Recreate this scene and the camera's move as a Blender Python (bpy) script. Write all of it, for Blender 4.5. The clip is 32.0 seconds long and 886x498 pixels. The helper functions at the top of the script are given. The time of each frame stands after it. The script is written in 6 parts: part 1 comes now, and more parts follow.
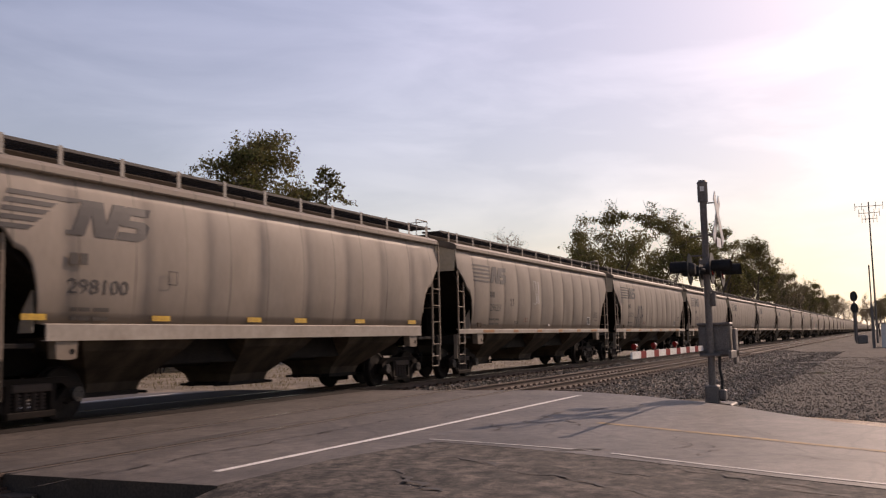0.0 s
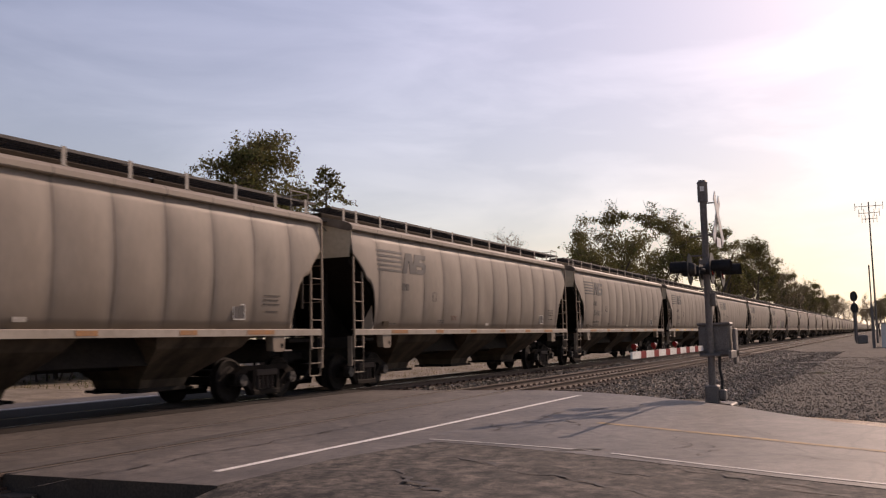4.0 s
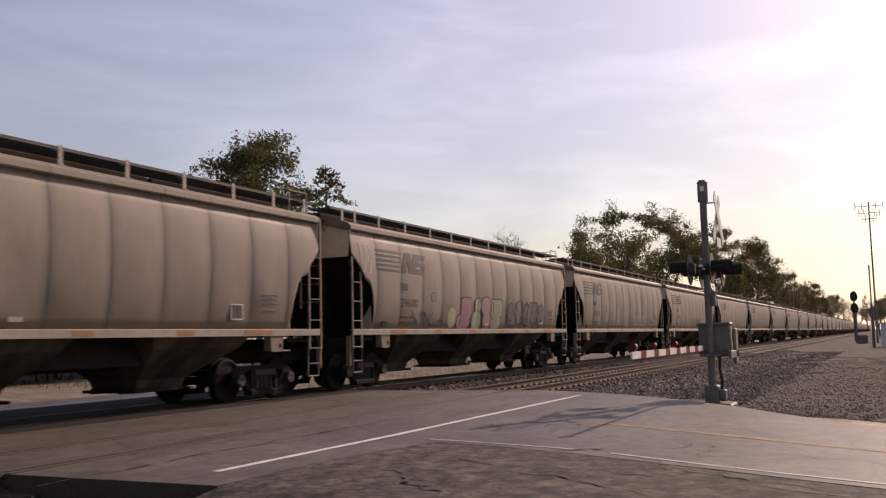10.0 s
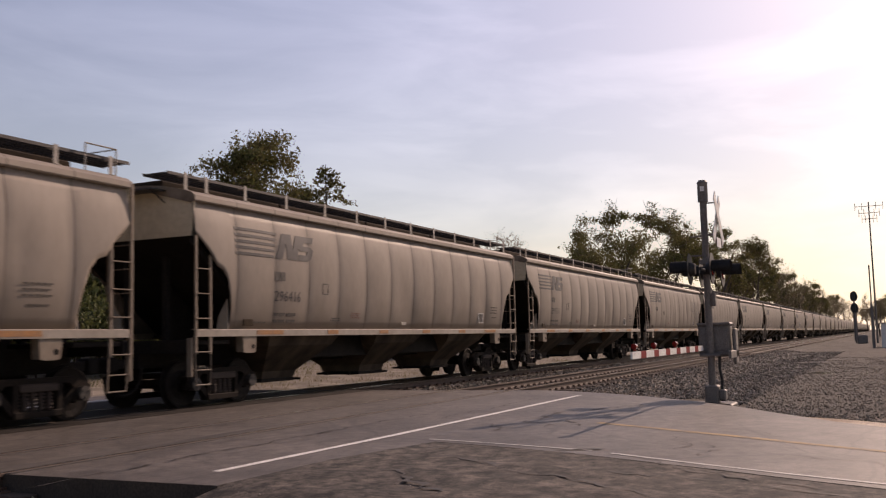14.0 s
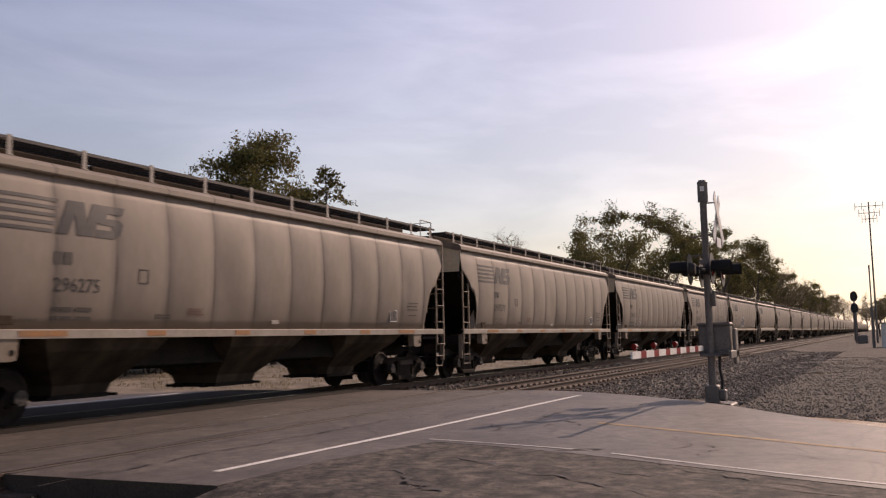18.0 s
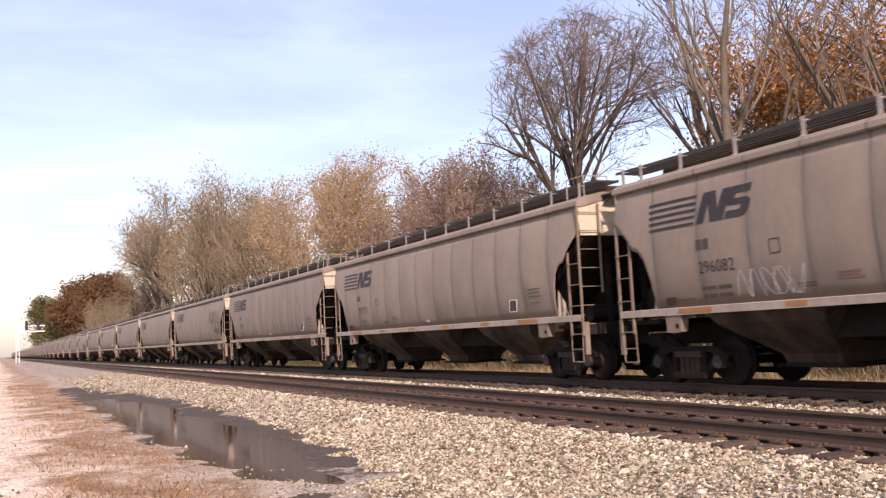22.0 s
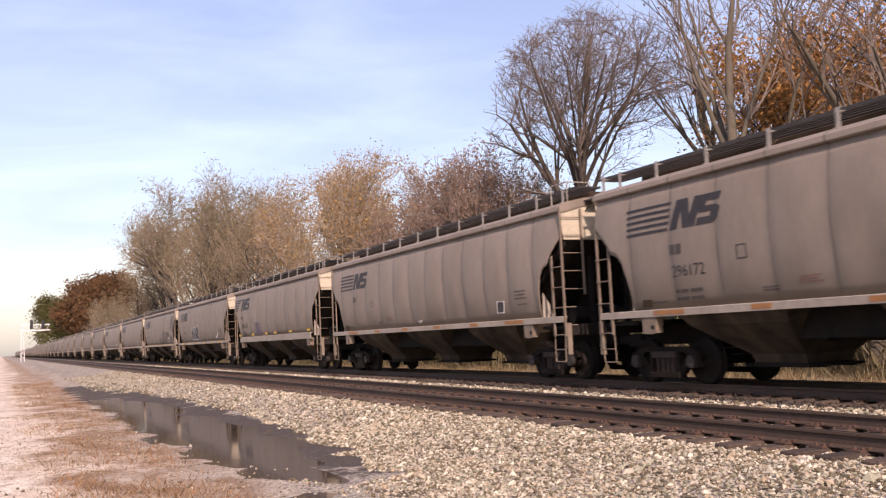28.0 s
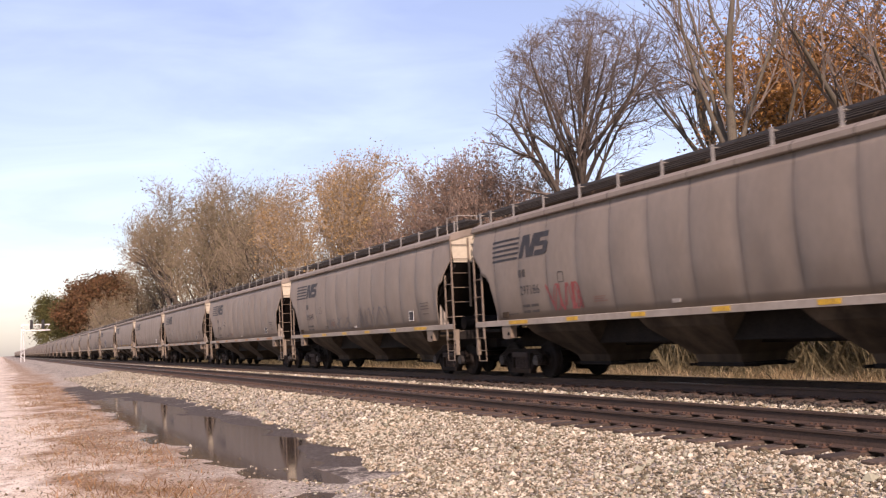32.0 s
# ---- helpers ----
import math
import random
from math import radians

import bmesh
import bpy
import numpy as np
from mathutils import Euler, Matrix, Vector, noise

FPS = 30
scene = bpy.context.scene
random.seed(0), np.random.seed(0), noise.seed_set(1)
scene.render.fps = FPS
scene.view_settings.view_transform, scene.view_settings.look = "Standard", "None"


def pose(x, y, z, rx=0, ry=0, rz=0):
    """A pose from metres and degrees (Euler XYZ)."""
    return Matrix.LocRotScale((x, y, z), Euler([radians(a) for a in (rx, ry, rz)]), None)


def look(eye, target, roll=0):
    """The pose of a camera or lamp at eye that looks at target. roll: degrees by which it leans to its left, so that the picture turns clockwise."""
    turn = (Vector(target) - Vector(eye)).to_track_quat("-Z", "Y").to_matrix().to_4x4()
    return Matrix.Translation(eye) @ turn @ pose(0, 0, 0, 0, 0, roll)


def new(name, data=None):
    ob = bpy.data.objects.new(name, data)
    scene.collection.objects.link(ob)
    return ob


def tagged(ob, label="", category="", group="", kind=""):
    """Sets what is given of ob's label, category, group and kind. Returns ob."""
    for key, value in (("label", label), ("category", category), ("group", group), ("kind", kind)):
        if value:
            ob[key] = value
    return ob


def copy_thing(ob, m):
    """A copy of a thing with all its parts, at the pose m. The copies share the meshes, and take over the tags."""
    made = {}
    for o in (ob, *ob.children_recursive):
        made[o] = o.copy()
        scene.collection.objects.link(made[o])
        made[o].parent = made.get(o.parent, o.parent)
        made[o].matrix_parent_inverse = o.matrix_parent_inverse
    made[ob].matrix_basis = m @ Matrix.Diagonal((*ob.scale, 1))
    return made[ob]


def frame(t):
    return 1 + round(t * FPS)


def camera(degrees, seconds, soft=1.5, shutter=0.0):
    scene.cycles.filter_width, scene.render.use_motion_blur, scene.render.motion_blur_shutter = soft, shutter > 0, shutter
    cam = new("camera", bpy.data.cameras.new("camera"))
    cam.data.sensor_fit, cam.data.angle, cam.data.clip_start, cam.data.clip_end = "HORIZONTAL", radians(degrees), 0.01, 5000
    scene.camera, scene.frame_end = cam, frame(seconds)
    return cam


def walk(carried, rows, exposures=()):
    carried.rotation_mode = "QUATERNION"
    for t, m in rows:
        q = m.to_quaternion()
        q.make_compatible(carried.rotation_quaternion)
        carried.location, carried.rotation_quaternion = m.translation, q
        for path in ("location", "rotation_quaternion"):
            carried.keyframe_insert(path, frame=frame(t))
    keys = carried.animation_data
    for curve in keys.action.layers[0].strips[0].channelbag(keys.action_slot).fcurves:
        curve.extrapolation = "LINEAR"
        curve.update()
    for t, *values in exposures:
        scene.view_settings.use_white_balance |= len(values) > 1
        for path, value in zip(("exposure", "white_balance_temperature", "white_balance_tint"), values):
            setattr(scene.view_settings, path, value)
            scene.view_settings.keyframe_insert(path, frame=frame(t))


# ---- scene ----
# World: x runs along the tracks, y across them, z up from the rail tops. The tripod stands at the origin.
EYE = 1.20
VIEW = [  # seconds, turn, tilt, lean of the tripod head
    (0.0, -64.76, 5.54, -1.42), (17.9, -64.76, 5.54, -1.42), (18.3, -64.74, 5.53, -1.42), (18.5, -64.58, 5.49, -1.38), (18.65, -63.5, 5.44, -1.34),
    (18.8, -61.08, 5.41, -1.30), (19.0, -55.45, 5.37, -1.40), (19.2, -47.85, 5.32, -1.52), (19.5, -27.24, 5.15, -1.95),
    (19.8, -6.91, 5.08, -1.95), (20.0, 6.32, 5.0, -2.0), (20.1, 12.3, 5.06, -2.15), (20.4, 27.64, 5.11, -2.35), (20.7, 40.59, 5.12, -2.45),
    (21.0, 50.54, 5.15, -2.8), (21.4, 58.95, 5.22, -2.75), (21.5, 60.29, 5.25, -2.8), (21.75, 62.8, 5.27, -2.8), (22.0, 64.35, 5.28, -2.8), (22.5, 64.81, 5.28, -2.72),
    (23.0, 64.66, 5.27, -2.66), (25.0, 64.61, 5.26, -2.66), (28.0, 64.61, 5.27, -2.69), (32.0, 64.61, 5.27, -2.69)]
cam = camera(50.70, 32.0, soft=1.25, shutter=0.15)
walk(cam, [(t, pose(0, 0, EYE, 90 + tilt, 0, turn) @ pose(0, 0, 0, 0, 0, lean)) for t, turn, tilt, lean in VIEW],
     exposures=[(0.0, -0.48, 8250, 33), (18.7, -0.48, 8250, 33), (19.4, -0.13, 8300, 30), (20.0, 0.92, 8900, 27), (20.25, 1.22, 8500, 28), (20.6, 1.22, 8000, 28), (21.1, 0.70, 7700, 29), (21.6, 0.46, 7500, 30), (22.0, 0.30, 7350, 34), (22.6, 0.19, 7300, 34), (25.0, 0.15, 7300, 34), (28.0, 0.13, 7300, 34), (32.0, 0.13, 7300, 34)])

# ---- daylight: low autumn sun along the tracks, thin streaky cloud ----
SUN_EL, SUN_AZ = 30.0, -16.0          # azimuth counted from +x towards +y
world = bpy.data.worlds.new("sky")
scene.world = world
world.use_nodes = True
wt = world.node_tree
wn = wt.nodes
bg = wn["Background"]
sky = wn.new("ShaderNodeTexSky")
sky.sky_type, sky.sun_disc = "NISHITA", False
sky.sun_elevation, sky.sun_rotation = radians(SUN_EL), radians(90 - SUN_AZ)
sky.air_density, sky.dust_density, sky.ozone_density = 1.0, 0.65, 1.4
tc = wn.new("ShaderNodeTexCoord")
mp = wn.new("ShaderNodeMapping")
mp.inputs["Scale"].default_value = (1.0, 2.2, 9.0)
mp.inputs["Rotation"].default_value = (0.10, 0.16, 0.5)
nz = wn.new("ShaderNodeTexNoise")
nz.inputs["Scale"].default_value, nz.inputs["Detail"].default_value, nz.inputs["Roughness"].default_value = 1.6, 7.0, 0.55
nz.inputs["Distortion"].default_value = 0.5
rp = wn.new("ShaderNodeValToRGB")
rp.color_ramp.elements[0].position, rp.color_ramp.elements[1].position = 0.40, 0.78
rp.color_ramp.elements[0].color, rp.color_ramp.elements[1].color = (0, 0, 0, 1), (0.55, 0.55, 0.55, 1)
bright = wn.new("ShaderNodeMix")
bright.data_type, bright.blend_type = "RGBA", "MULTIPLY"
bright.inputs[0].default_value = 1.0
bright.inputs[7].default_value = (1.66, 1.56, 1.47, 1)
cloud = wn.new("ShaderNodeMix")
cloud.data_type = "RGBA"
wt.links.new(tc.outputs["Generated"], mp.inputs["Vector"])
wt.links.new(mp.outputs["Vector"], nz.inputs["Vector"])
wt.links.new(nz.outputs["Fac"], rp.inputs["Fac"])
wt.links.new(sky.outputs["Color"], bright.inputs[6])
wt.links.new(rp.outputs["Color"], cloud.inputs[0])
wt.links.new(sky.outputs["Color"], cloud.inputs[6])
wt.links.new(bright.outputs[2], cloud.inputs[7])
pale = wn.new("ShaderNodeHueSaturation")
# haze greys the sky near the horizon
up_part = wn.new("ShaderNodeSeparateXYZ")
haze = wn.new("ShaderNodeMapRange")
haze.inputs["From Min"].default_value, haze.inputs["From Max"].default_value = 0.0, 0.11
haze.inputs["To Min"].default_value, haze.inputs["To Max"].default_value = 0.46, 0.98
wt.links.new(tc.outputs["Generated"], up_part.inputs[0])
wt.links.new(up_part.outputs["Z"], haze.inputs["Value"])
wt.links.new(haze.outputs["Result"], pale.inputs["Saturation"])
dim = wn.new("ShaderNodeMapRange")
dim.inputs["From Min"].default_value, dim.inputs["From Max"].default_value = 0.0, 0.4
dim.inputs["To Min"].default_value, dim.inputs["To Max"].default_value = 0.61, 1.08
wt.links.new(up_part.outputs["Z"], dim.inputs["Value"])
wt.links.new(dim.outputs["Result"], pale.inputs["Value"])
wt.links.new(cloud.outputs[2], pale.inputs["Color"])
# moist air near the horizon is faintly green-blue
moist = wn.new("ShaderNodeMapRange")
moist.inputs["From Min"].default_value, moist.inputs["From Max"].default_value = 0.02, 0.30
moist.inputs["To Min"].default_value, moist.inputs["To Max"].default_value = 1.0, 0.0
cool = wn.new("ShaderNodeMix")
cool.data_type, cool.blend_type = "RGBA", "MULTIPLY"
cool.inputs[7].default_value = (0.915, 1.0, 0.998, 1)
wt.links.new(up_part.outputs["Z"], moist.inputs["Value"])
wt.links.new(moist.outputs["Result"], cool.inputs[0])
wt.links.new(pale.outputs["Color"], cool.inputs[6])
wt.links.new(cool.outputs[2], bg.inputs["Color"])
bg.inputs["Strength"].default_value = 0.182

sun = new("sun", bpy.data.lights.new("sun", "SUN"))
sun.data.energy, sun.data.angle, sun.data.color = 5.0, radians(0.6), (1.0, 0.93, 0.82)
az, el = radians(SUN_AZ), radians(SUN_EL)
SUN_WAY = Vector((math.cos(el) * math.cos(az), math.cos(el) * math.sin(az), math.sin(el)))
sun.matrix_world = look(SUN_WAY * 60, (0, 0, 0))


# ---- materials ----
def material(name, base, rough=0.7, metal=0.0, second=None, scale=3.0, amount=0.5, grain=40.0, grain_amount=0.25, bump=0.15, spec=0.4, per_object=0.0, stretch=(1, 1, 1), leaf=False, coat=0.0):
    """A surface with a base colour, blotches of a second colour, fine grain and relief."""
    m = bpy.data.materials.new(name)
    m.use_nodes = True
    nt = m.node_tree
    n, ln = nt.nodes, nt.links
    b = n["Principled BSDF"]
    b.inputs["Roughness"].default_value, b.inputs["Metallic"].default_value = rough, metal
    b.inputs["Specular IOR Level"].default_value = spec
    second = second or tuple(c * 0.6 for c in base)
    co, mapping = n.new("ShaderNodeTexCoord"), n.new("ShaderNodeMapping")
    mapping.inputs["Scale"].default_value = stretch
    ln.new(co.outputs["Object"], mapping.inputs["Vector"])
    big, fine = n.new("ShaderNodeTexNoise"), n.new("ShaderNodeTexNoise")
    big.inputs["Scale"].default_value, big.inputs["Detail"].default_value, big.inputs["Roughness"].default_value = scale, 5, 0.6
    fine.inputs["Scale"].default_value, fine.inputs["Detail"].default_value = grain, 3
    ramp = n.new("ShaderNodeMapRange")
    ramp.inputs["From Min"].default_value, ramp.inputs["From Max"].default_value = 0.38, 0.68
    ramp.inputs["To Max"].default_value = amount
    mix, mix2 = n.new("ShaderNodeMix"), n.new("ShaderNodeMix")
    mix.data_type = mix2.data_type = "RGBA"
    mix2.blend_type = "MULTIPLY"
    mix.inputs[6].default_value, mix.inputs[7].default_value = (*base, 1), (*second, 1)
    grey = n.new("ShaderNodeMapRange")
    grey.inputs["From Min"].default_value, grey.inputs["From Max"].default_value = 0.25, 0.75
    grey.inputs["To Min"].default_value, grey.inputs["To Max"].default_value = 1 - grain_amount * 1.5, 1 + grain_amount
    mix2.inputs[0].default_value = 1.0
    ln.new(mapping.outputs["Vector"], big.inputs["Vector"])
    ln.new(mapping.outputs["Vector"], fine.inputs["Vector"])
    ln.new(big.outputs["Fac"], ramp.inputs["Value"])
    ln.new(ramp.outputs["Result"], mix.inputs[0])
    ln.new(fine.outputs["Fac"], grey.inputs["Value"])
    ln.new(mix.outputs[2], mix2.inputs[6])
    ln.new(grey.outputs["Result"], mix2.inputs[7])
    out = mix2.outputs[2]
    if per_object:
        info = n.new("ShaderNodeNewGeometry") if leaf else n.new("ShaderNodeObjectInfo")
        hv = n.new("ShaderNodeHueSaturation")
        rng = n.new("ShaderNodeMapRange")
        rng.inputs["To Min"].default_value, rng.inputs["To Max"].default_value = 1 - per_object, 1 + per_object
        ln.new(info.outputs["Random Per Island" if leaf else "Random"], rng.inputs["Value"])
        ln.new(rng.outputs["Result"], hv.inputs["Value"])
        ln.new(out, hv.inputs["Color"])
        out = hv.outputs["Color"]
    ln.new(out, b.inputs["Base Color"])
    if bump:
        bp = n.new("ShaderNodeBump")
        bp.inputs["Strength"].default_value, bp.inputs["Distance"].default_value = bump, 0.02
        ln.new(fine.outputs["Fac"], bp.inputs["Height"])
        ln.new(bp.outputs["Normal"], b.inputs["Normal"])
    if leaf:
        b.inputs["Transmission Weight"].default_value = 0.0
        tr, ms = n.new("ShaderNodeBsdfTranslucent"), n.new("ShaderNodeMixShader")
        ms.inputs[0].default_value = 0.32
        ln.new(out, tr.inputs["Color"])
        ln.new(b.outputs[0], ms.inputs[1])
        ln.new(tr.outputs[0], ms.inputs[2])
        ln.new(ms.outputs[0], n["Material Output"].inputs["Surface"])
    return m


def car_paint():
    """Dusty grey-beige paint: rain streaks, blotches, and rusty dirt along the welded seams."""
    m = material("weathered grey car paint", (0.262, 0.216, 0.174), 0.6, second=(0.185, 0.146, 0.113), scale=0.5, amount=0.65, grain=7, grain_amount=0.05, bump=0.02, per_object=0.07, stretch=(1.2, 1, 0.6), spec=0.3)
    n, ln = m.node_tree.nodes, m.node_tree.links
    b = n["Principled BSDF"]
    src = b.inputs["Base Color"].links[0].from_socket
    co, sep = n.new("ShaderNodeTexCoord"), n.new("ShaderNodeSeparateXYZ")
    ln.new(co.outputs["Object"], sep.inputs[0])

    def node(op, p, q=0.0):
        k = n.new("ShaderNodeMath")
        k.operation = op
        for i, v in enumerate((p, q)):
            if isinstance(v, (int, float)):
                k.inputs[i].default_value = v
            else:
                ln.new(v, k.inputs[i])
        return k.outputs[0]
    wob = n.new("ShaderNodeTexNoise")
    wob.inputs["Scale"].default_value, wob.inputs["Detail"].default_value = 2.2, 4
    ln.new(co.outputs["Object"], wob.inputs["Vector"])
    x = node("ADD", sep.outputs["X"], node("MULTIPLY", node("SUBTRACT", wob.outputs["Fac"], 0.5), 0.05))
    u = node("FRACT", node("DIVIDE", node("ADD", x, 7.14 + 1.2982 * 4), 1.2982))
    d = node("MULTIPLY", node("MINIMUM", u, node("SUBTRACT", 1.0, u)), 1.2982)
    line = n.new("ShaderNodeMapRange")
    line.inputs["From Min"].default_value, line.inputs["From Max"].default_value = 0.005, 0.026
    line.inputs["To Min"].default_value, line.inputs["To Max"].default_value = 1.0, 0.0
    ln.new(d, line.inputs["Value"])
    patchy = n.new("ShaderNodeMapRange")
    patchy.inputs["From Min"].default_value, patchy.inputs["From Max"].default_value = 0.35, 0.62
    patchy.inputs["To Min"].default_value, patchy.inputs["To Max"].default_value = 0.30, 0.95
    big = n.new("ShaderNodeTexNoise")
    big.inputs["Scale"].default_value, big.inputs["Detail"].default_value = 0.9, 5
    ln.new(co.outputs["Object"], big.inputs["Vector"])
    ln.new(big.outputs["Fac"], patchy.inputs["Value"])
    mx = n.new("ShaderNodeMix")
    mx.data_type = "RGBA"
    mx.inputs[7].default_value = (0.07, 0.052, 0.038, 1)
    ln.new(node("MULTIPLY", line.outputs["Result"], patchy.outputs["Result"]), mx.inputs[0])
    ln.new(src, mx.inputs[6])
    # dust thrown up along the lower side
    low = n.new("ShaderNodeMapRange")
    low.inputs["From Min"].default_value, low.inputs["From Max"].default_value = 1.5, 2.3
    low.inputs["To Min"].default_value, low.inputs["To Max"].default_value = 0.75, 0.0
    ln.new(node("ADD", sep.outputs["Z"], node("MULTIPLY", node("SUBTRACT", big.outputs["Fac"], 0.5), 1.2)), low.inputs["Value"])
    m3 = n.new("ShaderNodeMix")
    m3.data_type = "RGBA"
    m3.inputs[7].default_value = (0.135, 0.105, 0.08, 1)
    ln.new(low.outputs["Result"], m3.inputs[0])
    ln.new(mx.outputs[2], m3.inputs[6])
    ln.new(m3.outputs[2], b.inputs["Base Color"])
    return m


M_PAINT = car_paint()
M_PAINT_END = material("pale grey sill paint", (0.33, 0.285, 0.235), 0.6, second=(0.21, 0.17, 0.13), scale=0.8, amount=0.6, grain=9, grain_amount=0.1, bump=0.03, per_object=0.06)
# end walls: car grey lightened to cream, direct sun put into the colour
M_END = material("pale grey end paint", (0.47, 0.41, 0.31), 0.6, second=(0.42, 0.35, 0.25), scale=0.8, amount=0.5, grain=9, grain_amount=0.1, bump=0.03, per_object=0.06)
M_LADDER = material("dusty grey ladder paint", (0.20, 0.16, 0.12), 0.65, second=(0.16, 0.11, 0.075), scale=1.5, amount=0.7, grain=9, grain_amount=0.1, bump=0.03)
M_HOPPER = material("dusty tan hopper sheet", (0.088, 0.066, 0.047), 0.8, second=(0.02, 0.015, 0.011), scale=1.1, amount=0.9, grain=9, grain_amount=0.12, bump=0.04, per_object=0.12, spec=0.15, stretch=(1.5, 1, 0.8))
# underframe and truck colours: brake-dust dark, deepened for the shade below the body
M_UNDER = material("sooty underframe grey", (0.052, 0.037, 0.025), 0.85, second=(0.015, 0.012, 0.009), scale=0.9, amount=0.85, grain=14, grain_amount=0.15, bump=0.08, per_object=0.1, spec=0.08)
# slope sheet: dirty, its near-black also holding the next car's shade
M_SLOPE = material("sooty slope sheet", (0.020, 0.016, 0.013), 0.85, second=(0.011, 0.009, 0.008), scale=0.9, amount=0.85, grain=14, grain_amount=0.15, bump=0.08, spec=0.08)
M_BEARING = material("greasy bearing cap", (0.032, 0.028, 0.025), 0.6, second=(0.025, 0.02, 0.017), scale=8, amount=0.6, bump=0.05)
M_SPRING = material("rusty coil springs", (0.045, 0.030, 0.023), 0.8, second=(0.035, 0.025, 0.02), scale=6, amount=0.6, bump=0.05)
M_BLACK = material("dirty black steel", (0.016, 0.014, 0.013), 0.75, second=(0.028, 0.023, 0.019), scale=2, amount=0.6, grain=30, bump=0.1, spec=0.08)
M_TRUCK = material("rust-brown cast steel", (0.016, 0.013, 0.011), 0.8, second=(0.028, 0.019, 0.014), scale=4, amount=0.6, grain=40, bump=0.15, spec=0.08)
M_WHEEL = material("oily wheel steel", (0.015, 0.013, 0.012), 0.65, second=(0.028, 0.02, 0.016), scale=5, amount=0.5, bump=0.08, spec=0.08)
M_LOGO = material("faded black lettering paint", (0.028, 0.025, 0.026), 0.6, second=(0.065, 0.058, 0.055), scale=2, amount=0.5, bump=0.0)
M_REDTEXT = material("faded red lettering", (0.23, 0.12, 0.09), 0.6, amount=0.4, bump=0.0)
M_SMALLTEXT = material("faded small lettering", (0.075, 0.062, 0.052), 0.6, amount=0.4, bump=0.0)
M_GRATE = material("dull dark grating", (0.055, 0.05, 0.047), 0.6, metal=0.2, amount=0.4, bump=0.0)
M_BRACKET = material("pale painted bracket", (0.33, 0.30, 0.26), 0.6, amount=0.4, bump=0.0)
M_YELLOW = material("worn yellow reflective tape", (0.62, 0.36, 0.03), 0.5, second=(0.35, 0.2, 0.04), scale=3, amount=0.7, bump=0.0)
M_ORANGE = material("dirty orange reflective tape", (0.36, 0.15, 0.045), 0.55, second=(0.26, 0.14, 0.07), scale=3, amount=0.8, bump=0.0)
M_WHITE = material("white paint", (0.72, 0.71, 0.68), 0.6, second=(0.45, 0.44, 0.41), scale=3, amount=0.5, bump=0.02)
M_RAIL_SIDE = material("rusty rail web", (0.085, 0.052, 0.036), 0.8, second=(0.05, 0.035, 0.028), scale=3, amount=0.7, grain=60, bump=0.15)
M_RAIL_TOP = material("polished rail head", (0.55, 0.51, 0.47), 0.2, metal=0.95, second=(0.24, 0.2, 0.17), scale=2, amount=0.5, bump=0.02)
M_TIE = material("weathered timber tie", (0.085, 0.058, 0.042), 0.9, second=(0.045, 0.031, 0.024), scale=3, amount=0.7, grain=50, grain_amount=0.35, bump=0.3, per_object=0.35, stretch=(3, 0.5, 1))
M_PLATE = material("rusted tie plate", (0.09, 0.05, 0.034), 0.85, amount=0.5, bump=0.1)


# ---- mesh helpers ----
def link_mesh(name, bm, mat, parent=None, label="", smooth=False):
    me = bpy.data.meshes.new(name)
    bm.to_mesh(me)
    bm.free()
    return link_data(name, me, mat, parent, label, smooth)


def link_data(name, me, mat, parent=None, label="", smooth=False):
    if mat is not None and not me.materials:
        me.materials.append(mat)
    if smooth:
        me.polygons.foreach_set("use_smooth", [True] * len(me.polygons))
    ob = new(name, me)
    if parent is not None:
        ob.parent = parent
    if label:
        tagged(ob, label)
    return ob


def part(name, bm, mat, parent, label="", smooth=False):
    """Links a bmesh as one mesh object under a thing or a part."""
    return link_mesh(name, bm, mat, parent, label, smooth)


def from_lists(name, verts, faces, mat, parent=None, label="", smooth=False):
    me = bpy.data.meshes.new(name)
    me.from_pydata(verts, [], faces)
    me.update()
    return link_data(name, me, mat, parent, label, smooth)


def thing(name, label, category, group="", kind="", at=(0, 0, 0)):
    e = new(name)
    e.empty_display_size = 0.2
    e.location = at
    return tagged(e, label, category, group, kind)


def add_box(bm, x0, x1, y0, y1, z0, z1, bevel=0.0):
    vs = [bm.verts.new(p) for p in ((x0, y0, z0), (x1, y0, z0), (x1, y1, z0), (x0, y1, z0), (x0, y0, z1), (x1, y0, z1), (x1, y1, z1), (x0, y1, z1))]
    fs = [bm.faces.new([vs[i] for i in f]) for f in ((3, 2, 1, 0), (4, 5, 6, 7), (0, 1, 5, 4), (1, 2, 6, 5), (2, 3, 7, 6), (3, 0, 4, 7))]
    if bevel:
        es = list({e for f in fs for e in f.edges})
        bmesh.ops.bevel(bm, geom=es, offset=bevel, segments=1, affect="EDGES")
    return vs


def box(x0, x1, y0, y1, z0, z1, bevel=0.0):
    bm = bmesh.new()
    add_box(bm, x0, x1, y0, y1, z0, z1, bevel)
    return bm


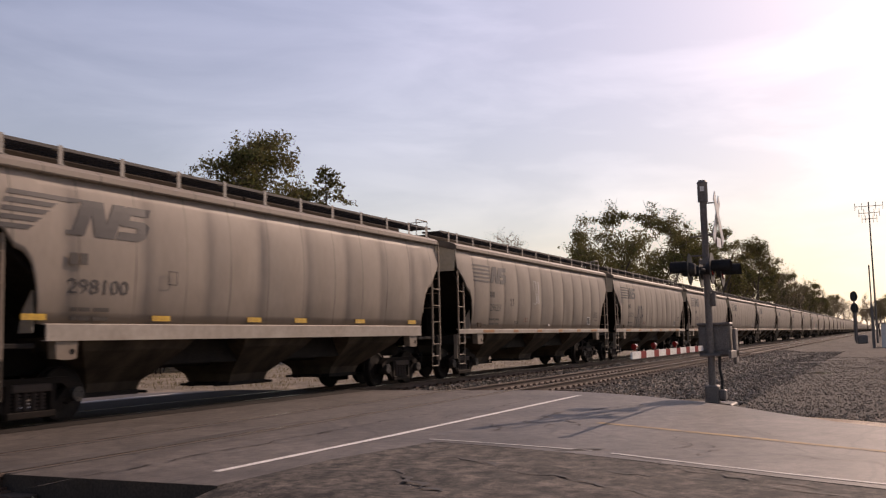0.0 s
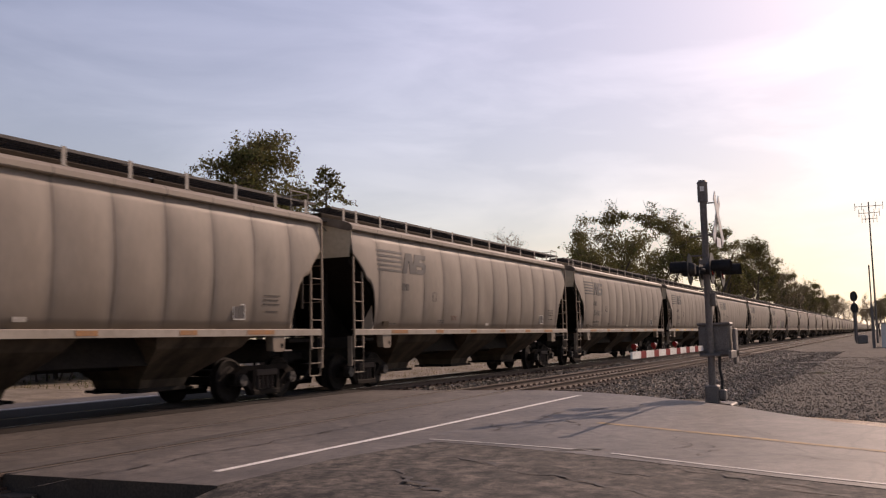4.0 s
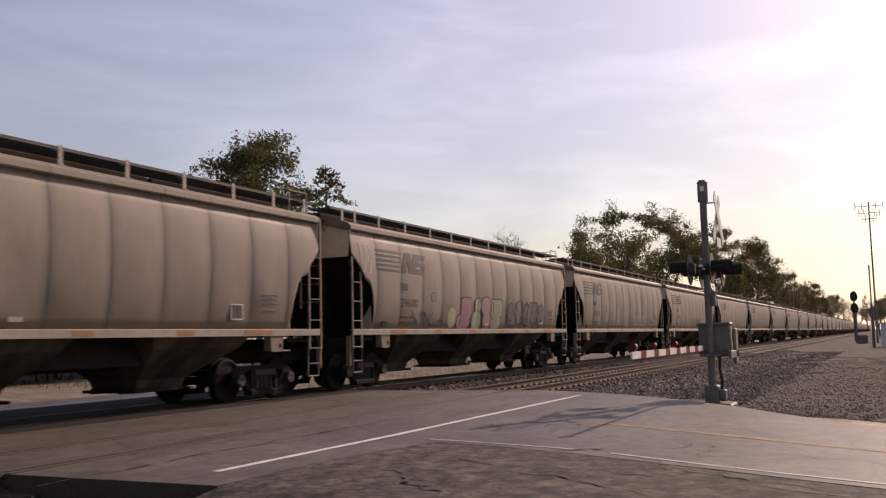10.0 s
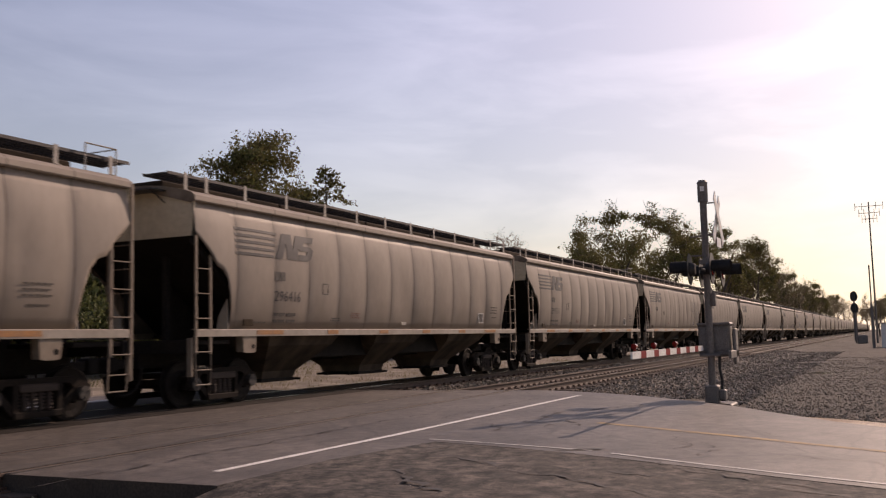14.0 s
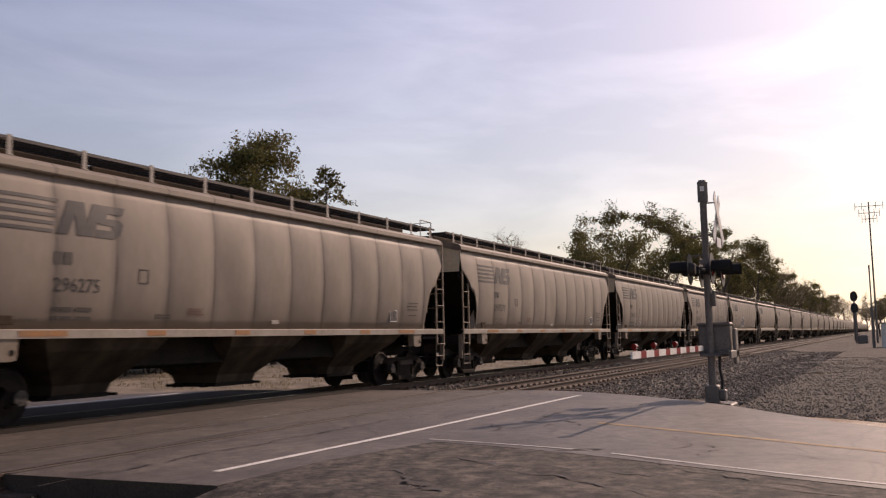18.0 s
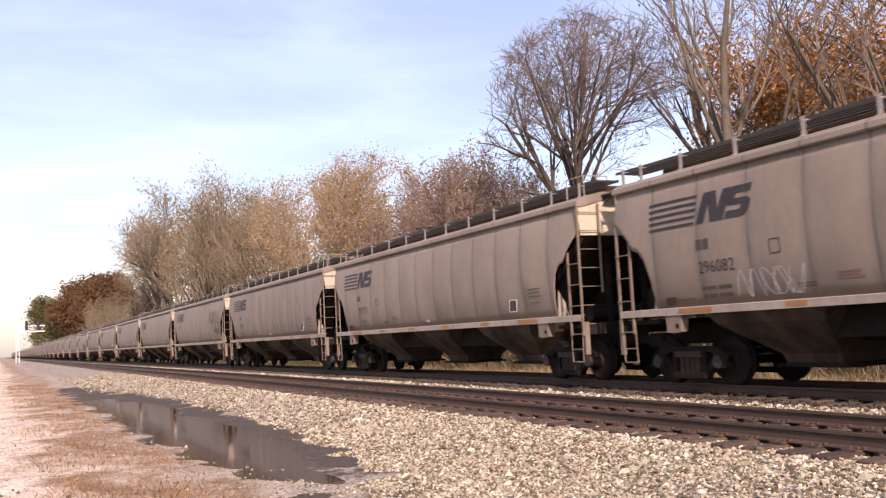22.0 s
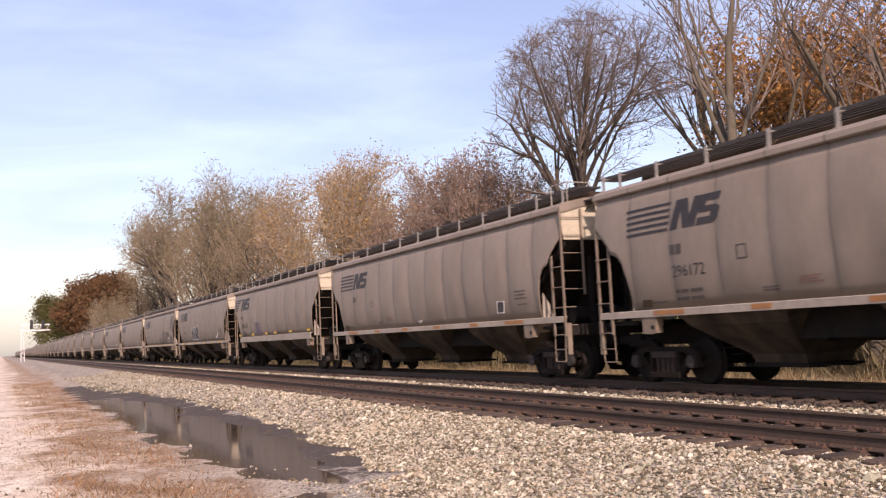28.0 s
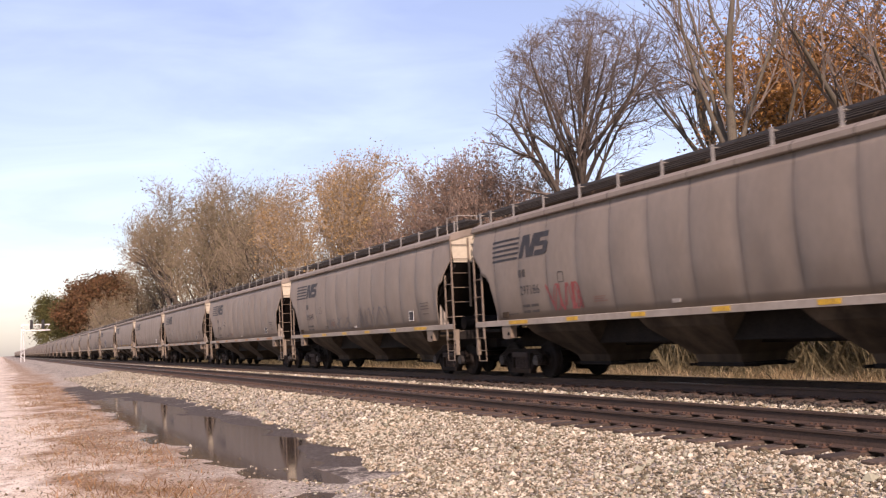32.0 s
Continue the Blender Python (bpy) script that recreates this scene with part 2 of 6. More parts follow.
def add_tube(bm, a, b, r0, r1=None, n=8, caps=True):
    a, b = Vector(a), Vector(b)
    r1 = r0 if r1 is None else r1
    d = (b - a).normalized()
    u = d.orthogonal().normalized()
    w = d.cross(u)
    rings = []
    for p, r in ((a, r0), (b, r1)):
        rings.append([bm.verts.new(p + (u * math.cos(2 * math.pi * i / n) + w * math.sin(2 * math.pi * i / n)) * r) for i in range(n)])
    for i in range(n):
        bm.faces.new((rings[0][i], rings[0][(i + 1) % n], rings[1][(i + 1) % n], rings[1][i]))
    if caps:
        bm.faces.new(rings[0][::-1])
        bm.faces.new(rings[1])


def add_pipe(bm, pts, r, n=6):
    for a, b in zip(pts, pts[1:]):
        add_tube(bm, a, b, r, n=n)


def add_prism(bm, outline, y0, y1, axis="y"):
    """Extrudes a closed outline of (u, v) between two planes across the named axis."""
    put = {"y": lambda u, v, c: (u, c, v), "x": lambda u, v, c: (c, u, v), "z": lambda u, v, c: (u, v, c)}[axis]
    lo = [bm.verts.new(put(u, v, y0)) for u, v in outline]
    hi = [bm.verts.new(put(u, v, y1)) for u, v in outline]
    n = len(outline)
    bm.faces.new(lo)
    bm.faces.new(hi[::-1])
    for i in range(n):
        bm.faces.new((lo[i], hi[i], hi[(i + 1) % n], lo[(i + 1) % n]))
    bmesh.ops.recalc_face_normals(bm, faces=bm.faces[:])


def smoothstep(a, b, v):
    t = min(1.0, max(0.0, (v - a) / (b - a)))
    return t * t * (3 - 2 * t)


# ---- ground, one sheet to the horizon ----
TRACK_NEAR, TRACK_FAR = 8.75, 13.40
CROSS_W, CROSS_E = 6.62, 20.55        # ends of the level crossing along the tracks


def ground_z(x, y):
    flat = -0.52 if x < 5 else -0.52 + 0.12 * smoothstep(5, 12, x)
    rough = 0.035 * noise.noise((x * 0.35, y * 0.35, 0.0)) + 0.03 * noise.noise((x * 0.9, y * 1.5, 4.0)) + 0.012 * noise.noise((x * 2.6, y * 2.6, 9.0))
    z = flat + rough
    bed = smoothstep(5.2, 7.0, y) * (1 - smoothstep(15.1, 17.4, y))
    z = z * (1 - bed) + (-0.236) * bed
    # the road embankment
    road = smoothstep(3.5, 6.5, x) * (1 - smoothstep(20.6, 23.5, x)) if y > 4 else smoothstep(4.0 + (y - 4) * 0.35, 7.5 + (y - 4) * 0.35, x) * (1 - smoothstep(19 + (y - 4) * 1.0, 22 + (y - 4) * 1.0, x))
    if -30 < y < 40:
        z = z * (1 - road) + (-0.235 if y > 5.2 else -0.20) * road
    # shallow hollow that holds rain water
    px, py = (x + 24.0) / 14.0, (y - 3.72 - 0.25 * noise.noise((x * 0.3, 0.0, 6.0))) / 1.15
    z -= (0.112 + 0.045 * noise.noise((x * 0.55, y * 1.5, 2.0)) + 0.02 * noise.noise((x * 1.7, y * 3.1, 5.0))) * math.exp(-(px ** 4 + py * py))
    if y > 17.5:
        z += 0.25 * smoothstep(17.5, 24, y) + 0.5 * smoothstep(24, 60, y)
    return z


def axis_steps(fine0, fine1, step, far, growth=1.35):
    v = list(np.arange(fine0, fine1 + 1e-6, step))
    s, a = step, fine1
    while a < far:
        s *= growth
        a += s
        v.append(a)
    s, a = step, fine0
    while a > -far:
        s *= growth
        a -= s
        v.insert(0, a)
    return v


def zoned_ground():
    """Pinkish dirt by the tripod, grey gravel by the tracks and the far road side, dry grass behind, wet mud in the hollow."""
    m = bpy.data.materials.new("dirt gravel and dry grass")
    m.use_nodes = True
    nt = m.node_tree
    n, ln = nt.nodes, nt.links
    b = n["Principled BSDF"]
    b.inputs["Specular IOR Level"].default_value = 0.25
    co = n.new("ShaderNodeTexCoord")
    sep = n.new("ShaderNodeSeparateXYZ")
    ln.new(co.outputs["Object"], sep.inputs[0])

    def tex(scale, detail=5.0, rough=0.6):
        t = n.new("ShaderNodeTexNoise")
        t.inputs["Scale"].default_value, t.inputs["Detail"].default_value, t.inputs["Roughness"].default_value = scale, detail, rough
        ln.new(co.outputs["Object"], t.inputs["Vector"])
        return t.outputs["Fac"]

    def rng(src, a, c, lo=0.0, hi=1.0):
        r = n.new("ShaderNodeMapRange")
        r.inputs["From Min"].default_value, r.inputs["From Max"].default_value = a, c
        r.inputs["To Min"].default_value, r.inputs["To Max"].default_value = lo, hi
        ln.new(src, r.inputs["Value"])
        return r.outputs["Result"]

    def math2(op, p, q):
        k = n.new("ShaderNodeMath")
        k.operation = op
        for i, v in enumerate((p, q)):
            if isinstance(v, (int, float)):
                k.inputs[i].default_value = v
            else:
                ln.new(v, k.inputs[i])
        return k.outputs[0]

    def mix(f, p, q, mode="MIX"):
        x = n.new("ShaderNodeMix")
        x.data_type, x.blend_type = "RGBA", mode
        for i, v in ((0, f), (6, p), (7, q)):
            if isinstance(v, tuple):
                x.inputs[i].default_value = (*v, 1)
            elif isinstance(v, (int, float)):
                x.inputs[i].default_value = v
            else:
                ln.new(v, x.inputs[i])
        return x.outputs[2]
    wander = rng(tex(0.45), 0.3, 0.7, -1.2, 1.2)
    yy = math2("ADD", sep.outputs["Y"], wander)
    dirt = mix(rng(tex(0.5), 0.4, 0.62), (0.80, 0.685, 0.55), (0.63, 0.495, 0.37))
    dirt = mix(rng(tex(2.6, 8.0, 0.7), 0.53, 0.60, 0, 0.75), dirt, (0.40, 0.27, 0.175))
    band = math2("MULTIPLY", rng(yy, 0.5, 1.4), rng(yy, 2.8, 3.6, 1.0, 0.0))
    dirt = mix(math2("MULTIPLY", band, rng(tex(1.4, 8.0, 0.7), 0.38, 0.56, 0.30, 1.0)), dirt, (0.28, 0.165, 0.09))
    cells = n.new("ShaderNodeTexVoronoi")
    cells.inputs["Scale"].default_value = 26.0
    ln.new(co.outputs["Object"], cells.inputs["Vector"])
    tone = n.new("ShaderNodeSeparateColor")
    ln.new(cells.outputs["Color"], tone.inputs[0])
    gravel = mix(rng(tone.outputs[0], 0, 1), (0.15, 0.125, 0.10), (0.52, 0.45, 0.36))
    grass = mix(rng(tex(1.1), 0.4, 0.6), (0.38, 0.29, 0.205), (0.19, 0.155, 0.09))
    col = mix(rng(yy, 2.0, 4.2), dirt, gravel)
    # gravel beyond the road gets a darker colour for its backlit look
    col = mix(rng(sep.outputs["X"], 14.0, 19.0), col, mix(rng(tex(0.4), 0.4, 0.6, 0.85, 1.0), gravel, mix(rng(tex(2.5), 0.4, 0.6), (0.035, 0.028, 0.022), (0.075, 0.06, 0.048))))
    # far-track bed: fouled, and darkened further for the shade under the train
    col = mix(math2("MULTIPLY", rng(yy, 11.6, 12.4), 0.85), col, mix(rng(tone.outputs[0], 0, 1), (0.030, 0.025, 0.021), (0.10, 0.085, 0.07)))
    grass = mix(rng(sep.outputs["X"], 2.0, 9.0), grass, mix(rng(tex(0.7), 0.4, 0.6), (0.25, 0.205, 0.16), (0.15, 0.125, 0.095)))
    col = mix(rng(yy, 16.6, 17.6), col, grass)
    ex = math2("DIVIDE", math2("ADD", sep.outputs["X"], 32.0), 21.0)
    ey = math2("DIVIDE", math2("SUBTRACT", math2("ADD", sep.outputs["Y"], math2("MULTIPLY", math2("ADD", sep.outputs["X"], 24.0), -0.012)), 4.15), 1.45)
    rad = math2("ADD", math2("ADD", math2("POWER", ex, 4.0), math2("MULTIPLY", ey, ey)), rng(tex(0.9, 7.0, 0.65), 0.3, 0.7, -0.9, 0.9))
    wet = rng(rad, 0.75, 1.05, 1.0, 0.0)
    col = mix(wet, col, mix(0.88, col, (0.055, 0.041, 0.033)))
    col = mix(1.0, col, rng(tex(24.0, 4.0, 0.7), 0.3, 0.7, 0.55, 1.35), "MULTIPLY")
    ln.new(col, b.inputs["Base Color"])
    ln.new(rng(wet, 0, 1, 0.95, 0.88), b.inputs["Roughness"])
    bp = n.new("ShaderNodeBump")
    bp.inputs["Strength"].default_value, bp.inputs["Distance"].default_value = 0.55, 0.03
    ln.new(math2("ADD", tex(14.0), cells.outputs["Distance"]), bp.inputs["Height"])
    ln.new(bp.outputs["Normal"], b.inputs["Normal"])
    return m


M_GROUND = zoned_ground()
xs, ys = axis_steps(-40, 40, 0.33, 2500), axis_steps(-4, 20, 0.16, 2500)
gv = [(x, y, ground_z(x, y)) for y in ys for x in xs]
nx = len(xs)
gf = [(j * nx + i, j * nx + i + 1, (j + 1) * nx + i + 1, (j + 1) * nx + i) for j in range(len(ys) - 1) for i in range(nx - 1)]
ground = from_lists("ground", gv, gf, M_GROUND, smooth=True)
tagged(ground, "reddish packed dirt ground with gravel and dry grass", "ground", kind="structure")

# ---- the two tracks ----
RAIL = [(-0.07, -0.170), (0.07, -0.170), (0.07, -0.158), (0.012, -0.135), (0.010, -0.045), (0.036, -0.035), (0.036, -0.006), (0.028, 0.0), (-0.028, 0.0), (-0.036, -0.006), (-0.036, -0.035), (-0.010, -0.045), (-0.012, -0.135), (-0.07, -0.158)]


def rail_mesh(x0, x1):
    bm = bmesh.new()
    add_prism(bm, RAIL, x0, x1, axis="x")
    me = bpy.data.meshes.new("rail")
    bm.to_mesh(me)
    bm.free()
    me.materials.append(M_RAIL_SIDE)
    me.materials.append(M_RAIL_TOP)
    for p in me.polygons:
        if p.center.z > -0.003:
            p.material_index = 1
    return me


RAIL_ME = rail_mesh(-900, 900)
tie_bm = box(-0.115, 0.115, -1.30, 1.30, -0.36, -0.178, 0.012)
TIE_ME = bpy.data.meshes.new("tie")
tie_bm.to_mesh(TIE_ME)
tie_bm.free()
TIE_ME.materials.append(M_TIE)
tracks = {}
for nm, yc in (("track_near", TRACK_NEAR), ("track_far", TRACK_FAR)):
    tr = thing(nm, "straight railway track with rusty rails on timber ties", "railway track", "railway tracks", "structure", (0, yc, 0))
    tracks[nm] = tr
    for s in (-1, 1):
        link_data("rail", RAIL_ME, None, tr).location = (0, s * 0.753, 0)


# ---- covered hopper cars ----
PITCH, HALF, SPEED = 18.24, 8.40, 15.21
SEAMS = [-7.14 + 14.28 / 11 * i for i in range(12)]
LONG_EDGES = [-HALF] + SEAMS + [HALF]
SHORT = 0.70                           # the shorter cars end this much nearer to their middle
SHORT_EDGES = [-HALF + SHORT] + [-6.0 + 1.714 * i for i in range(8)] + [HALF - SHORT]
CUT = [(-8.40, 3.36), (-7.95, 2.95), (-7.80, 2.74), (-7.60, 2.67), (-7.46, 2.50), (-7.36, 2.20), (-7.30, 1.90), (-7.28, 1.50)]


def side_half(z):
    """Half width of the barrel-shaped side at height z."""
    return 1.632 - 0.125 * ((z - 2.78) / 1.25) ** 2


def panel_bulge(x, edges=None):
    """How far a panel pillows out between its welded seams, with a small lap at each seam."""
    for a, b in zip(edges or LONG_EDGES, (edges or LONG_EDGES)[1:]):
        if a <= x <= b:
            u = (x - a) / (b - a)
            return 0.024 * math.sin(math.pi * u) ** 0.8 + 0.006 * (1 - u)
    return 0.0


def skin(x, z, edges=None):
    fade = max(0.0, min(1.0, (3.96 - z) / 0.35, (z - 1.5) / 0.12))
    return side_half(z) + panel_bulge(x, edges) * fade


def cut_z(x):
    a = -abs(x)
    if a >= -7.28:
        return 1.50
    for (x0, z0), (x1, z1) in zip(CUT, CUT[1:]):
        if x0 <= a <= x1:
            return z0 + (z1 - z0) * (a - x0) / (x1 - x0)
    return 3.36


def side_sheet_mesh(rng, fine=True, edges=LONG_EDGES, base=1.50, inset=0.0):
    """Side sheet of panels that pillow between welded seams, with dents."""
    cols = [edges[0], edges[-1]]
    for a, b in zip(edges, edges[1:]):
        cols += [a + 0.012, b - 0.012] + [a + (b - a) * i / (7 if fine else 2) for i in range(1, 7 if fine else 2)]
    for cx, _ in CUT[1:]:
        cols += [cx + inset, -cx - inset]
    cols = sorted(set(round(c, 4) for c in cols))
    dents = [(rng.uniform(-2.4, 7.0), rng.uniform(1.7, 3.3), rng.uniform(0.16, 0.42), rng.uniform(-0.035, -0.004)) for _ in range(11)] if fine else []
    rows = 13 if fine else 6
    verts, faces = [], []
    for x in cols:
        z0 = max(base, cut_z(abs(x) + inset))
        for j in range(rows):
            z = z0 + (3.96 - z0) * j / (rows - 1)
            fade = max(0.0, min(1.0, (3.96 - z) / 0.35, (z - 1.5) / 0.12))
            y = skin(x, z, edges)
            for dx, dz, r, h in dents:
                q = ((x - dx) / r) ** 2 + ((z - dz) / (r * 2.2)) ** 2
                if q < 4:
                    y += h * math.exp(-q) * fade
            verts.append((x, -y, z))
    nc = len(cols)
    nv = len(verts)
    verts += [(x, y + 0.02, z) for x, y, z in verts]
    for i in range(nc - 1):
        for j in range(rows - 1):
            k = i * rows + j
            faces.append((k, k + rows, k + rows + 1, k + 1))
            faces.append((nv + k, nv + k + 1, nv + k + rows + 1, nv + k + rows))
    for i in range(nc - 1):
        for k in (i * rows, i * rows + rows - 1):
            faces.append((k, nv + k, nv + k + rows, k + rows) if k % rows == 0 else (k, k + rows, nv + k + rows, nv + k))
    for k0 in (0, (nc - 1) * rows):
        for j in range(rows - 1):
            k = k0 + j
            faces.append((k, k + 1, nv + k + 1, nv + k))
    me = bpy.data.meshes.new("side_sheet")
    me.from_pydata(verts, [], faces)
    me.update()
    me.materials.append(M_PAINT)
    me.polygons.foreach_set("use_smooth", [True] * len(me.polygons))
    return me


def shared(name, bm, mat, smooth=False):
    me = bpy.data.meshes.new(name)
    bm.to_mesh(me)
    bm.free()
    me.materials.append(mat)
    if smooth:
        me.polygons.foreach_set("use_smooth", [True] * len(me.polygons))
    return me


def lettered(name, bm, mat, lift=0.004, edges=None):
    """Cuts flat lettering into small pieces and lays it on the rounded side."""
    xs_ = [v.co.x for v in bm.verts]
    zs_ = [v.co.z for v in bm.verts]
    for lo, hi, step, axis in ((min(xs_), max(xs_), 0.11, (1, 0, 0)), (min(zs_), max(zs_), 0.16, (0, 0, 1))):
        c = math.floor(lo / step) * step + step
        while c < hi:
            co = (c, 0, 0) if axis[0] else (0, 0, c)
            bmesh.ops.bisect_plane(bm, geom=bm.verts[:] + bm.edges[:] + bm.faces[:], plane_co=co, plane_no=axis)
            c += step
    for v in bm.verts:
        v.co.y = v.co.y - skin(v.co.x, v.co.z, edges) - lift
    return shared(name, bm, mat)


def roof_profile():
    return [(1.52, 3.95), (1.60, 3.965), (1.615, 3.985), (1.61, 4.075), (1.575, 4.10), (1.50, 4.15), (1.2, 4.235), (0.8, 4.32), (0.4, 4.36), (0.0, 4.37)]


def car_meshes():
    """All meshes of one car, built once and shared."""
    k = {}
    k["sides"] = [side_sheet_mesh(random.Random(s)) for s in (3, 8, 14, 21)]
    k["short_side"] = side_sheet_mesh(random.Random(31), True, SHORT_EDGES, 1.60, SHORT)
    k["side_plain"] = side_sheet_mesh(random.Random(1), False)
    # roof with its eave flange
    bm = bmesh.new()
    half = roof_profile()
    outline = [(-y, z) for y, z in half] + [(y, z) for y, z in half[-2::-1]]
    outline += [(y, z - 0.03) for y, z in [(1.50, 3.985)]] + [(0.0, 4.33)] + [(-1.50, 3.94)]
    add_prism(bm, outline, -HALF - 0.03, HALF + 0.03, axis="x")
    k["roof"] = shared("roof", bm, M_PAINT)
    # trough hatch along the roof, its dark colour holding the walkway's shade
    bm = bmesh.new()
    for a in range(4):
        add_box(bm, -8.1 + a * 4.06, -8.1 + a * 4.06 + 4.02, -0.50, 0.50, 4.30, 4.515, 0.03)
    k["hatch"] = shared("roof_hatch", bm, M_UNDER)
    # walkway: frame and bars of the grating
    bm = bmesh.new()
    for y in (-1.22, -0.62):
        add_box(bm, -HALF - 0.35, HALF + 0.35, y - 0.012, y + 0.012, 4.475, 4.53)
    k["walk_frame"] = shared("walkway", bm, M_GRATE)
    bm = bmesh.new()
    n = 270
    for i in range(n):
        x = -HALF - 0.33 + (2 * HALF + 0.66) * i / (n - 1)
        add_box(bm, x - 0.010, x + 0.010, -1.21, -0.63, 4.490, 4.516)
    for y in (-1.05, -0.92, -0.78):
        add_box(bm, -HALF - 0.33, HALF + 0.33, y - 0.01, y + 0.01, 4.48, 4.515)
    k["grating"] = shared("grating", bm, M_GRATE)
    bm = bmesh.new()
    add_box(bm, -0.045, 0.045, -1.335, -1.325, 4.185, 4.53)
    add_box(bm, -0.045, 0.045, -1.33, -1.18, 4.460, 4.475)
    add_box(bm, -0.045, 0.045, -1.40, -1.32, 4.185, 4.20)
    k["bracket"] = shared("bracket", bm, M_BRACKET)
    # side sill, jacking pad
    bm = bmesh.new()
    add_prism(bm, [(-1.625, 1.37), (-1.625, 1.50), (-1.60, 1.515), (-1.50, 1.515), (-1.50, 1.50), (-1.60, 1.49), (-1.60, 1.385), (-1.54, 1.385), (-1.54, 1.37)], -HALF + 0.03, HALF - 0.03, axis="x")
    k["sill"] = shared("side_sill", bm, M_PAINT_END)
    bm = bmesh.new()
    add_prism(bm, [(-1.63, 1.33), (-1.63, 1.585), (-1.61, 1.60), (-1.45, 1.615), (-1.45, 1.60), (-1.60, 1.57), (-1.60, 1.345), (-1.52, 1.345), (-1.52, 1.33)], -6.45, 6.45, axis="x")
    k["short_sill"] = shared("side_sill", bm, M_PAINT_END)
    bm = bmesh.new()
    add_prism(bm, [(-0.23, 1.37), (0.23, 1.37), (0.20, 1.05), (0.10, 1.03), (-0.10, 1.03), (-0.20, 1.05)], -1.60, -1.575)
    add_prism(bm, [(-0.23, 1.37), (-0.20, 1.37), (-0.17, 1.05), (-0.20, 1.05)], -1.575, -1.42)
    add_prism(bm, [(0.20, 1.37), (0.23, 1.37), (0.20, 1.05), (0.17, 1.05)], -1.575, -1.42)
    k["pad"] = shared("jacking_pad", bm, M_LADDER)
    bm = bmesh.new()
    add_tube(bm, (0.11, -1.606, 1.16), (0.11, -1.59, 1.16), 0.05, n=10)
    k["pad_hole"] = shared("pad_hole", bm, M_BLACK)
    # end wall above the slope sheet, arched under the roof
    bm = bmesh.new()
    top = [(y * 0.985, z - 0.02) for y, z in half[1:]]
    outline = [(-1.50, 3.30)] + [(-y, z) for y, z in top] + [(y, z) for y, z in top[-2::-1]] + [(1.50, 3.30)]
    add_prism(bm, outline, -HALF, -HALF + 0.03, axis="x")
    k["end_wall"] = shared("end_wall", bm, M_END)
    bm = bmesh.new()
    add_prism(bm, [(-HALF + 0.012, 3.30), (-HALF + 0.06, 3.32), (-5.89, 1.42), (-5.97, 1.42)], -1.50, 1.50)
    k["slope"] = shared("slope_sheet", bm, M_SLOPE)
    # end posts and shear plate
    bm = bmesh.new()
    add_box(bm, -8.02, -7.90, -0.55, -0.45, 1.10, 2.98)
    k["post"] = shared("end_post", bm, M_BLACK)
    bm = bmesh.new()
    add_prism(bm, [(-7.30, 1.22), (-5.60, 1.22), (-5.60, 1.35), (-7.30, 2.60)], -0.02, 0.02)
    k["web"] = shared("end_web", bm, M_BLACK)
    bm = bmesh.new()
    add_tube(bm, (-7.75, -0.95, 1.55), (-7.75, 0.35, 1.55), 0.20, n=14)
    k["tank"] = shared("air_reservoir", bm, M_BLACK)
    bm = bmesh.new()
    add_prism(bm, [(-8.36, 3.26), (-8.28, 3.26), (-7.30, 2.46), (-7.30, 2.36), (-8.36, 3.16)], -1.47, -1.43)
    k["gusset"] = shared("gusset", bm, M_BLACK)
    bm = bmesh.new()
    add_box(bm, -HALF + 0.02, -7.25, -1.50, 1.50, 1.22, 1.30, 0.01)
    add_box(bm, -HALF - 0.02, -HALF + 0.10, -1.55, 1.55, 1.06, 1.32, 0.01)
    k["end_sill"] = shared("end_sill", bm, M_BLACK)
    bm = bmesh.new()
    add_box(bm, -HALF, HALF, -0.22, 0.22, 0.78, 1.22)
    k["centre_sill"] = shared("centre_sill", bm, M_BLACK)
    # recessed wall, coloured black for the shade between the hopper bays
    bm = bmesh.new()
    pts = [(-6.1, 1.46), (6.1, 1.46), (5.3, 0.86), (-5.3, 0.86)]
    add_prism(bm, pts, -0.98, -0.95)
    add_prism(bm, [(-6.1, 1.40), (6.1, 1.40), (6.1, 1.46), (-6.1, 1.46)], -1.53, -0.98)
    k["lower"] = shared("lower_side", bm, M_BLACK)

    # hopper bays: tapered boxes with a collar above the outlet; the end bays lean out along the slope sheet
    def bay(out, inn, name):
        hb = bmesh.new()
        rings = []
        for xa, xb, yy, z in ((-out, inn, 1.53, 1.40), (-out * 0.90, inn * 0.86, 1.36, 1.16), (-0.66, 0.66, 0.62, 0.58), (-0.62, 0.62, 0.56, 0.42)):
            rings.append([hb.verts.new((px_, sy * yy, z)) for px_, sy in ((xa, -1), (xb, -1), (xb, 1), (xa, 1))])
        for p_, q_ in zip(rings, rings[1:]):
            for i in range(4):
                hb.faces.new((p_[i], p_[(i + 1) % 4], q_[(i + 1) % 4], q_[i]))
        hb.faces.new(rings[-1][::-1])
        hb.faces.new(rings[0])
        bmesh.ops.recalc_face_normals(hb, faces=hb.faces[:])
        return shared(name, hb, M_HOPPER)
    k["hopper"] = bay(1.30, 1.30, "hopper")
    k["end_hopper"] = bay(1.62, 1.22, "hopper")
    # pale stiffener that closes the bolster at the foot of the cut-out
    bm = bmesh.new()
    add_prism(bm, [(-1.52, 1.46), (-1.22, 1.46), (-1.30, 1.80), (-1.50, 2.12)], -7.33, -7.30, axis="x")
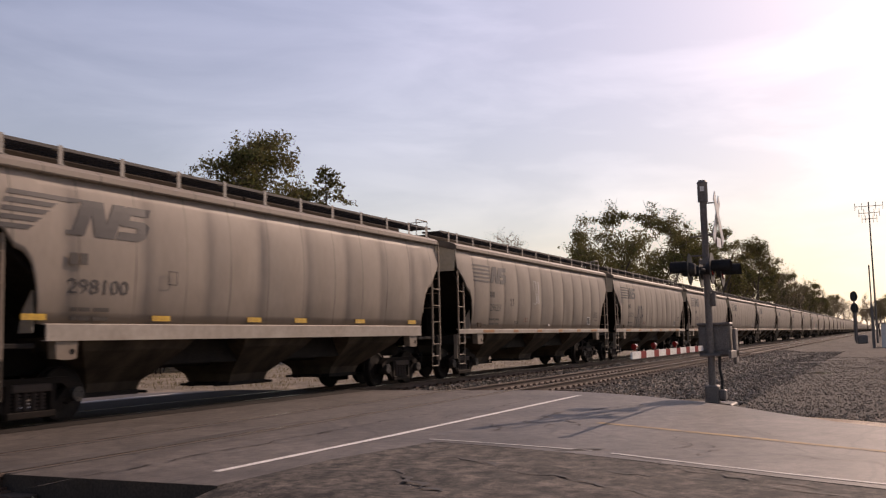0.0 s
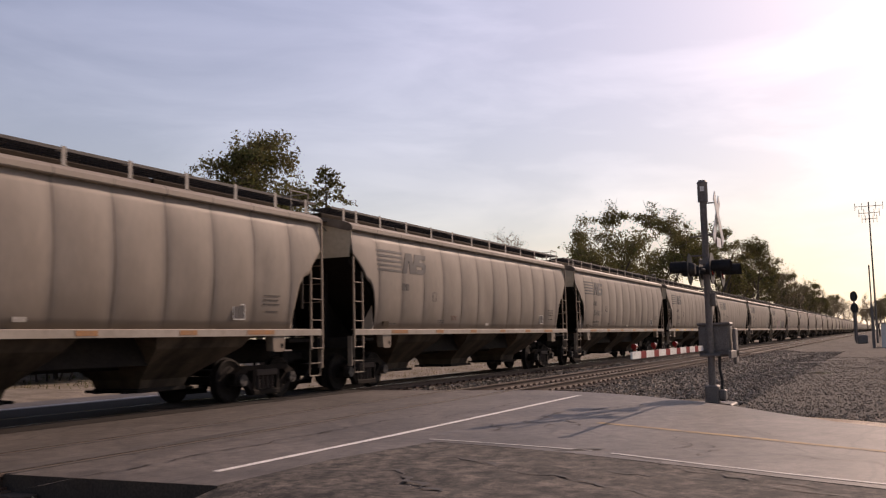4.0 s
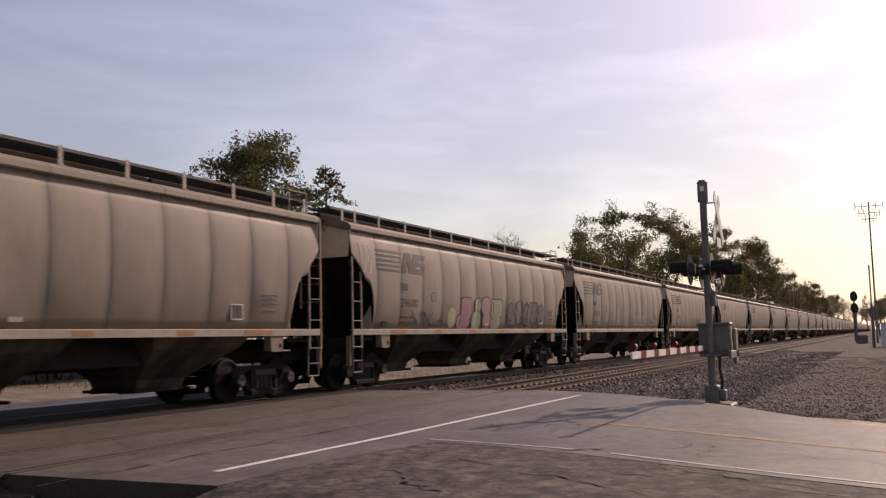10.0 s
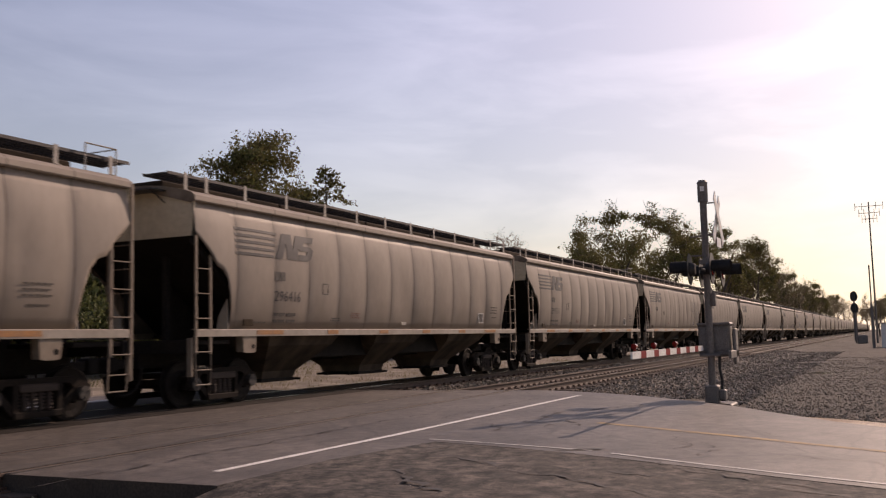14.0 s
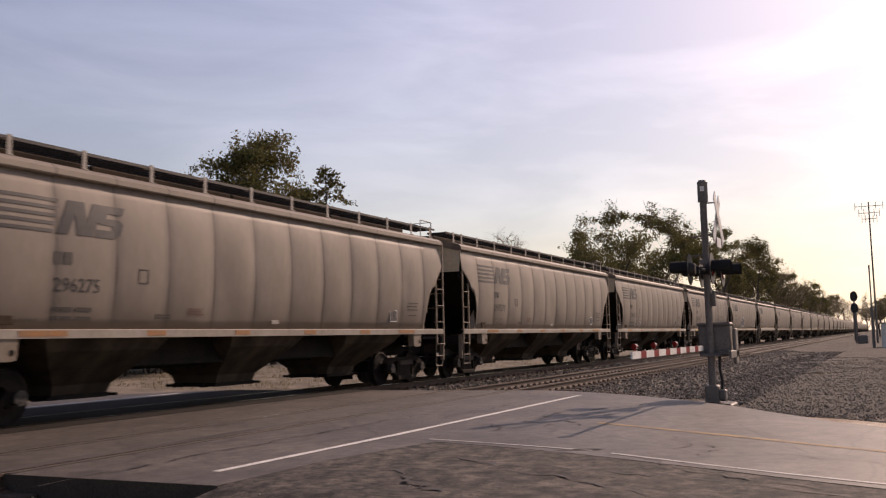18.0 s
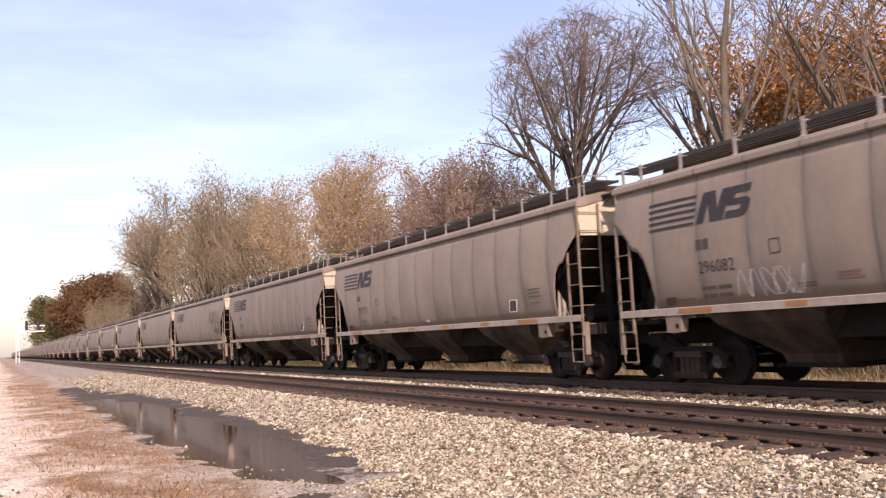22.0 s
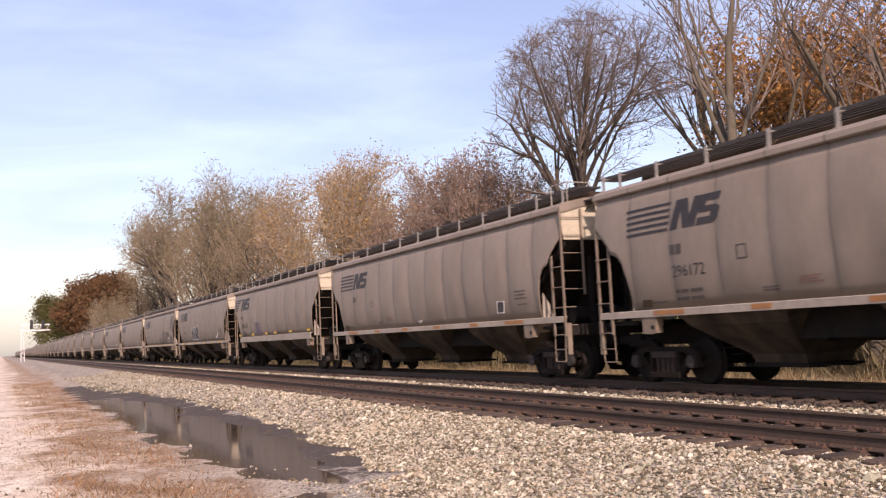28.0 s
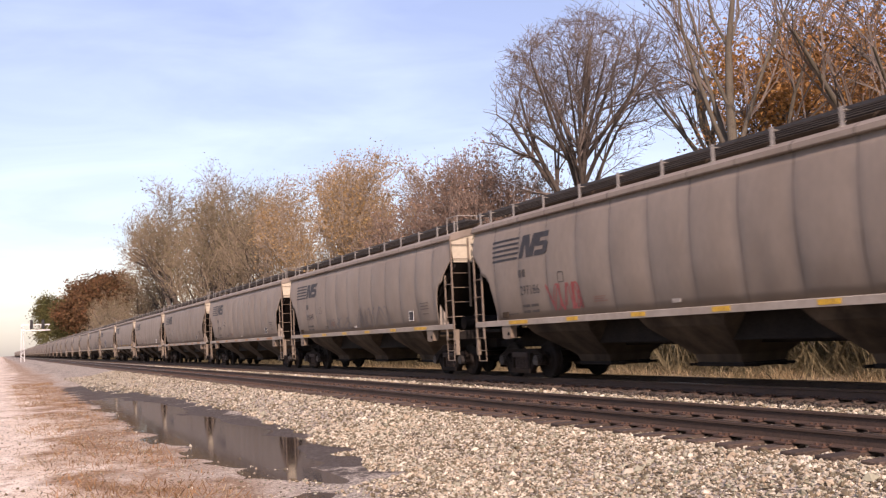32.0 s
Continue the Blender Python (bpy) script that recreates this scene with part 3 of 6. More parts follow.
    k["bolster_web"] = shared("bolster_web", bm, M_PAINT_END)
    bm = bmesh.new()
    add_box(bm, -0.66, 0.66, -0.58, 0.58, 0.335, 0.42, 0.012)
    for s in (-1, 1):
        add_box(bm, s * 0.74 - 0.10, s * 0.74 + 0.10, -0.40, -0.30, 0.33, 0.40)
        add_box(bm, s * 0.74 - 0.10, s * 0.74 + 0.10, 0.30, 0.40, 0.33, 0.40)
        add_tube(bm, (s * 0.76, -0.66, 0.37), (s * 0.76, 0.66, 0.37), 0.03, n=6)
    k["gate"] = shared("outlet_gate", bm, M_BLACK)
    # ladders
    k["ladder_stile"], k["low_stile"] = [], []
    for key, x, zt in (("ladder_stile", -8.43, 4.05), ("ladder_stile", -7.96, 2.95), ("low_stile", -8.38, 3.30), ("low_stile", -7.96, 2.95)):
        k[key].append(shared("ladder_stile", box(x - 0.028, x + 0.028, -1.62, -1.585, 1.04, zt), M_LADDER))
    bm = bmesh.new()
    k["rungs"] = []
    for i in range(4):
        z = 1.08 + 0.475 * i + (0.16 if i else 0)
        b2 = bmesh.new()
        add_tube(b2, (-8.43, -1.63, z), (-7.96, -1.63, z), 0.012, n=6)
        k["rungs"].append(shared("rung", b2, M_LADDER))
    bm.free()
    bm = bmesh.new()
    add_pipe(bm, [(-8.40, -1.60, 1.1), (-8.34, -1.58, 0.46), (-7.92, -1.58, 0.46), (-7.94, -1.60, 1.5)], 0.014)
    add_tube(bm, (-8.37, -1.59, 0.74), (-7.93, -1.59, 0.74), 0.012, n=6)
    k["stirrup"] = shared("stirrup_step", bm, M_LADDER)
    bm = bmesh.new()
    add_box(bm, -HALF - 0.075, -HALF - 0.04, -1.06, -1.01, 2.0, 4.02)
    for i in range(7):
        add_tube(bm, (-HALF - 0.06, -1.58, 1.30 + 0.42 * i), (-HALF - 0.06, -1.03 if i > 1 else -1.30, 1.30 + 0.42 * i), 0.011, n=6)
    k["end_ladder"] = shared("end_ladder", bm, M_LADDER)
    bm = bmesh.new()
    add_box(bm, -HALF - 0.09, -HALF - 0.03, -1.585, -1.47, 0.62, 1.35, 0.008)
    k["end_step"] = shared("corner_post", bm, M_LADDER)
    # end cross-over walk at roof level
    bm = bmesh.new()
    add_box(bm, -HALF - 0.42, -HALF - 0.02, -0.9, 0.9, 4.20, 4.23)
    for y in (-0.85, 0.85):
        add_tube(bm, (-HALF - 0.40, y, 4.20), (-HALF, y, 3.98), 0.014, n=5)
    k["crossover"] = shared("crossover_step", bm, M_GRATE)
    bm = bmesh.new()
    add_pipe(bm, [(-HALF + 0.75, -1.30, 4.2), (-HALF + 0.75, -1.30, 4.68), (-HALF + 0.05, -1.30, 4.68), (-HALF + 0.05, -1.30, 4.2)], 0.014)
    add_pipe(bm, [(-HALF + 0.05, -1.30, 4.68), (-HALF + 0.05, -0.65, 4.68), (-HALF + 0.05, -0.65, 4.52)], 0.014)
    k["grab"] = shared("grab_rail", bm, M_BRACKET)
    # coupler and hose
    bm = bmesh.new()
    add_box(bm, -9.0, -HALF + 0.1, -0.09, 0.09, 0.79, 0.97, 0.01)
    add_box(bm, -9.14, -8.88, -0.17, 0.17, 0.72, 1.02, 0.03)
    k["coupler"] = shared("coupler", bm, M_BLACK)
    bm = bmesh.new()
    add_pipe(bm, [(-8.45, -0.35, 0.82), (-8.52, -0.36, 0.55), (-8.66, -0.36, 0.38), (-8.85, -0.36, 0.30), (-9.02, -0.36, 0.30), (-9.12, -0.36, 0.33)], 0.032)
    k["hose"] = shared("brake_hose", bm, M_BLACK)
    # truck: side frame, springs, bearings, wheelsets, bolster
    bm = bmesh.new()
    add_prism(bm, [(-1.08, 0.60), (-0.74, 0.75), (0.74, 0.75), (1.08, 0.60), (1.08, 0.47), (0.82, 0.50), (0.62, 0.645), (-0.62, 0.645), (-0.82, 0.50), (-1.08, 0.47)], -1.09, -0.93)
    for s in (-1, 1):
        add_prism(bm, [(s * 0.84, 0.52), (s * 0.72, 0.58), (s * 0.36, 0.22), (s * 0.46, 0.14)], -1.08, -0.94)
        add_prism(bm, [(s * 0.38, 0.20), (s * 0.48, 0.20), (s * 0.48, 0.66), (s * 0.38, 0.66)], -1.10, -0.92)
        add_prism(bm, [(s * 0.70, 0.34), (s * 0.80, 0.30), (s * 0.80, 0.54), (s * 0.72, 0.54)], -1.06, -0.95)
        add_prism(bm, [(s * 0.98, 0.34), (s * 1.08, 0.36), (s * 1.08, 0.54), (s * 1.0, 0.54)], -1.06, -0.95)
    add_box(bm, -0.47, 0.47, -1.12, -0.90, 0.12, 0.235, 0.015)
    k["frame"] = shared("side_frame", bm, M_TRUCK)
    bm = bmesh.new()
    for x in (-0.24, -0.08, 0.08, 0.24):
        for z in range(5):
            add_tube(bm, (x, -1.04, 0.255 + z * 0.055), (x, -1.04, 0.285 + z * 0.055), 0.068, n=8, caps=False)
        add_tube(bm, (x, -1.04, 0.24), (x, -1.04, 0.53), 0.045, n=6)
    add_box(bm, -0.38, 0.38, -1.13, 1.13, 0.53, 0.66, 0.015)
    k["springs"] = shared("spring_set", bm, M_SPRING)
    bm = bmesh.new()
    add_tube(bm, (0, -1.18, 0.457), (0, -0.95, 0.457), 0.125, n=14)
    for a in range(3):
        an = a * 2.094 + 0.4
        add_tube(bm, (0.07 * math.cos(an), -1.195, 0.457 + 0.07 * math.sin(an)), (0.07 * math.cos(an), -1.17, 0.457 + 0.07 * math.sin(an)), 0.022, n=6)
    k["bearing"] = shared("bearing_cap", bm, M_BEARING)
    bm = bmesh.new()
    prof = [(0.0, -1.0), (0.08, -1.0), (0.08, -0.86), (0.14, -0.86), (0.17, -0.80), (0.30, -0.785), (0.40, -0.80), (0.41, -0.81), (0.457, -0.80), (0.457, -0.69), (0.49, -0.685), (0.49, -0.66), (0.41, -0.66), (0.09, -0.66)]
    prof += [(r_, -y_) for r_, y_ in prof[::-1]]
    n = 18
    rings = [[bm.verts.new((r_ * math.cos(2 * math.pi * i / n), y_, r_ * math.sin(2 * math.pi * i / n))) for i in range(n)] if r_ > 0 else [bm.verts.new((0, y_, 0))] for r_, y_ in prof]
    for a, b in zip(rings, rings[1:]):
        for i in range(n):
            j = (i + 1) % n
            if len(a) == 1:
                bm.faces.new((a[0], b[i], b[j]))
            elif len(b) == 1:
                bm.faces.new((a[i], b[0], a[j]))
            else:
                bm.faces.new((a[i], b[i], b[j], a[j]))
    bmesh.ops.recalc_face_normals(bm, faces=bm.faces[:])
    k["wheelset"] = shared("wheelset", bm, M_WHEEL)
    # lettering
    bm = bmesh.new()
    x0 = -HALF + 1.18
    for i in range(5):
        z = 3.028 + 0.5 * i / 4
        add_prism(bm, [(x0, z), (x0 + 1.30 + 0.03 * i, z), (x0 + 1.32 + 0.03 * i, z + 0.056), (x0, z + 0.056)], -0.004, 0.0)
    k["stripes"] = lettered("stripes_mark", bm, M_LOGO)
    bm = bmesh.new()
    s = 0.24    # slant

    def slab(pts):
        add_prism(bm, [(x0 + u + s * v, 3.028 + v * 0.558) for u, v in pts], -0.004, 0.0)
    slab([(1.38, 0), (1.60, 0), (1.60, 1), (1.38, 1)])
    slab([(1.60, 0.62), (1.60, 1.0), (1.72, 1.0), (1.90, 0.38), (1.90, 0.0), (1.78, 0.0)])
    slab([(1.90, 0), (2.12, 0), (2.12, 1), (1.90, 1)])
    slab([(2.16, 0.0), (2.58, 0.0), (2.70, 0.12), (2.70, 0.24), (2.16, 0.24)])
    slab([(2.48, 0.24), (2.70, 0.24), (2.70, 0.48), (2.58, 0.60), (2.48, 0.60)])
    slab([(2.18, 0.40), (2.48, 0.40), (2.48, 0.60), (2.18, 0.60)])
    slab([(2.06, 0.52), (2.18, 0.40), (2.18, 0.60), (2.28, 0.60), (2.28, 0.76), (2.06, 0.76)])
    slab([(2.06, 0.76), (2.62, 0.76), (2.62, 1.0), (2.16, 1.0), (2.06, 0.90)])
    bold = bm.copy()
    k["emblem"] = lettered("emblem", bm, M_LOGO)
    # wider emblem with raked stripes on the shorter cars
    for v in bold.verts:
        v.co.x, v.co.z = -6.02 + (v.co.x - x0 - 1.38) * 1.26, 3.03 + (v.co.z - 3.028) * 1.08
    add_prism(bold, [(-6.10, 3.03), (-5.78, 3.03), (-5.68, 3.26), (-5.82, 3.12), (-6.10, 3.10)], -0.004, 0.0)
    k["bold_emblem"] = lettered("emblem", bold, M_LOGO, 0.004, SHORT_EDGES)
    bm = bmesh.new()
    for i in range(5):
        z = 3.03 + 0.132 * i
        add_prism(bm, [(-7.42 + 0.05 * i, z), (-6.86 + 0.16 * i + 0.30 * (i == 4), z), (-6.74 + 0.16 * i + 0.50 * (i == 4), z + 0.075), (-7.39 + 0.05 * i, z + 0.075)], -0.004, 0.0)
    k["raked_stripes"] = lettered("stripes_mark", bm, M_LOGO, 0.004, SHORT_EDGES)
    bm = bmesh.new()
    for a in (0.0, 0.20):
        add_prism(bm, [(-5.88 + a, 2.55), (-5.88 + a + 0.15, 2.55), (-5.88 + a + 0.15, 2.74), (-5.88 + a, 2.74)], -0.004, 0.0)
    k["mark_bars"] = lettered("reporting_mark", bm, M_SMALLTEXT)
    bm = bmesh.new()
    x, z = -3.92, 2.432
    for a, b, c, d in ((-0.12, 0.12, 0.11, 0.125), (-0.12, 0.12, -0.125, -0.11), (-0.12, -0.107, -0.125, 0.125), (0.107, 0.12, -0.125, 0.125)):
        add_prism(bm, [(x + a, z + c), (x + b, z + c), (x + b, z + d), (x + a, z + d)], -0.004, 0.0)
    k["plate_box"] = lettered("plate_outline", bm, M_LOGO)
    bm = bmesh.new()
    for (x, z, w) in ((-3.55, 1.70, 0.4), (-3.55, 1.75, 0.4), (6.15, 2.20, 0.6), (6.15, 2.11, 0.55), (6.15, 2.02, 0.6), (6.25, 1.87, 0.45), (-6.6, 1.64, 0.5)):
        for q in range(5):
            add_prism(bm, [(x + w * q / 5, z), (x + w * (q + 0.75) / 5, z), (x + w * (q + 0.75) / 5, z + 0.03), (x + w * q / 5, z + 0.03)], -0.003, 0.0)
    k["small_bars"] = lettered("stencil", bm, M_SMALLTEXT)
    bm = bmesh.new()
    for (x, z, w) in ((-2.7, 1.78, 0.5), (-2.7, 1.83, 0.4), (-2.7, 1.88, 0.45)):
        for q in range(5):
            add_prism(bm, [(x + w * q / 5, z), (x + w * (q + 0.8) / 5, z), (x + w * (q + 0.8) / 5, z + 0.025), (x + w * q / 5, z + 0.025)], -0.003, 0.0)
    k["red_bars"] = lettered("red_stencil", bm, M_REDTEXT)
    bm = bmesh.new()
    for z in (1.80, 1.655):
        for a, w in ((0.0, 0.14), (0.17, 0.22), (0.46, 0.34)):
            add_prism(bm, [(-5.86 + a, z), (-5.86 + a + w, z), (-5.86 + a + w, z + 0.065), (-5.86 + a, z + 0.065)], -0.003, 0.0)
    k["weight_bars"] = lettered("weight_stencil", bm, M_SMALLTEXT)
    bm = bmesh.new()
    add_box(bm, -0.13, 0.13, -0.012, 0.0, 1.62, 1.70, 0.004)
    k["card"] = shared("routing_card", bm, M_BRACKET)
    bm = bmesh.new()
    add_box(bm, -0.15, 0.15, -0.02, 0.0, 1.58, 1.72, 0.006)
    k["box"] = shared("defect_card_box", bm, M_UNDER)
    bm = bmesh.new()
    for a, b, c, d in ((-0.19, 0.19, 0.14, 0.155), (-0.19, 0.19, -0.155, -0.14), (-0.19, -0.175, -0.155, 0.155), (0.175, 0.19, -0.155, 0.155)):
        add_prism(bm, [(a, 1.86 + c), (b, 1.86 + c), (b, 1.86 + d), (a, 1.86 + d)], -0.008, 0.0)
    k["panel_frame"] = shared("stencil_frame", bm, M_WHITE)
    bm = bmesh.new()
    for a, b in ((-0.165, -0.01), (0.01, 0.165)):
        add_box(bm, a, b, -0.006, 0.0, 1.73, 1.99)
    k["panel"] = shared("stencil_panel", bm, M_LOGO)
    for key, mat, half in (("tape", M_ORANGE, 0.235), ("tape_long", M_ORANGE, 0.47), ("tape_y", M_YELLOW, 0.235), ("tape_y_long", M_YELLOW, 0.47)):
        k[key] = shared("reflective_tape", box(-half, half, -0.006, 0.0, 1.40, 1.49), mat)
    k["panel_tape"] = shared("reflective_tape", box(-0.235, 0.235, -0.006, 0.0, 1.655, 1.755), M_YELLOW)
    return k


K = car_meshes()


def text_mesh(body, size, mat, name, x, z, wide=1.0, edges=None):
    """Lettering in the built-in font, laid on the rounded side at x, z."""
    cu = bpy.data.curves.new(name, "FONT")
    cu.body, cu.size, cu.resolution_u = body, size, 2
    ob = bpy.data.objects.new(name, cu)
    scene.collection.objects.link(ob)
    me = bpy.data.meshes.new_from_object(ob.evaluated_get(bpy.context.evaluated_depsgraph_get()))
    bpy.data.objects.remove(ob)
    bm = bmesh.new()
    bm.from_mesh(me)
    for v in bm.verts:
        v.co = (x + v.co.x * wide, 0, z + v.co.y)
    return lettered(name, bm, mat, 0.006, edges)


def put(me, parent, m=None, label=""):
    ob = link_data(me.name, me, None, parent, label)
    if m is not None:
        ob.matrix_basis = m
    return ob


TURN = pose(0, 0, 0, 0, 0, 180)
FLIP_Y = Matrix.Diagonal((1, -1, 1, 1))


def on_side(z):
    return Matrix.Translation((0, -side_half(z) - 0.034, 0))


WHEELS = {}


def hopper_car(number_key, near, number="", side=0, yellow=False, short=False):
    """A three-bay covered hopper car. Cars that stay far from the crossing get fewer parts; short ones have wider panels."""
    car_wheels = WHEELS.setdefault(number_key, [])
    car = thing("hopper_car", "short grey three-bay covered hopper car with wide dented panels" if short else "weathered grey three-bay covered hopper car with rounded ribbed sides", "train car", "cars of the grain train")
    cut = SHORT if short else 0.0
    squeeze = Matrix.Diagonal(((HALF - cut) / HALF, 1, 1, 1))
    if short:
        put(K["short_side"], car)
        put(K["short_side"], car, TURN)
    else:
        put(K["sides"][side] if near else K["side_plain"], car)
        put(K["side_plain"], car, TURN)
    sill = K["short_sill" if short else "sill"]
    put(sill, car, TURN)
    put(sill, car)
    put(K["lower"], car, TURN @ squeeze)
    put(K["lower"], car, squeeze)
    put(K["roof"], car, squeeze)
    put(K["centre_sill"], car, squeeze)
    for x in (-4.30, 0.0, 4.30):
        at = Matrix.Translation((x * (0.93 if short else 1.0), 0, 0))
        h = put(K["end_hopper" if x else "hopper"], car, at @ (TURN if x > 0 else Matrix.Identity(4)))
        if near:
            put(K["gate"], h)
    for e in ((Matrix.Identity(4), TURN)):
        mirror = FLIP_Y if e is TURN else Matrix.Identity(4)
        e = e @ Matrix.Translation((cut, 0, 0))
        last = mirror is FLIP_Y
        put(K["end_wall"], car, e)
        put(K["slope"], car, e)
        put(K["end_sill"], car, e)
        f = e @ mirror
        for st in K["ladder_stile" if last else "low_stile"]:
            put(st, car, f)
        put(K["end_step"], car, f)
        if near:
            for rg in K["rungs"]:
                put(rg, car, f)
            put(K["stirrup"], car, f)
            put(K["crossover"], car, e)
            if last:
                put(K["end_ladder"], car, f)
                put(K["grab"], car, f)
            put(K["coupler"], car, e)
            put(K["hose"], car, e)
            put(K["post"], car, e)
            put(K["post"], car, e @ FLIP_Y)
            put(K["web"], car, e)
            put(K["bolster_web"], car, e)
            put(K["bolster_web"], car, e @ FLIP_Y)
            put(K["gusset"], car, e)
            put(K["gusset"], car, e @ FLIP_Y)
            if last:
                put(K["tank"], car, f)
    if near:
        put(K["hatch"], car, squeeze)
        w = put(K["walk_frame"], car, squeeze)
        put(K["grating"], w)
        for x in (-8.36, -7.75, -6.5, -5.0, -3.4, -1.9, -0.4, 1.1, 2.6, 4.1, 5.6, 7.0, 8.2):
            put(K["bracket"], car, Matrix.Translation((x * (HALF - cut) / HALF, 0, 0)))
        for x in (-6.72 + cut, 6.72 - cut):
            p = put(K["pad"], car, Matrix.Translation((x, 0, 0)))
            put(K["pad_hole"], p)
    else:
        put(K["walk_frame"], car)
        for x in (-8.3, -5.0, -1.9, 1.1, 4.1, 8.2):
            put(K["bracket"], car, Matrix.Translation((x, 0, 0)))
    for x in (-6.95 + cut, 6.95 - cut):
        tr = thing("truck", "", "")
        tr.parent = car
        tr.location = (x, 0, 0)
        put(K["frame"], tr)
        put(K["springs"], tr)
        if near:
            put(K["frame"], tr, TURN)
            for a in (-0.889, 0.889):
                put(K["bearing"], tr, Matrix.Translation((a, 0, 0)))
        for a in (-0.889, 0.889):
            w_ = put(K["wheelset"], tr, Matrix.Translation((a, 0, 0.457)))
            car_wheels.append((w_, a))
    # marks
    if short:
        put(K["raked_stripes"], car)
        put(K["bold_emblem"], car)
        put(text_mesh(number, 0.35, M_LOGO, "car_number", -6.05, 2.09, 1.28, SHORT_EDGES), car)
        for key, x in (("mark_bars", -0.16), ("weight_bars", -0.1), ("plate_box", 0.25)):
            put(K[key], car, Matrix.Translation((x, -0.03, 0)))
        for x in (-6.65, -3.85, -1.1, 0.6, 3.2, 6.0):
            put(K["panel_tape"], car, on_side(1.7) @ Matrix.Translation((x, 0, 0)))
        return car
    put(K["stripes"], car)
    put(K["emblem"], car)
    if near:
        put(K["mark_bars"], car)
        put(K["plate_box"], car)
        tagged(put(K["small_bars"], car), kind="stuff")
        tagged(put(K["red_bars"], car), "faded red stencil lines", kind="stuff")
        put(K["card"], car, on_side(1.7) @ Matrix.Translation((0.07, 0, 0)))
        put(K["box"], car, on_side(1.7) @ Matrix.Translation((-6.75, 0, 0)))
        pf = put(K["panel_frame"], car, on_side(1.86) @ Matrix.Translation((5.35, 0, 0)))
        put(K["panel"], pf)
        for x in (-6.05, -3.57, -1.11, 1.35, 3.81, 6.05):
            put(K[("tape_y" if yellow else "tape") + ("_long" if abs(x) > 6 else "")], car, Matrix.Translation((x, -1.6265, 0)))
        if number:
            put(text_mesh(number, 0.325, M_LOGO, "car_number", -5.88, 2.109), car)
            if number == "297579":
                for body, z in (("LD LMT  222300", 1.80), ("LT   WT    63700", 1.655)):
                    put(text_mesh(body, 0.105, M_SMALLTEXT, "weight_stencil", -5.86, z), car)
                put(text_mesh("C", 0.13, M_LOGO, "plate_letter", -3.97, 2.34), car)
            else:
                put(K["weight_bars"], car)
    return car


NUMBERS = {-16: "298100", -15: "296251", -14: "297378", -13: "297289", -11: "296063", -10: "297111", -9: "297262", -8: "296198", -7: "296100", -6: "295128", -5: "297226", -4: "296416", -3: "297331", -1: "296275",
           0: "297579", 1: "296082", 2: "296769", 3: "297525", 4: "298268", 6: "296172", 7: "295108", 8: "295048", 9: "297186"}
TRAIN = {}
for k in range(-48, 36):
    near = -18 <= k <= 11
    TRAIN[k] = hopper_car(k, near, NUMBERS.get(k, ""), (k * 7) % 4, k in (2, 3, 8, 9, -10), k in (-16, 4))


def train_x(k, t):
    """Middle of car k at time t."""
    slip = np.interp(t, (0, 13, 18, 19.8, 22, 23, 24, 25, 28, 32), (0, 0, 0.28, 0.22, 0.40, 0.53, 0.41, 0.25, 0.25, 0.45))
    shift = 0.95 if k < -16 else 0.8 if k == -16 else 0.0 if k < -4 else 0.25 if k < 4 else 0.03 if k == 4 else -0.43
    return -1.567 + HALF + k * PITCH + shift - SPEED * (t - 19.8) + float(slip)


# ---- sprayed tags on some cars: loops and filled shapes without letters ----
def colour(name, rgb):
    return material(name, rgb, 0.6, second=tuple(c * 0.7 + 0.05 for c in rgb), scale=3, amount=0.6, grain=12, grain_amount=0.15, bump=0.0)


M_SPRAY = {"black": colour("black spray paint", (0.035, 0.03, 0.035)), "grey": colour("faded grey spray paint", (0.13, 0.115, 0.11)), "white": colour("white spray paint", (0.50, 0.48, 0.46)),
           "pink": colour("pink spray paint", (0.36, 0.17, 0.20)), "mint": colour("mint spray paint", (0.27, 0.31, 0.22)), "red": colour("red spray paint", (0.30, 0.06, 0.055)), "violet": colour("violet spray paint", (0.12, 0.10, 0.19)), "yellow": colour("yellow spray paint", (0.40, 0.37, 0.22))}


def laid(car, name, verts, faces, mat, lift):
    vs = [(x, -skin(max(-8.3, min(8.3, x)), z) - lift, z) for x, z in verts]
    return from_lists(name, vs, faces, mat, car)


def scrawl(car, x0, x1, z0, z1, ink, seed, strokes=4, width=0.03, lift=0.010):
    """A few looping strokes."""
    rng = random.Random(seed)
    vs, fs = [], []
    for s in range(strokes):
        cx = x0 + (x1 - x0) * (s + 0.5) / strokes
        w, h = (x1 - x0) / strokes * 0.62, (z1 - z0) / 2
        ph, k1, k2 = rng.random() * 6.3, rng.choice((1, 2)), rng.choice((1, 2, 3))
        a0, a1 = rng.uniform(0, 1.5), rng.uniform(4.2, 6.6)
        pts = [(cx + w * math.sin(k1 * a + ph) * rng.uniform(0.93, 1.07), (z0 + z1) / 2 + h * math.sin(k2 * a + 0.5 * ph) * 0.95) for a in [a0 + (a1 - a0) * i / 26 for i in range(27)]]
        n0 = len(vs)
        for i, (x, z) in enumerate(pts):
            xa, za = pts[max(0, i - 1)]
            xb, zb = pts[min(26, i + 1)]
            L = math.hypot(xb - xa, zb - za) or 1
            px, pz = -(zb - za) / L * width / 2, (xb - xa) / L * width / 2
            vs += [(x + px, max(1.53, z + pz)), (x - px, max(1.53, z - pz))]
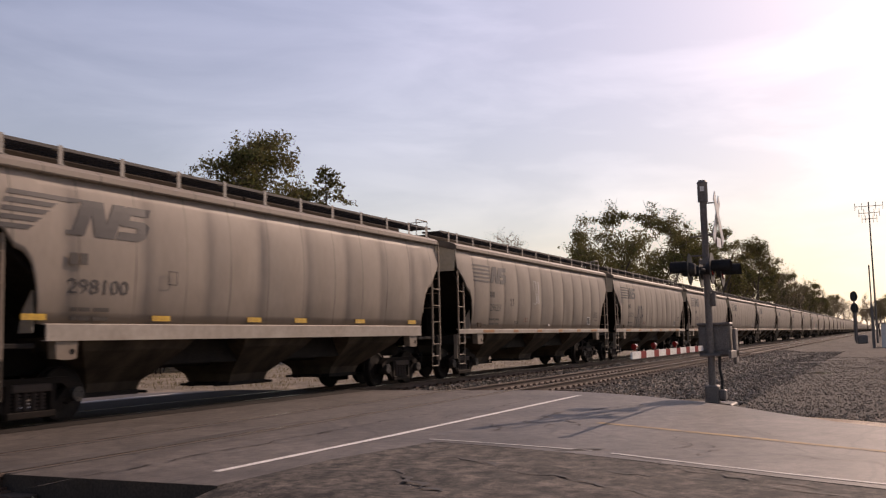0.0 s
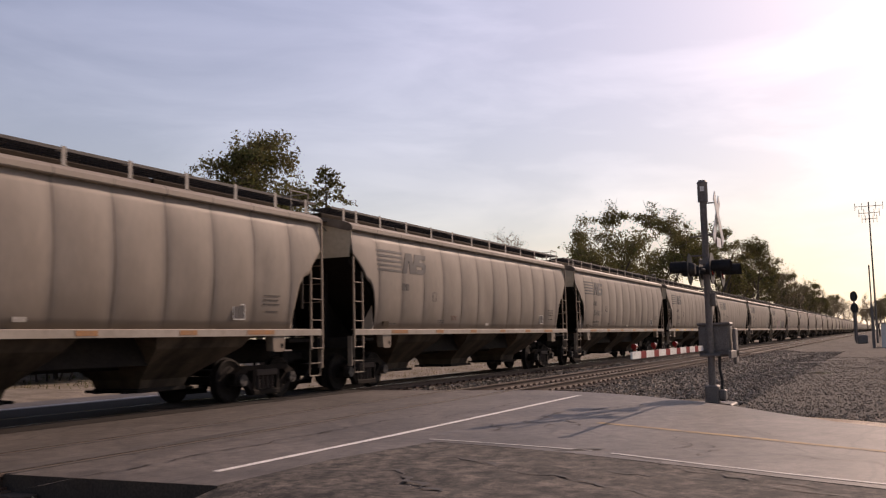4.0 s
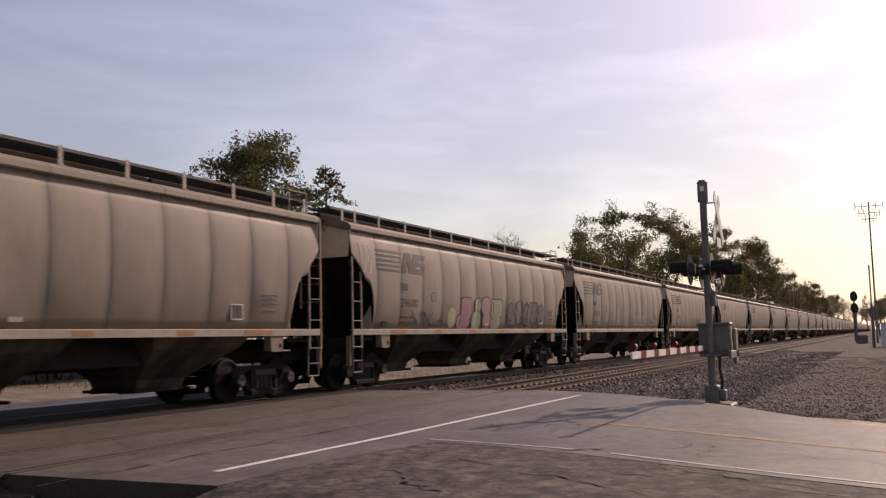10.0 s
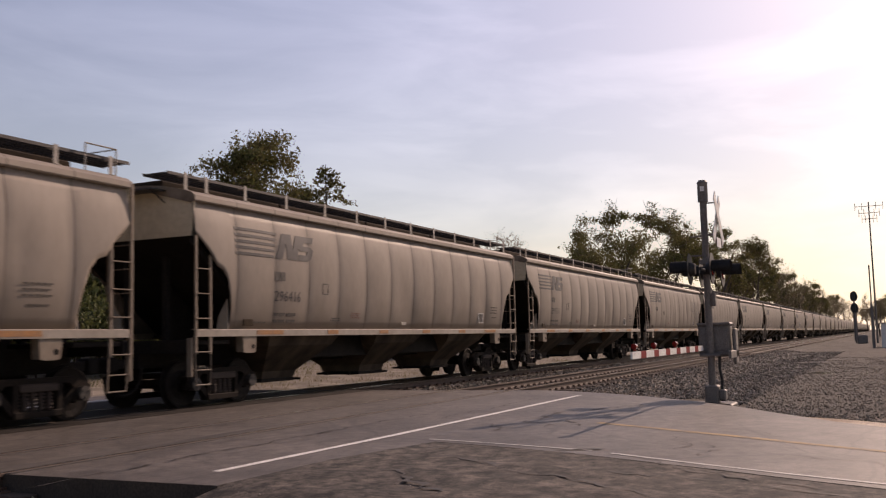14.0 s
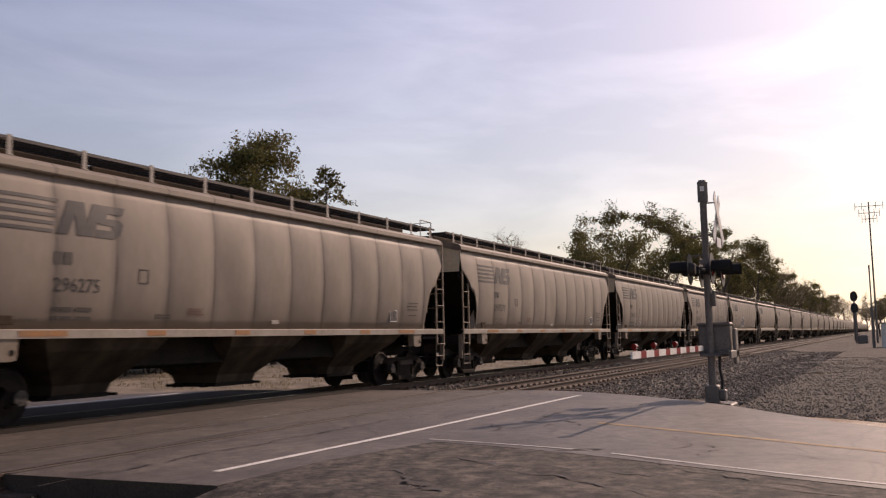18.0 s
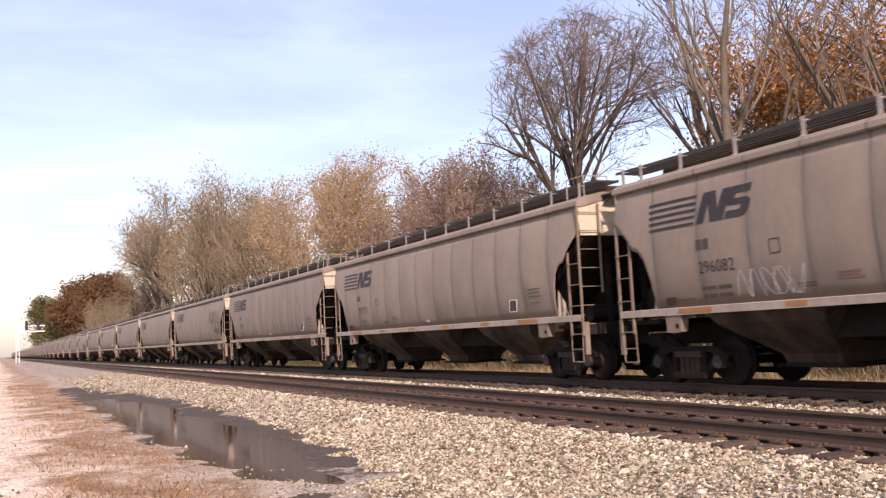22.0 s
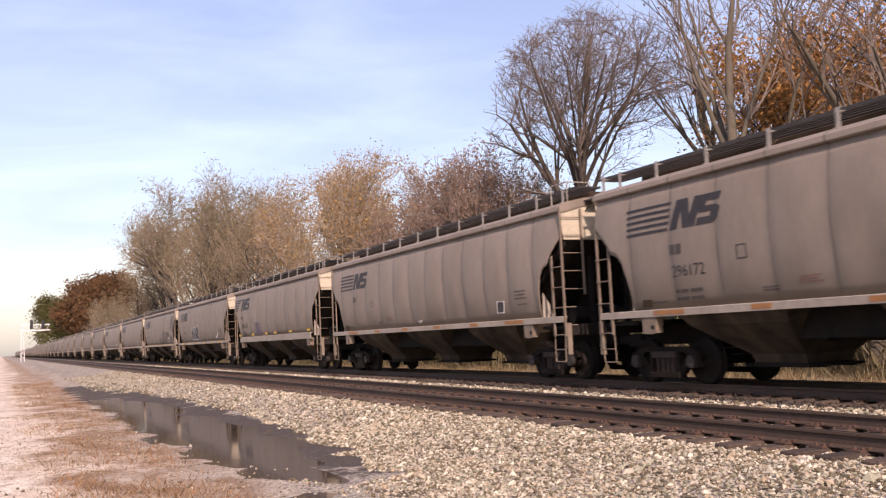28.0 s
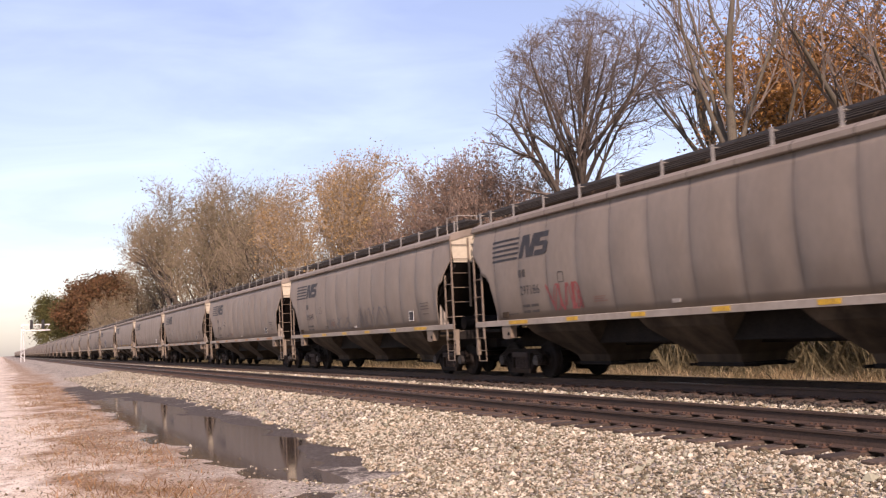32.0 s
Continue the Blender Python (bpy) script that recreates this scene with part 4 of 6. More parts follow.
        fs += [(n0 + 2 * i, n0 + 2 * i + 1, n0 + 2 * i + 3, n0 + 2 * i + 2) for i in range(26)]
    return laid(car, "sprayed_tag", vs, fs, M_SPRAY[ink], lift)


def blob(car, cx, cz, w, h, ink, square=0.0, lift=0.008, rim="black"):
    """A filled rounded shape with a dark rim."""
    for scale_, ink_, lift_ in ((1.0, rim, lift), (0.88, ink, lift + 0.003)):
        n, rings = 28, 4
        vs, fs = [(cx, cz)], []
        for r in range(1, rings + 1):
            for i in range(n):
                a = 2 * math.pi * i / n
                c, s = math.cos(a), math.sin(a)
                k = 1 / max(abs(c), abs(s)) * square + (1 - square)
                vs.append((cx + c * k * w * scale_ * r / rings, max(1.53, cz + s * k * h * scale_ * r / rings)))
        for i in range(n):
            fs.append((0, 1 + i, 1 + (i + 1) % n))
            for r in range(rings - 1):
                a, b = 1 + r * n, 1 + (r + 1) * n
                fs.append((a + i, b + i, b + (i + 1) % n, a + (i + 1) % n))
        laid(car, "sprayed_shape", vs, fs, M_SPRAY[ink_], lift_)


g = TRAIN[-14]
scrawl(g, -7.9, -6.9, 2.75, 3.5, "grey", 4, 4, 0.03)
scrawl(g, -4.6, -3.0, 1.55, 2.15, "black", 5, 4, 0.05)
scrawl(g, -4.3, -2.9, 2.1, 2.75, "black", 6, 4, 0.045)
scrawl(TRAIN[-15], -1.7, -1.2, 2.4, 3.3, "white", 8, 2, 0.025)
g = TRAIN[-7]
scrawl(g, -8.0, -7.3, 2.9, 3.7, "white", 1, 3, 0.02)
scrawl(g, -5.2, -3.3, 1.58, 2.0, "black", 2, 5, 0.035)
blob(g, -2.6, 1.85, 0.30, 0.30, "yellow", 0, 0.007, "yellow")
blob(g, -1.55, 2.15, 0.42, 0.36, "pink", 0.9)
blob(g, -1.75, 1.72, 0.52, 0.30, "pink", 0.2)
blob(g, -0.75, 1.75, 0.40, 0.36, "mint", 0.4)
blob(g, -0.65, 2.25, 0.26, 0.26, "mint", 0.1)
blob(g, 0.0, 2.25, 0.44, 0.32, "pink", 0.2)
blob(g, 0.1, 1.78, 0.36, 0.34, "pink", 0.1)
blob(g, 0.95, 2.2, 0.50, 0.32, "mint", 0.95)
blob(g, 0.9, 1.72, 0.46, 0.26, "mint", 0.3)
for q in range(5):
    blob(g, 2.3 + 0.75 * q, 2.0 + 0.1 * (q % 2), 0.42, 0.42, "grey", 0.3)
scrawl(g, 1.8, 5.4, 1.6, 2.5, "black", 3, 7, 0.05, 0.016)
scrawl(TRAIN[-5], -1.2, 1.6, 1.6, 2.2, "grey", 11, 5, 0.035)
scrawl(TRAIN[-5], 2.4, 4.0, 1.6, 1.95, "grey", 12, 4, 0.03)
scrawl(TRAIN[-2], 4.4, 7.4, 2.6, 3.3, "black", 13, 6, 0.035)
scrawl(TRAIN[-2], 5.2, 7.4, 2.0, 2.6, "black", 14, 4, 0.035)
scrawl(TRAIN[1], -4.9, -3.4, 1.6, 2.1, "white", 15, 5, 0.014)
g = TRAIN[2]
scrawl(g, -2.6, -1.7, 1.6, 1.95, "white", 17, 4, 0.016)
scrawl(g, 0.9, 2.4, 1.55, 2.0, "black", 16, 6, 0.022)
scrawl(g, 2.2, 4.2, 1.55, 2.6, "black", 18, 9, 0.026)
scrawl(g, 4.0, 5.6, 2.0, 2.5, "black", 24, 6, 0.02)
scrawl(g, 5.9, 7.1, 1.6, 2.15, "black", 25, 5, 0.02)
scrawl(g, 6.5, 7.8, 2.5, 3.7, "black", 19, 6, 0.022)
g = TRAIN[3]
for q, (w, h) in enumerate(((0.30, 0.36), (0.30, 0.46), (0.28, 0.44), (0.42, 0.48))):
    blob(g, -2.55 + 0.52 * q, 2.05 + 0.03 * q, w, h, "black", 0.3, 0.008 + 0.001 * q, "white")
scrawl(g, -2.7, -0.6, 1.65, 2.45, "white", 20, 4, 0.02, 0.022)
scrawl(TRAIN[8], -3.2, -0.3, 1.6, 2.05, "grey", 21, 6, 0.032)
scrawl(TRAIN[8], 0.3, 3.6, 1.62, 2.3, "grey", 26, 7, 0.035)
scrawl(TRAIN[-6], 1.5, 4.2, 1.65, 2.2, "white", 27, 6, 0.018)
scrawl(TRAIN[9], -4.6, -3.2, 1.65, 2.3, "red", 22, 5, 0.035)
scrawl(TRAIN[4], -3.5, -2.0, 1.7, 2.3, "violet", 23, 4, 0.04)


# ---- crossing and road ----
def surface(name, base, dark, light, cracks=0.5, rough=0.58, blotch=0.8, mottle=0.14):
    """Worn pavement: blotches, tyre stains, grit and dark cracks."""
    m = material(name, base, rough, second=dark, scale=blotch, amount=0.85, grain=60, grain_amount=0.28, bump=0.12, spec=0.35)
    n, ln = m.node_tree.nodes, m.node_tree.links
    b = n["Principled BSDF"]
    src = b.inputs["Base Color"].links[0].from_socket
    co = n.new("ShaderNodeTexCoord")
    warp = n.new("ShaderNodeTexNoise")
    warp.inputs["Scale"].default_value, warp.inputs["Detail"].default_value = 1.1, 4
    add = n.new("ShaderNodeMixRGB")
    add.inputs[0].default_value = 0.28
    ln.new(co.outputs["Object"], warp.inputs["Vector"])
    ln.new(co.outputs["Object"], add.inputs[1])
    ln.new(warp.outputs["Color"], add.inputs[2])
    vo = n.new("ShaderNodeTexVoronoi")
    vo.feature = "DISTANCE_TO_EDGE"
    vo.inputs["Scale"].default_value = 0.62
    ln.new(add.outputs[0], vo.inputs["Vector"])
    cr = n.new("ShaderNodeMapRange")
    cr.inputs["From Min"].default_value, cr.inputs["From Max"].default_value = 0.004, 0.016
    cr.inputs["To Min"].default_value = cracks
    cr.inputs["To Max"].default_value = 0.0
    ln.new(vo.outputs["Distance"], cr.inputs["Value"])
    mx = n.new("ShaderNodeMix")
    mx.data_type = "RGBA"
    mx.inputs[7].default_value = (0.035, 0.03, 0.027, 1)
    ln.new(cr.outputs["Result"], mx.inputs[0])
    ln.new(src, mx.inputs[6])
    st = n.new("ShaderNodeTexNoise")
    st.inputs["Scale"].default_value, st.inputs["Detail"].default_value = 0.25, 6
    ln.new(co.outputs["Object"], st.inputs["Vector"])
    sr = n.new("ShaderNodeMapRange")
    sr.inputs["From Min"].default_value, sr.inputs["From Max"].default_value, sr.inputs["To Max"].default_value = 0.5, 0.7, 0.5
    ln.new(st.outputs["Fac"], sr.inputs["Value"])
    m2 = n.new("ShaderNodeMix")
    m2.data_type = "RGBA"
    m2.inputs[7].default_value = (*light, 1)
    ln.new(sr.outputs["Result"], m2.inputs[0])
    ln.new(mx.outputs[2], m2.inputs[6])
    # grit and small stains
    mo = n.new("ShaderNodeTexNoise")
    mo.inputs["Scale"].default_value, mo.inputs["Detail"].default_value, mo.inputs["Roughness"].default_value = 4.5, 9, 0.78
    ln.new(co.outputs["Object"], mo.inputs["Vector"])
    mr = n.new("ShaderNodeMapRange")
    mr.inputs["From Min"].default_value, mr.inputs["From Max"].default_value = 0.38, 0.62
    mr.inputs["To Min"].default_value, mr.inputs["To Max"].default_value = 1 - mottle * 1.3, 1 + mottle
    ln.new(mo.outputs["Fac"], mr.inputs["Value"])
    m4 = n.new("ShaderNodeMix")
    m4.data_type, m4.blend_type = "RGBA", "MULTIPLY"
    m4.inputs[0].default_value = 1.0
    ln.new(m2.outputs[2], m4.inputs[6])
    ln.new(mr.outputs["Result"], m4.inputs[7])
    ln.new(m4.outputs[2], b.inputs["Base Color"])
    return m


random.seed(7)
M_ROAD = surface("worn grey pavement", (0.115, 0.096, 0.081), (0.056, 0.046, 0.039), (0.150, 0.126, 0.107), 0.6, mottle=0.34)
M_BROKEN = surface("broken asphalt shoulder", (0.078, 0.062, 0.051), (0.014, 0.011, 0.010), (0.112, 0.092, 0.077), 0.9, 0.9, 2.4, 1.0)
M_LINE = material("worn white road paint", (0.55, 0.52, 0.48), 0.6, second=(0.26, 0.23, 0.20), scale=5, amount=0.6, grain=30, grain_amount=0.2, bump=0.05)
M_LINE_Y = material("worn yellow road paint", (0.36, 0.225, 0.09), 0.75, second=(0.17, 0.125, 0.085), scale=3, amount=1.0, grain=30, grain_amount=0.2, bump=0.05)
M_GROOVE = material("tarred flangeway", (0.05, 0.042, 0.036), 0.85, amount=0.5, bump=0.1)

WEST = [(-40, -3.0), (-12, 5.0), (-4, 7.3), (0.1, 8.55), (1.7, 9.25), (3.3, 9.85), (5.0, 10.25), (5.32, 10.3), (5.34, 6.62), (16.2, 6.62), (30, 11), (60, 21), (200, 70)]
EAST = [(-40, -1.0), (-12, 7.2), (-4, 10.8), (0.1, 13.8), (0.9, 14.7), (2.5, 16.9), (3.9, 18.3), (6.1, 20.0), (7.0, 20.55), (16.2, 20.55), (30, 22), (60, 30), (200, 79)]


def along(table, y):
    ys_, xs_ = zip(*table)
    return float(np.interp(y, ys_, xs_))


def road_z(y):
    return -0.012 - 0.09 * smoothstep(0, 1, (5.6 - y) / 6.0) - 0.16 * smoothstep(15.5, 22, y)


road_ys = [-40, -20, -12, -8, -4, -2, 0, 0.8, 1.6, 2.4, 3.2, 4.0, 4.6, 5.0, 5.33, 5.341, 5.6, 6.2, 6.8, 7.4, 9, 11, 13, 15, 16.2, 18, 20, 22, 26, 30, 60, 200]
rv, rf, cols = [], [], 15
for y in road_ys:
    a, b = along(WEST, y), along(EAST, y)
    for i in range(cols):
        x = a + (b - a) * i / (cols - 1)
        rv.append((x, y, road_z(y) + 0.003 * noise.noise((x * 0.5, y * 0.5, 2.0)) * (1 - smoothstep(5, 7, y) + smoothstep(16, 18, y))))
for j in range(len(road_ys) - 1):
    for i in range(cols - 1):
        k = j * cols + i
        rf.append((k, k + 1, k + cols + 1, k + cols))
top = len(rv)
rv += [(x, y, z - 0.26) for x, y, z in rv]
for j in range(len(road_ys) - 1):
    for i in (0, cols - 1):
        k = j * cols + i
        rf.append((k, k + cols, k + cols + top, k + top) if i == 0 else (k + cols, k, k + top, k + cols + top))
road = from_lists("road", rv, rf, M_ROAD)
# side faces below the surface are coloured dark, as the edge's shadow side
road.data.materials.append(M_GROOVE)
for p_ in road.data.polygons:
    if abs(p_.normal.z) < 0.3:
        p_.material_index = 1
tagged(road, "worn grey pavement of the level crossing with cracks and tar stains", "road", kind="structure")
for yc in (TRACK_NEAR, TRACK_FAR):
    for s in (-1, 1):
        g = link_mesh("flangeway", box(CROSS_W + 0.02, CROSS_E - 0.02, yc + s * 0.753 - 0.10, yc + s * 0.753 + 0.10, -0.03, -0.006), M_GROOVE, road)

M_SMEAR = material("tar-smeared pavement", (0.036, 0.030, 0.026), 0.75, second=(0.095, 0.079, 0.066), scale=1.6, amount=0.9, grain=40, grain_amount=0.3, bump=0.1, stretch=(0.35, 2.0, 1))
for y0, y1, x0, x1 in ((8.11, 8.36, CROSS_W + 0.05, 12.4), (9.36, 9.40, CROSS_W + 0.05, 14.0)):
    link_mesh("tar_smear", box(x0, x1, y0, y1, -0.03, -0.007), M_SMEAR, road)

# dark sheets over the far crossing that paint in the shade under the train
M_SHADE_PANEL = material("sooty crossing panel", (0.024, 0.018, 0.014), 0.95, second=(0.014, 0.011, 0.009), scale=1.2, amount=0.8, grain=30, grain_amount=0.3, bump=0.2, spec=0.15)
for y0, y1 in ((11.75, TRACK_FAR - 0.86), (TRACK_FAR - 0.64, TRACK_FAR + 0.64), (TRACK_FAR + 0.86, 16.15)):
    link_mesh("crossing_panel", box(CROSS_W + 0.03, CROSS_E - 0.03, y0, y1, -0.04, -0.004), M_SHADE_PANEL, road)

# broken shoulder inside the corner of the road
sv, sf = [], []
for j in range(22):
    for i in range(22):
        u, v = i / 21, j / 21
        y = -3.0 + 8.36 * v
        x = 3.4 + 0.3 * y + (along(WEST, min(y, 5.3)) - 0.02 - 3.4 - 0.3 * y) * u
        fade = min(1.0, u * 3.0, v * 3)
        sv.append((x, y, ground_z(x, y) * (1 - fade) + (road_z(y) + 0.028) * fade - 0.03 + 0.035 * noise.noise((x * 1.7, y * 1.7, 7.0)) * min(1, (1 - u) * 8, (1 - v) * 10)))
for j in range(21):
    for i in range(21):
        k = j * 22 + i
        sf.append((k, k + 1, k + 23, k + 22))
shoulder = tagged(from_lists("road_shoulder", sv, sf, M_BROKEN, smooth=True), "broken dark asphalt shoulder beside the road", "road shoulder", kind="structure")


def stripe(name, pts, width, mat, lift=0.004):
    """A painted line that lies on the road."""
    vs, fs = [], []
    n = 0
    for (xa, ya), (xb, yb) in zip(pts, pts[1:]):
        length = math.hypot(xb - xa, yb - ya)
        steps = max(1, int(length / 0.6))
        px, py = -(yb - ya) / length * width / 2, (xb - xa) / length * width / 2
        for i in range(steps + 1):
            t = i / steps
            x, y = xa + (xb - xa) * t, ya + (yb - ya) * t
            w = 1 + 0.25 * noise.noise((x * 3, y * 3, 1.0))
            for s in (-1, 1):
                vs.append((x + s * px * w, y + s * py * w, road_z(y) + 0.001 + lift))
        for i in range(steps):
            k = n + 2 * i
            fs.append((k, k + 1, k + 3, k + 2))
        n = len(vs)
    return tagged(from_lists(name, vs, fs, mat), "worn painted line on the road", "road marking", "road markings", "structure")


M_STOP = material("fresh white road paint", (0.74, 0.71, 0.66), 0.6, second=(0.5, 0.46, 0.42), scale=5, amount=0.5, grain=30, grain_amount=0.2, bump=0.05)
stripe("stop_line", [(7.33, 5.93), (10.78, 5.84), (18.8, 5.83)], 0.11, M_STOP)
stripe("edge_line", [(10.45, 5.17), (10.12, 3.35), (10.06, 3.0)], 0.05, M_LINE)
stripe("edge_line", [(9.93, 2.75), (9.47, 1.70), (8.8, 0.09), (7.6, -3.5), (5.0, -11)], 0.055, M_LINE)
stripe("centre_line", [(13.1, 3.8), (12.1, 1.78), (11.1, 0.08), (9.2, -3.6), (6.2, -11)], 0.14, M_LINE_Y)
stripe("stop_line", [(9.0, 16.6), (19.5, 16.9)], 0.3, M_LINE)

# ---- ties, plates, loose stones ----
skip = lambda x: CROSS_W - 0.1 < x < CROSS_E + 0.1
for nm, yc, w, e, rest in (("track_near", TRACK_NEAR, -62, 62, 400), ("track_far", TRACK_FAR, -30, 40, 300)):
    tr = tracks[nm]
    r = random.Random(int(yc * 10))
    x = w
    while x < e:
        if not skip(x):
            t = link_data("tie", TIE_ME, None, tr)
            t.location, t.rotation_euler = (x + r.uniform(-0.03, 0.03), r.uniform(-0.06, 0.06), r.uniform(-0.012, 0.006)), (0, 0, r.uniform(-0.02, 0.02))
        x += 0.50
    vs, fs = [], []
    for a, b in ((-rest, w), (e, rest)):
        x = a
        while x < b:
            n0 = len(vs)
            for dx in (-0.115, 0.115):
                for dy in (-1.3, 1.3):
                    for z in (-0.3, -0.178):
                        vs.append((x + dx, dy, z))
            fs += [tuple(n0 + i for i in f) for f in ((1, 3, 7, 5), (0, 1, 5, 4), (0, 2, 3, 1), (4, 5, 7, 6))]
            x += 0.5
    tagged(from_lists("distant_ties", vs, fs, M_TIE, tr), kind="stuff")
    bm = bmesh.new()
    x = w
    while x < e:
        if not skip(x):
            for s in (-1, 1):
                for d in (-1, 1):
                    y = s * 0.753 + d * 0.11
                    add_box(bm, x - 0.09, x + 0.09, y - 0.055, y + 0.055, -0.178, -0.160)
                    for q in (-0.05, 0.05):
                        add_box(bm, x + q - 0.012, x + q + 0.012, s * 0.753 + d * 0.085 - 0.02, s * 0.753 + d * 0.085 + 0.02, -0.165, -0.135)
                add_tube(bm, (x + 0.10, s * 0.753 - 0.075, -0.150), (x + 0.10, s * 0.753 + 0.075, -0.150), 0.022, n=5)
        x += 0.5
    tagged(link_mesh("tie_plates", bm, M_PLATE, tr), kind="stuff")


def gravel_material(name, dark, light):
    m = bpy.data.materials.new(name)
    m.use_nodes = True
    n, ln = m.node_tree.nodes, m.node_tree.links
    b = n["Principled BSDF"]
    b.inputs["Roughness"].default_value, b.inputs["Specular IOR Level"].default_value = 0.9, 0.25
    g = n.new("ShaderNodeNewGeometry")
    r = n.new("ShaderNodeValToRGB")
    r.color_ramp.elements[0].color, r.color_ramp.elements[1].color = (*dark, 1), (*light, 1)
    e = r.color_ramp.elements.new(0.3)
    e.color = (dark[0] * 1.5, dark[1] * 1.35, dark[2] * 1.15, 1)
    e = r.color_ramp.elements.new(0.6)
    e.color = tuple(0.45 * a + 0.55 * c for a, c in zip(dark, light)) + (1,)
    for at, tint in ((0.42, (0.9, 0.98, 0.9)), (0.75, (1.1, 0.93, 0.78))):
        e = r.color_ramp.elements.new(at)
        e.color = tuple((0.65 * a + 0.35 * c) * q for a, c, q in zip(dark, light, tint)) + (1,)
    ln.new(g.outputs["Random Per Island"], r.inputs["Fac"])
    nzz = n.new("ShaderNodeTexNoise")
    nzz.inputs["Scale"].default_value = 45
    co = n.new("ShaderNodeTexCoord")
    ln.new(co.outputs["Object"], nzz.inputs["Vector"])
    mr = n.new("ShaderNodeMapRange")
    mr.inputs["To Min"].default_value, mr.inputs["To Max"].default_value = 0.75, 1.2
    ln.new(nzz.outputs["Fac"], mr.inputs["Value"])
    mx = n.new("ShaderNodeMix")
    mx.data_type, mx.blend_type = "RGBA", "MULTIPLY"
    mx.inputs[0].default_value = 1
    ln.new(r.outputs["Color"], mx.inputs[6])
    ln.new(mr.outputs["Result"], mx.inputs[7])
    ln.new(mx.outputs[2], b.inputs["Base Color"])
    return m


# darker copy of the ballast, with the backlit tone in its colour
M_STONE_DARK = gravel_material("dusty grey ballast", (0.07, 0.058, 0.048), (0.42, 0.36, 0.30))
M_STONE = gravel_material("mixed limestone ballast", (0.10, 0.085, 0.060), (0.67, 0.61, 0.48))
# fouled far-track stones, their black also deepening the shade under the train
M_STONE_FOUL = gravel_material("soot-blackened ballast", (0.025, 0.021, 0.018), (0.12, 0.10, 0.085))
OCTA = np.array([(1, 0, 0), (-1, 0, 0), (0, 1, 0), (0, -1, 0), (0, 0, 1), (0, 0, -1)], float)
OCTA_F = np.array([(0, 2, 4), (2, 1, 4), (1, 3, 4), (3, 0, 4), (2, 0, 5), (1, 2, 5), (3, 1, 5), (0, 3, 5)])


def stones(name, n, x0, x1, y0, y1, size, zfun, bias=1.0, toward=None, keep=None, mat=None):
    """Loose stones strewn over a stretch, joined into one object."""
    r = np.random.default_rng(int(abs(x0 * 31 + y0 * 17 + n)))
    u = r.random(n) ** bias
    x = (x1 + (x0 - x1) * u) if toward == "hi" else (x0 + (x1 - x0) * u)
    y = y0 + (y1 - y0) * r.random(n)
    if keep is not None:
        ok = np.array([keep(a, b) for a, b in zip(x, y)])
        x, y, n = x[ok], y[ok], int(ok.sum())
    s = size * r.lognormal(0, 0.35, n)
    z = np.array([zfun(a, b) for a, b in zip(x, y)]) + s * 0.25
    v = OCTA[None] * r.uniform(0.6, 1.25, (n, 6, 1)) * np.stack([s * r.uniform(0.7, 1.2, n), s * r.uniform(0.7, 1.2, n), s * r.uniform(0.5, 0.85, n)], 1)[:, None, :]
    a = r.random(n) * 6.283
    ca, sa = np.cos(a)[:, None], np.sin(a)[:, None]
    vx, vy = v[..., 0] * ca - v[..., 1] * sa, v[..., 0] * sa + v[..., 1] * ca
    tilt = r.normal(0, 0.5, (n, 1))
    v = np.stack([vx, vy * np.cos(tilt) - v[..., 2] * np.sin(tilt), vy * np.sin(tilt) + v[..., 2] * np.cos(tilt)], -1)
    v += np.stack([x, y, z], 1)[:, None, :]
    f = (OCTA_F[None] + (np.arange(n) * 6)[:, None, None]).reshape(-1, 3)
    me = bpy.data.meshes.new(name)
    me.from_pydata(v.reshape(-1, 3).tolist(), [], f.tolist())
    me.update()
    return tagged(link_data(name, me, mat or M_STONE), "loose crushed grey and tan limestone ballast", "ballast", "ballast", "stuff")


bed = lambda x, y: ground_z(x, y)
dry = lambda x, y: not (((x + 27) / 16) ** 2 + ((y - 4.05) / 1.35) ** 2 < 1 + 0.5 * noise.noise((x, y, 8.0))) and (y > 4.6 + 0.5 * noise.noise((x * 0.6, 0, 3)) or random.random() < smoothstep(3.2, 4.8, y) * 0.9)
stones("ballast_stones", 84000, -17, 0.5, 3.3, 7.6, 0.0205, bed, 1.25, "hi", dry)
stones("ballast_stones", 15000, -40, 6.5, 7.3, 8.0, 0.021, lambda x, y: -0.232, 1.6, "hi")
stones("ballast_stones", 9000, 0.3, 6.5, 3.8, 7.85, 0.025, bed, keep=dry)
stones("ballast_stones", 30000, -70, -15, 3.6, 7.6, 0.029, bed, 1.7, "hi", dry)
stones("ballast_stones", 17000, -30, 6.5, 9.95, 12.2, 0.030, lambda x, y: -0.20, 1.3, "hi", lambda x, y: y < 11.5 + 0.9 * smoothstep(-12, -5, x))
stones("ballast_stones", 6000, -80, -25, 9.9, 11.4, 0.040, lambda x, y: -0.20, 1.5, "hi")
stones("ballast_stones", 5000, -20, 6.5, 8.12, 9.4, 0.030, lambda x, y: -0.235, 1.3, "hi")
stones("ballast_stones", 2500, -20, 6.5, 12.7, 14.1, 0.030, lambda x, y: -0.215, 1.3, "hi", mat=M_STONE_FOUL)
stones("ballast_stones", 3000, -30, -6, 11.4, 12.3, 0.032, lambda x, y: -0.205, 1.3, "hi", mat=M_STONE_FOUL)
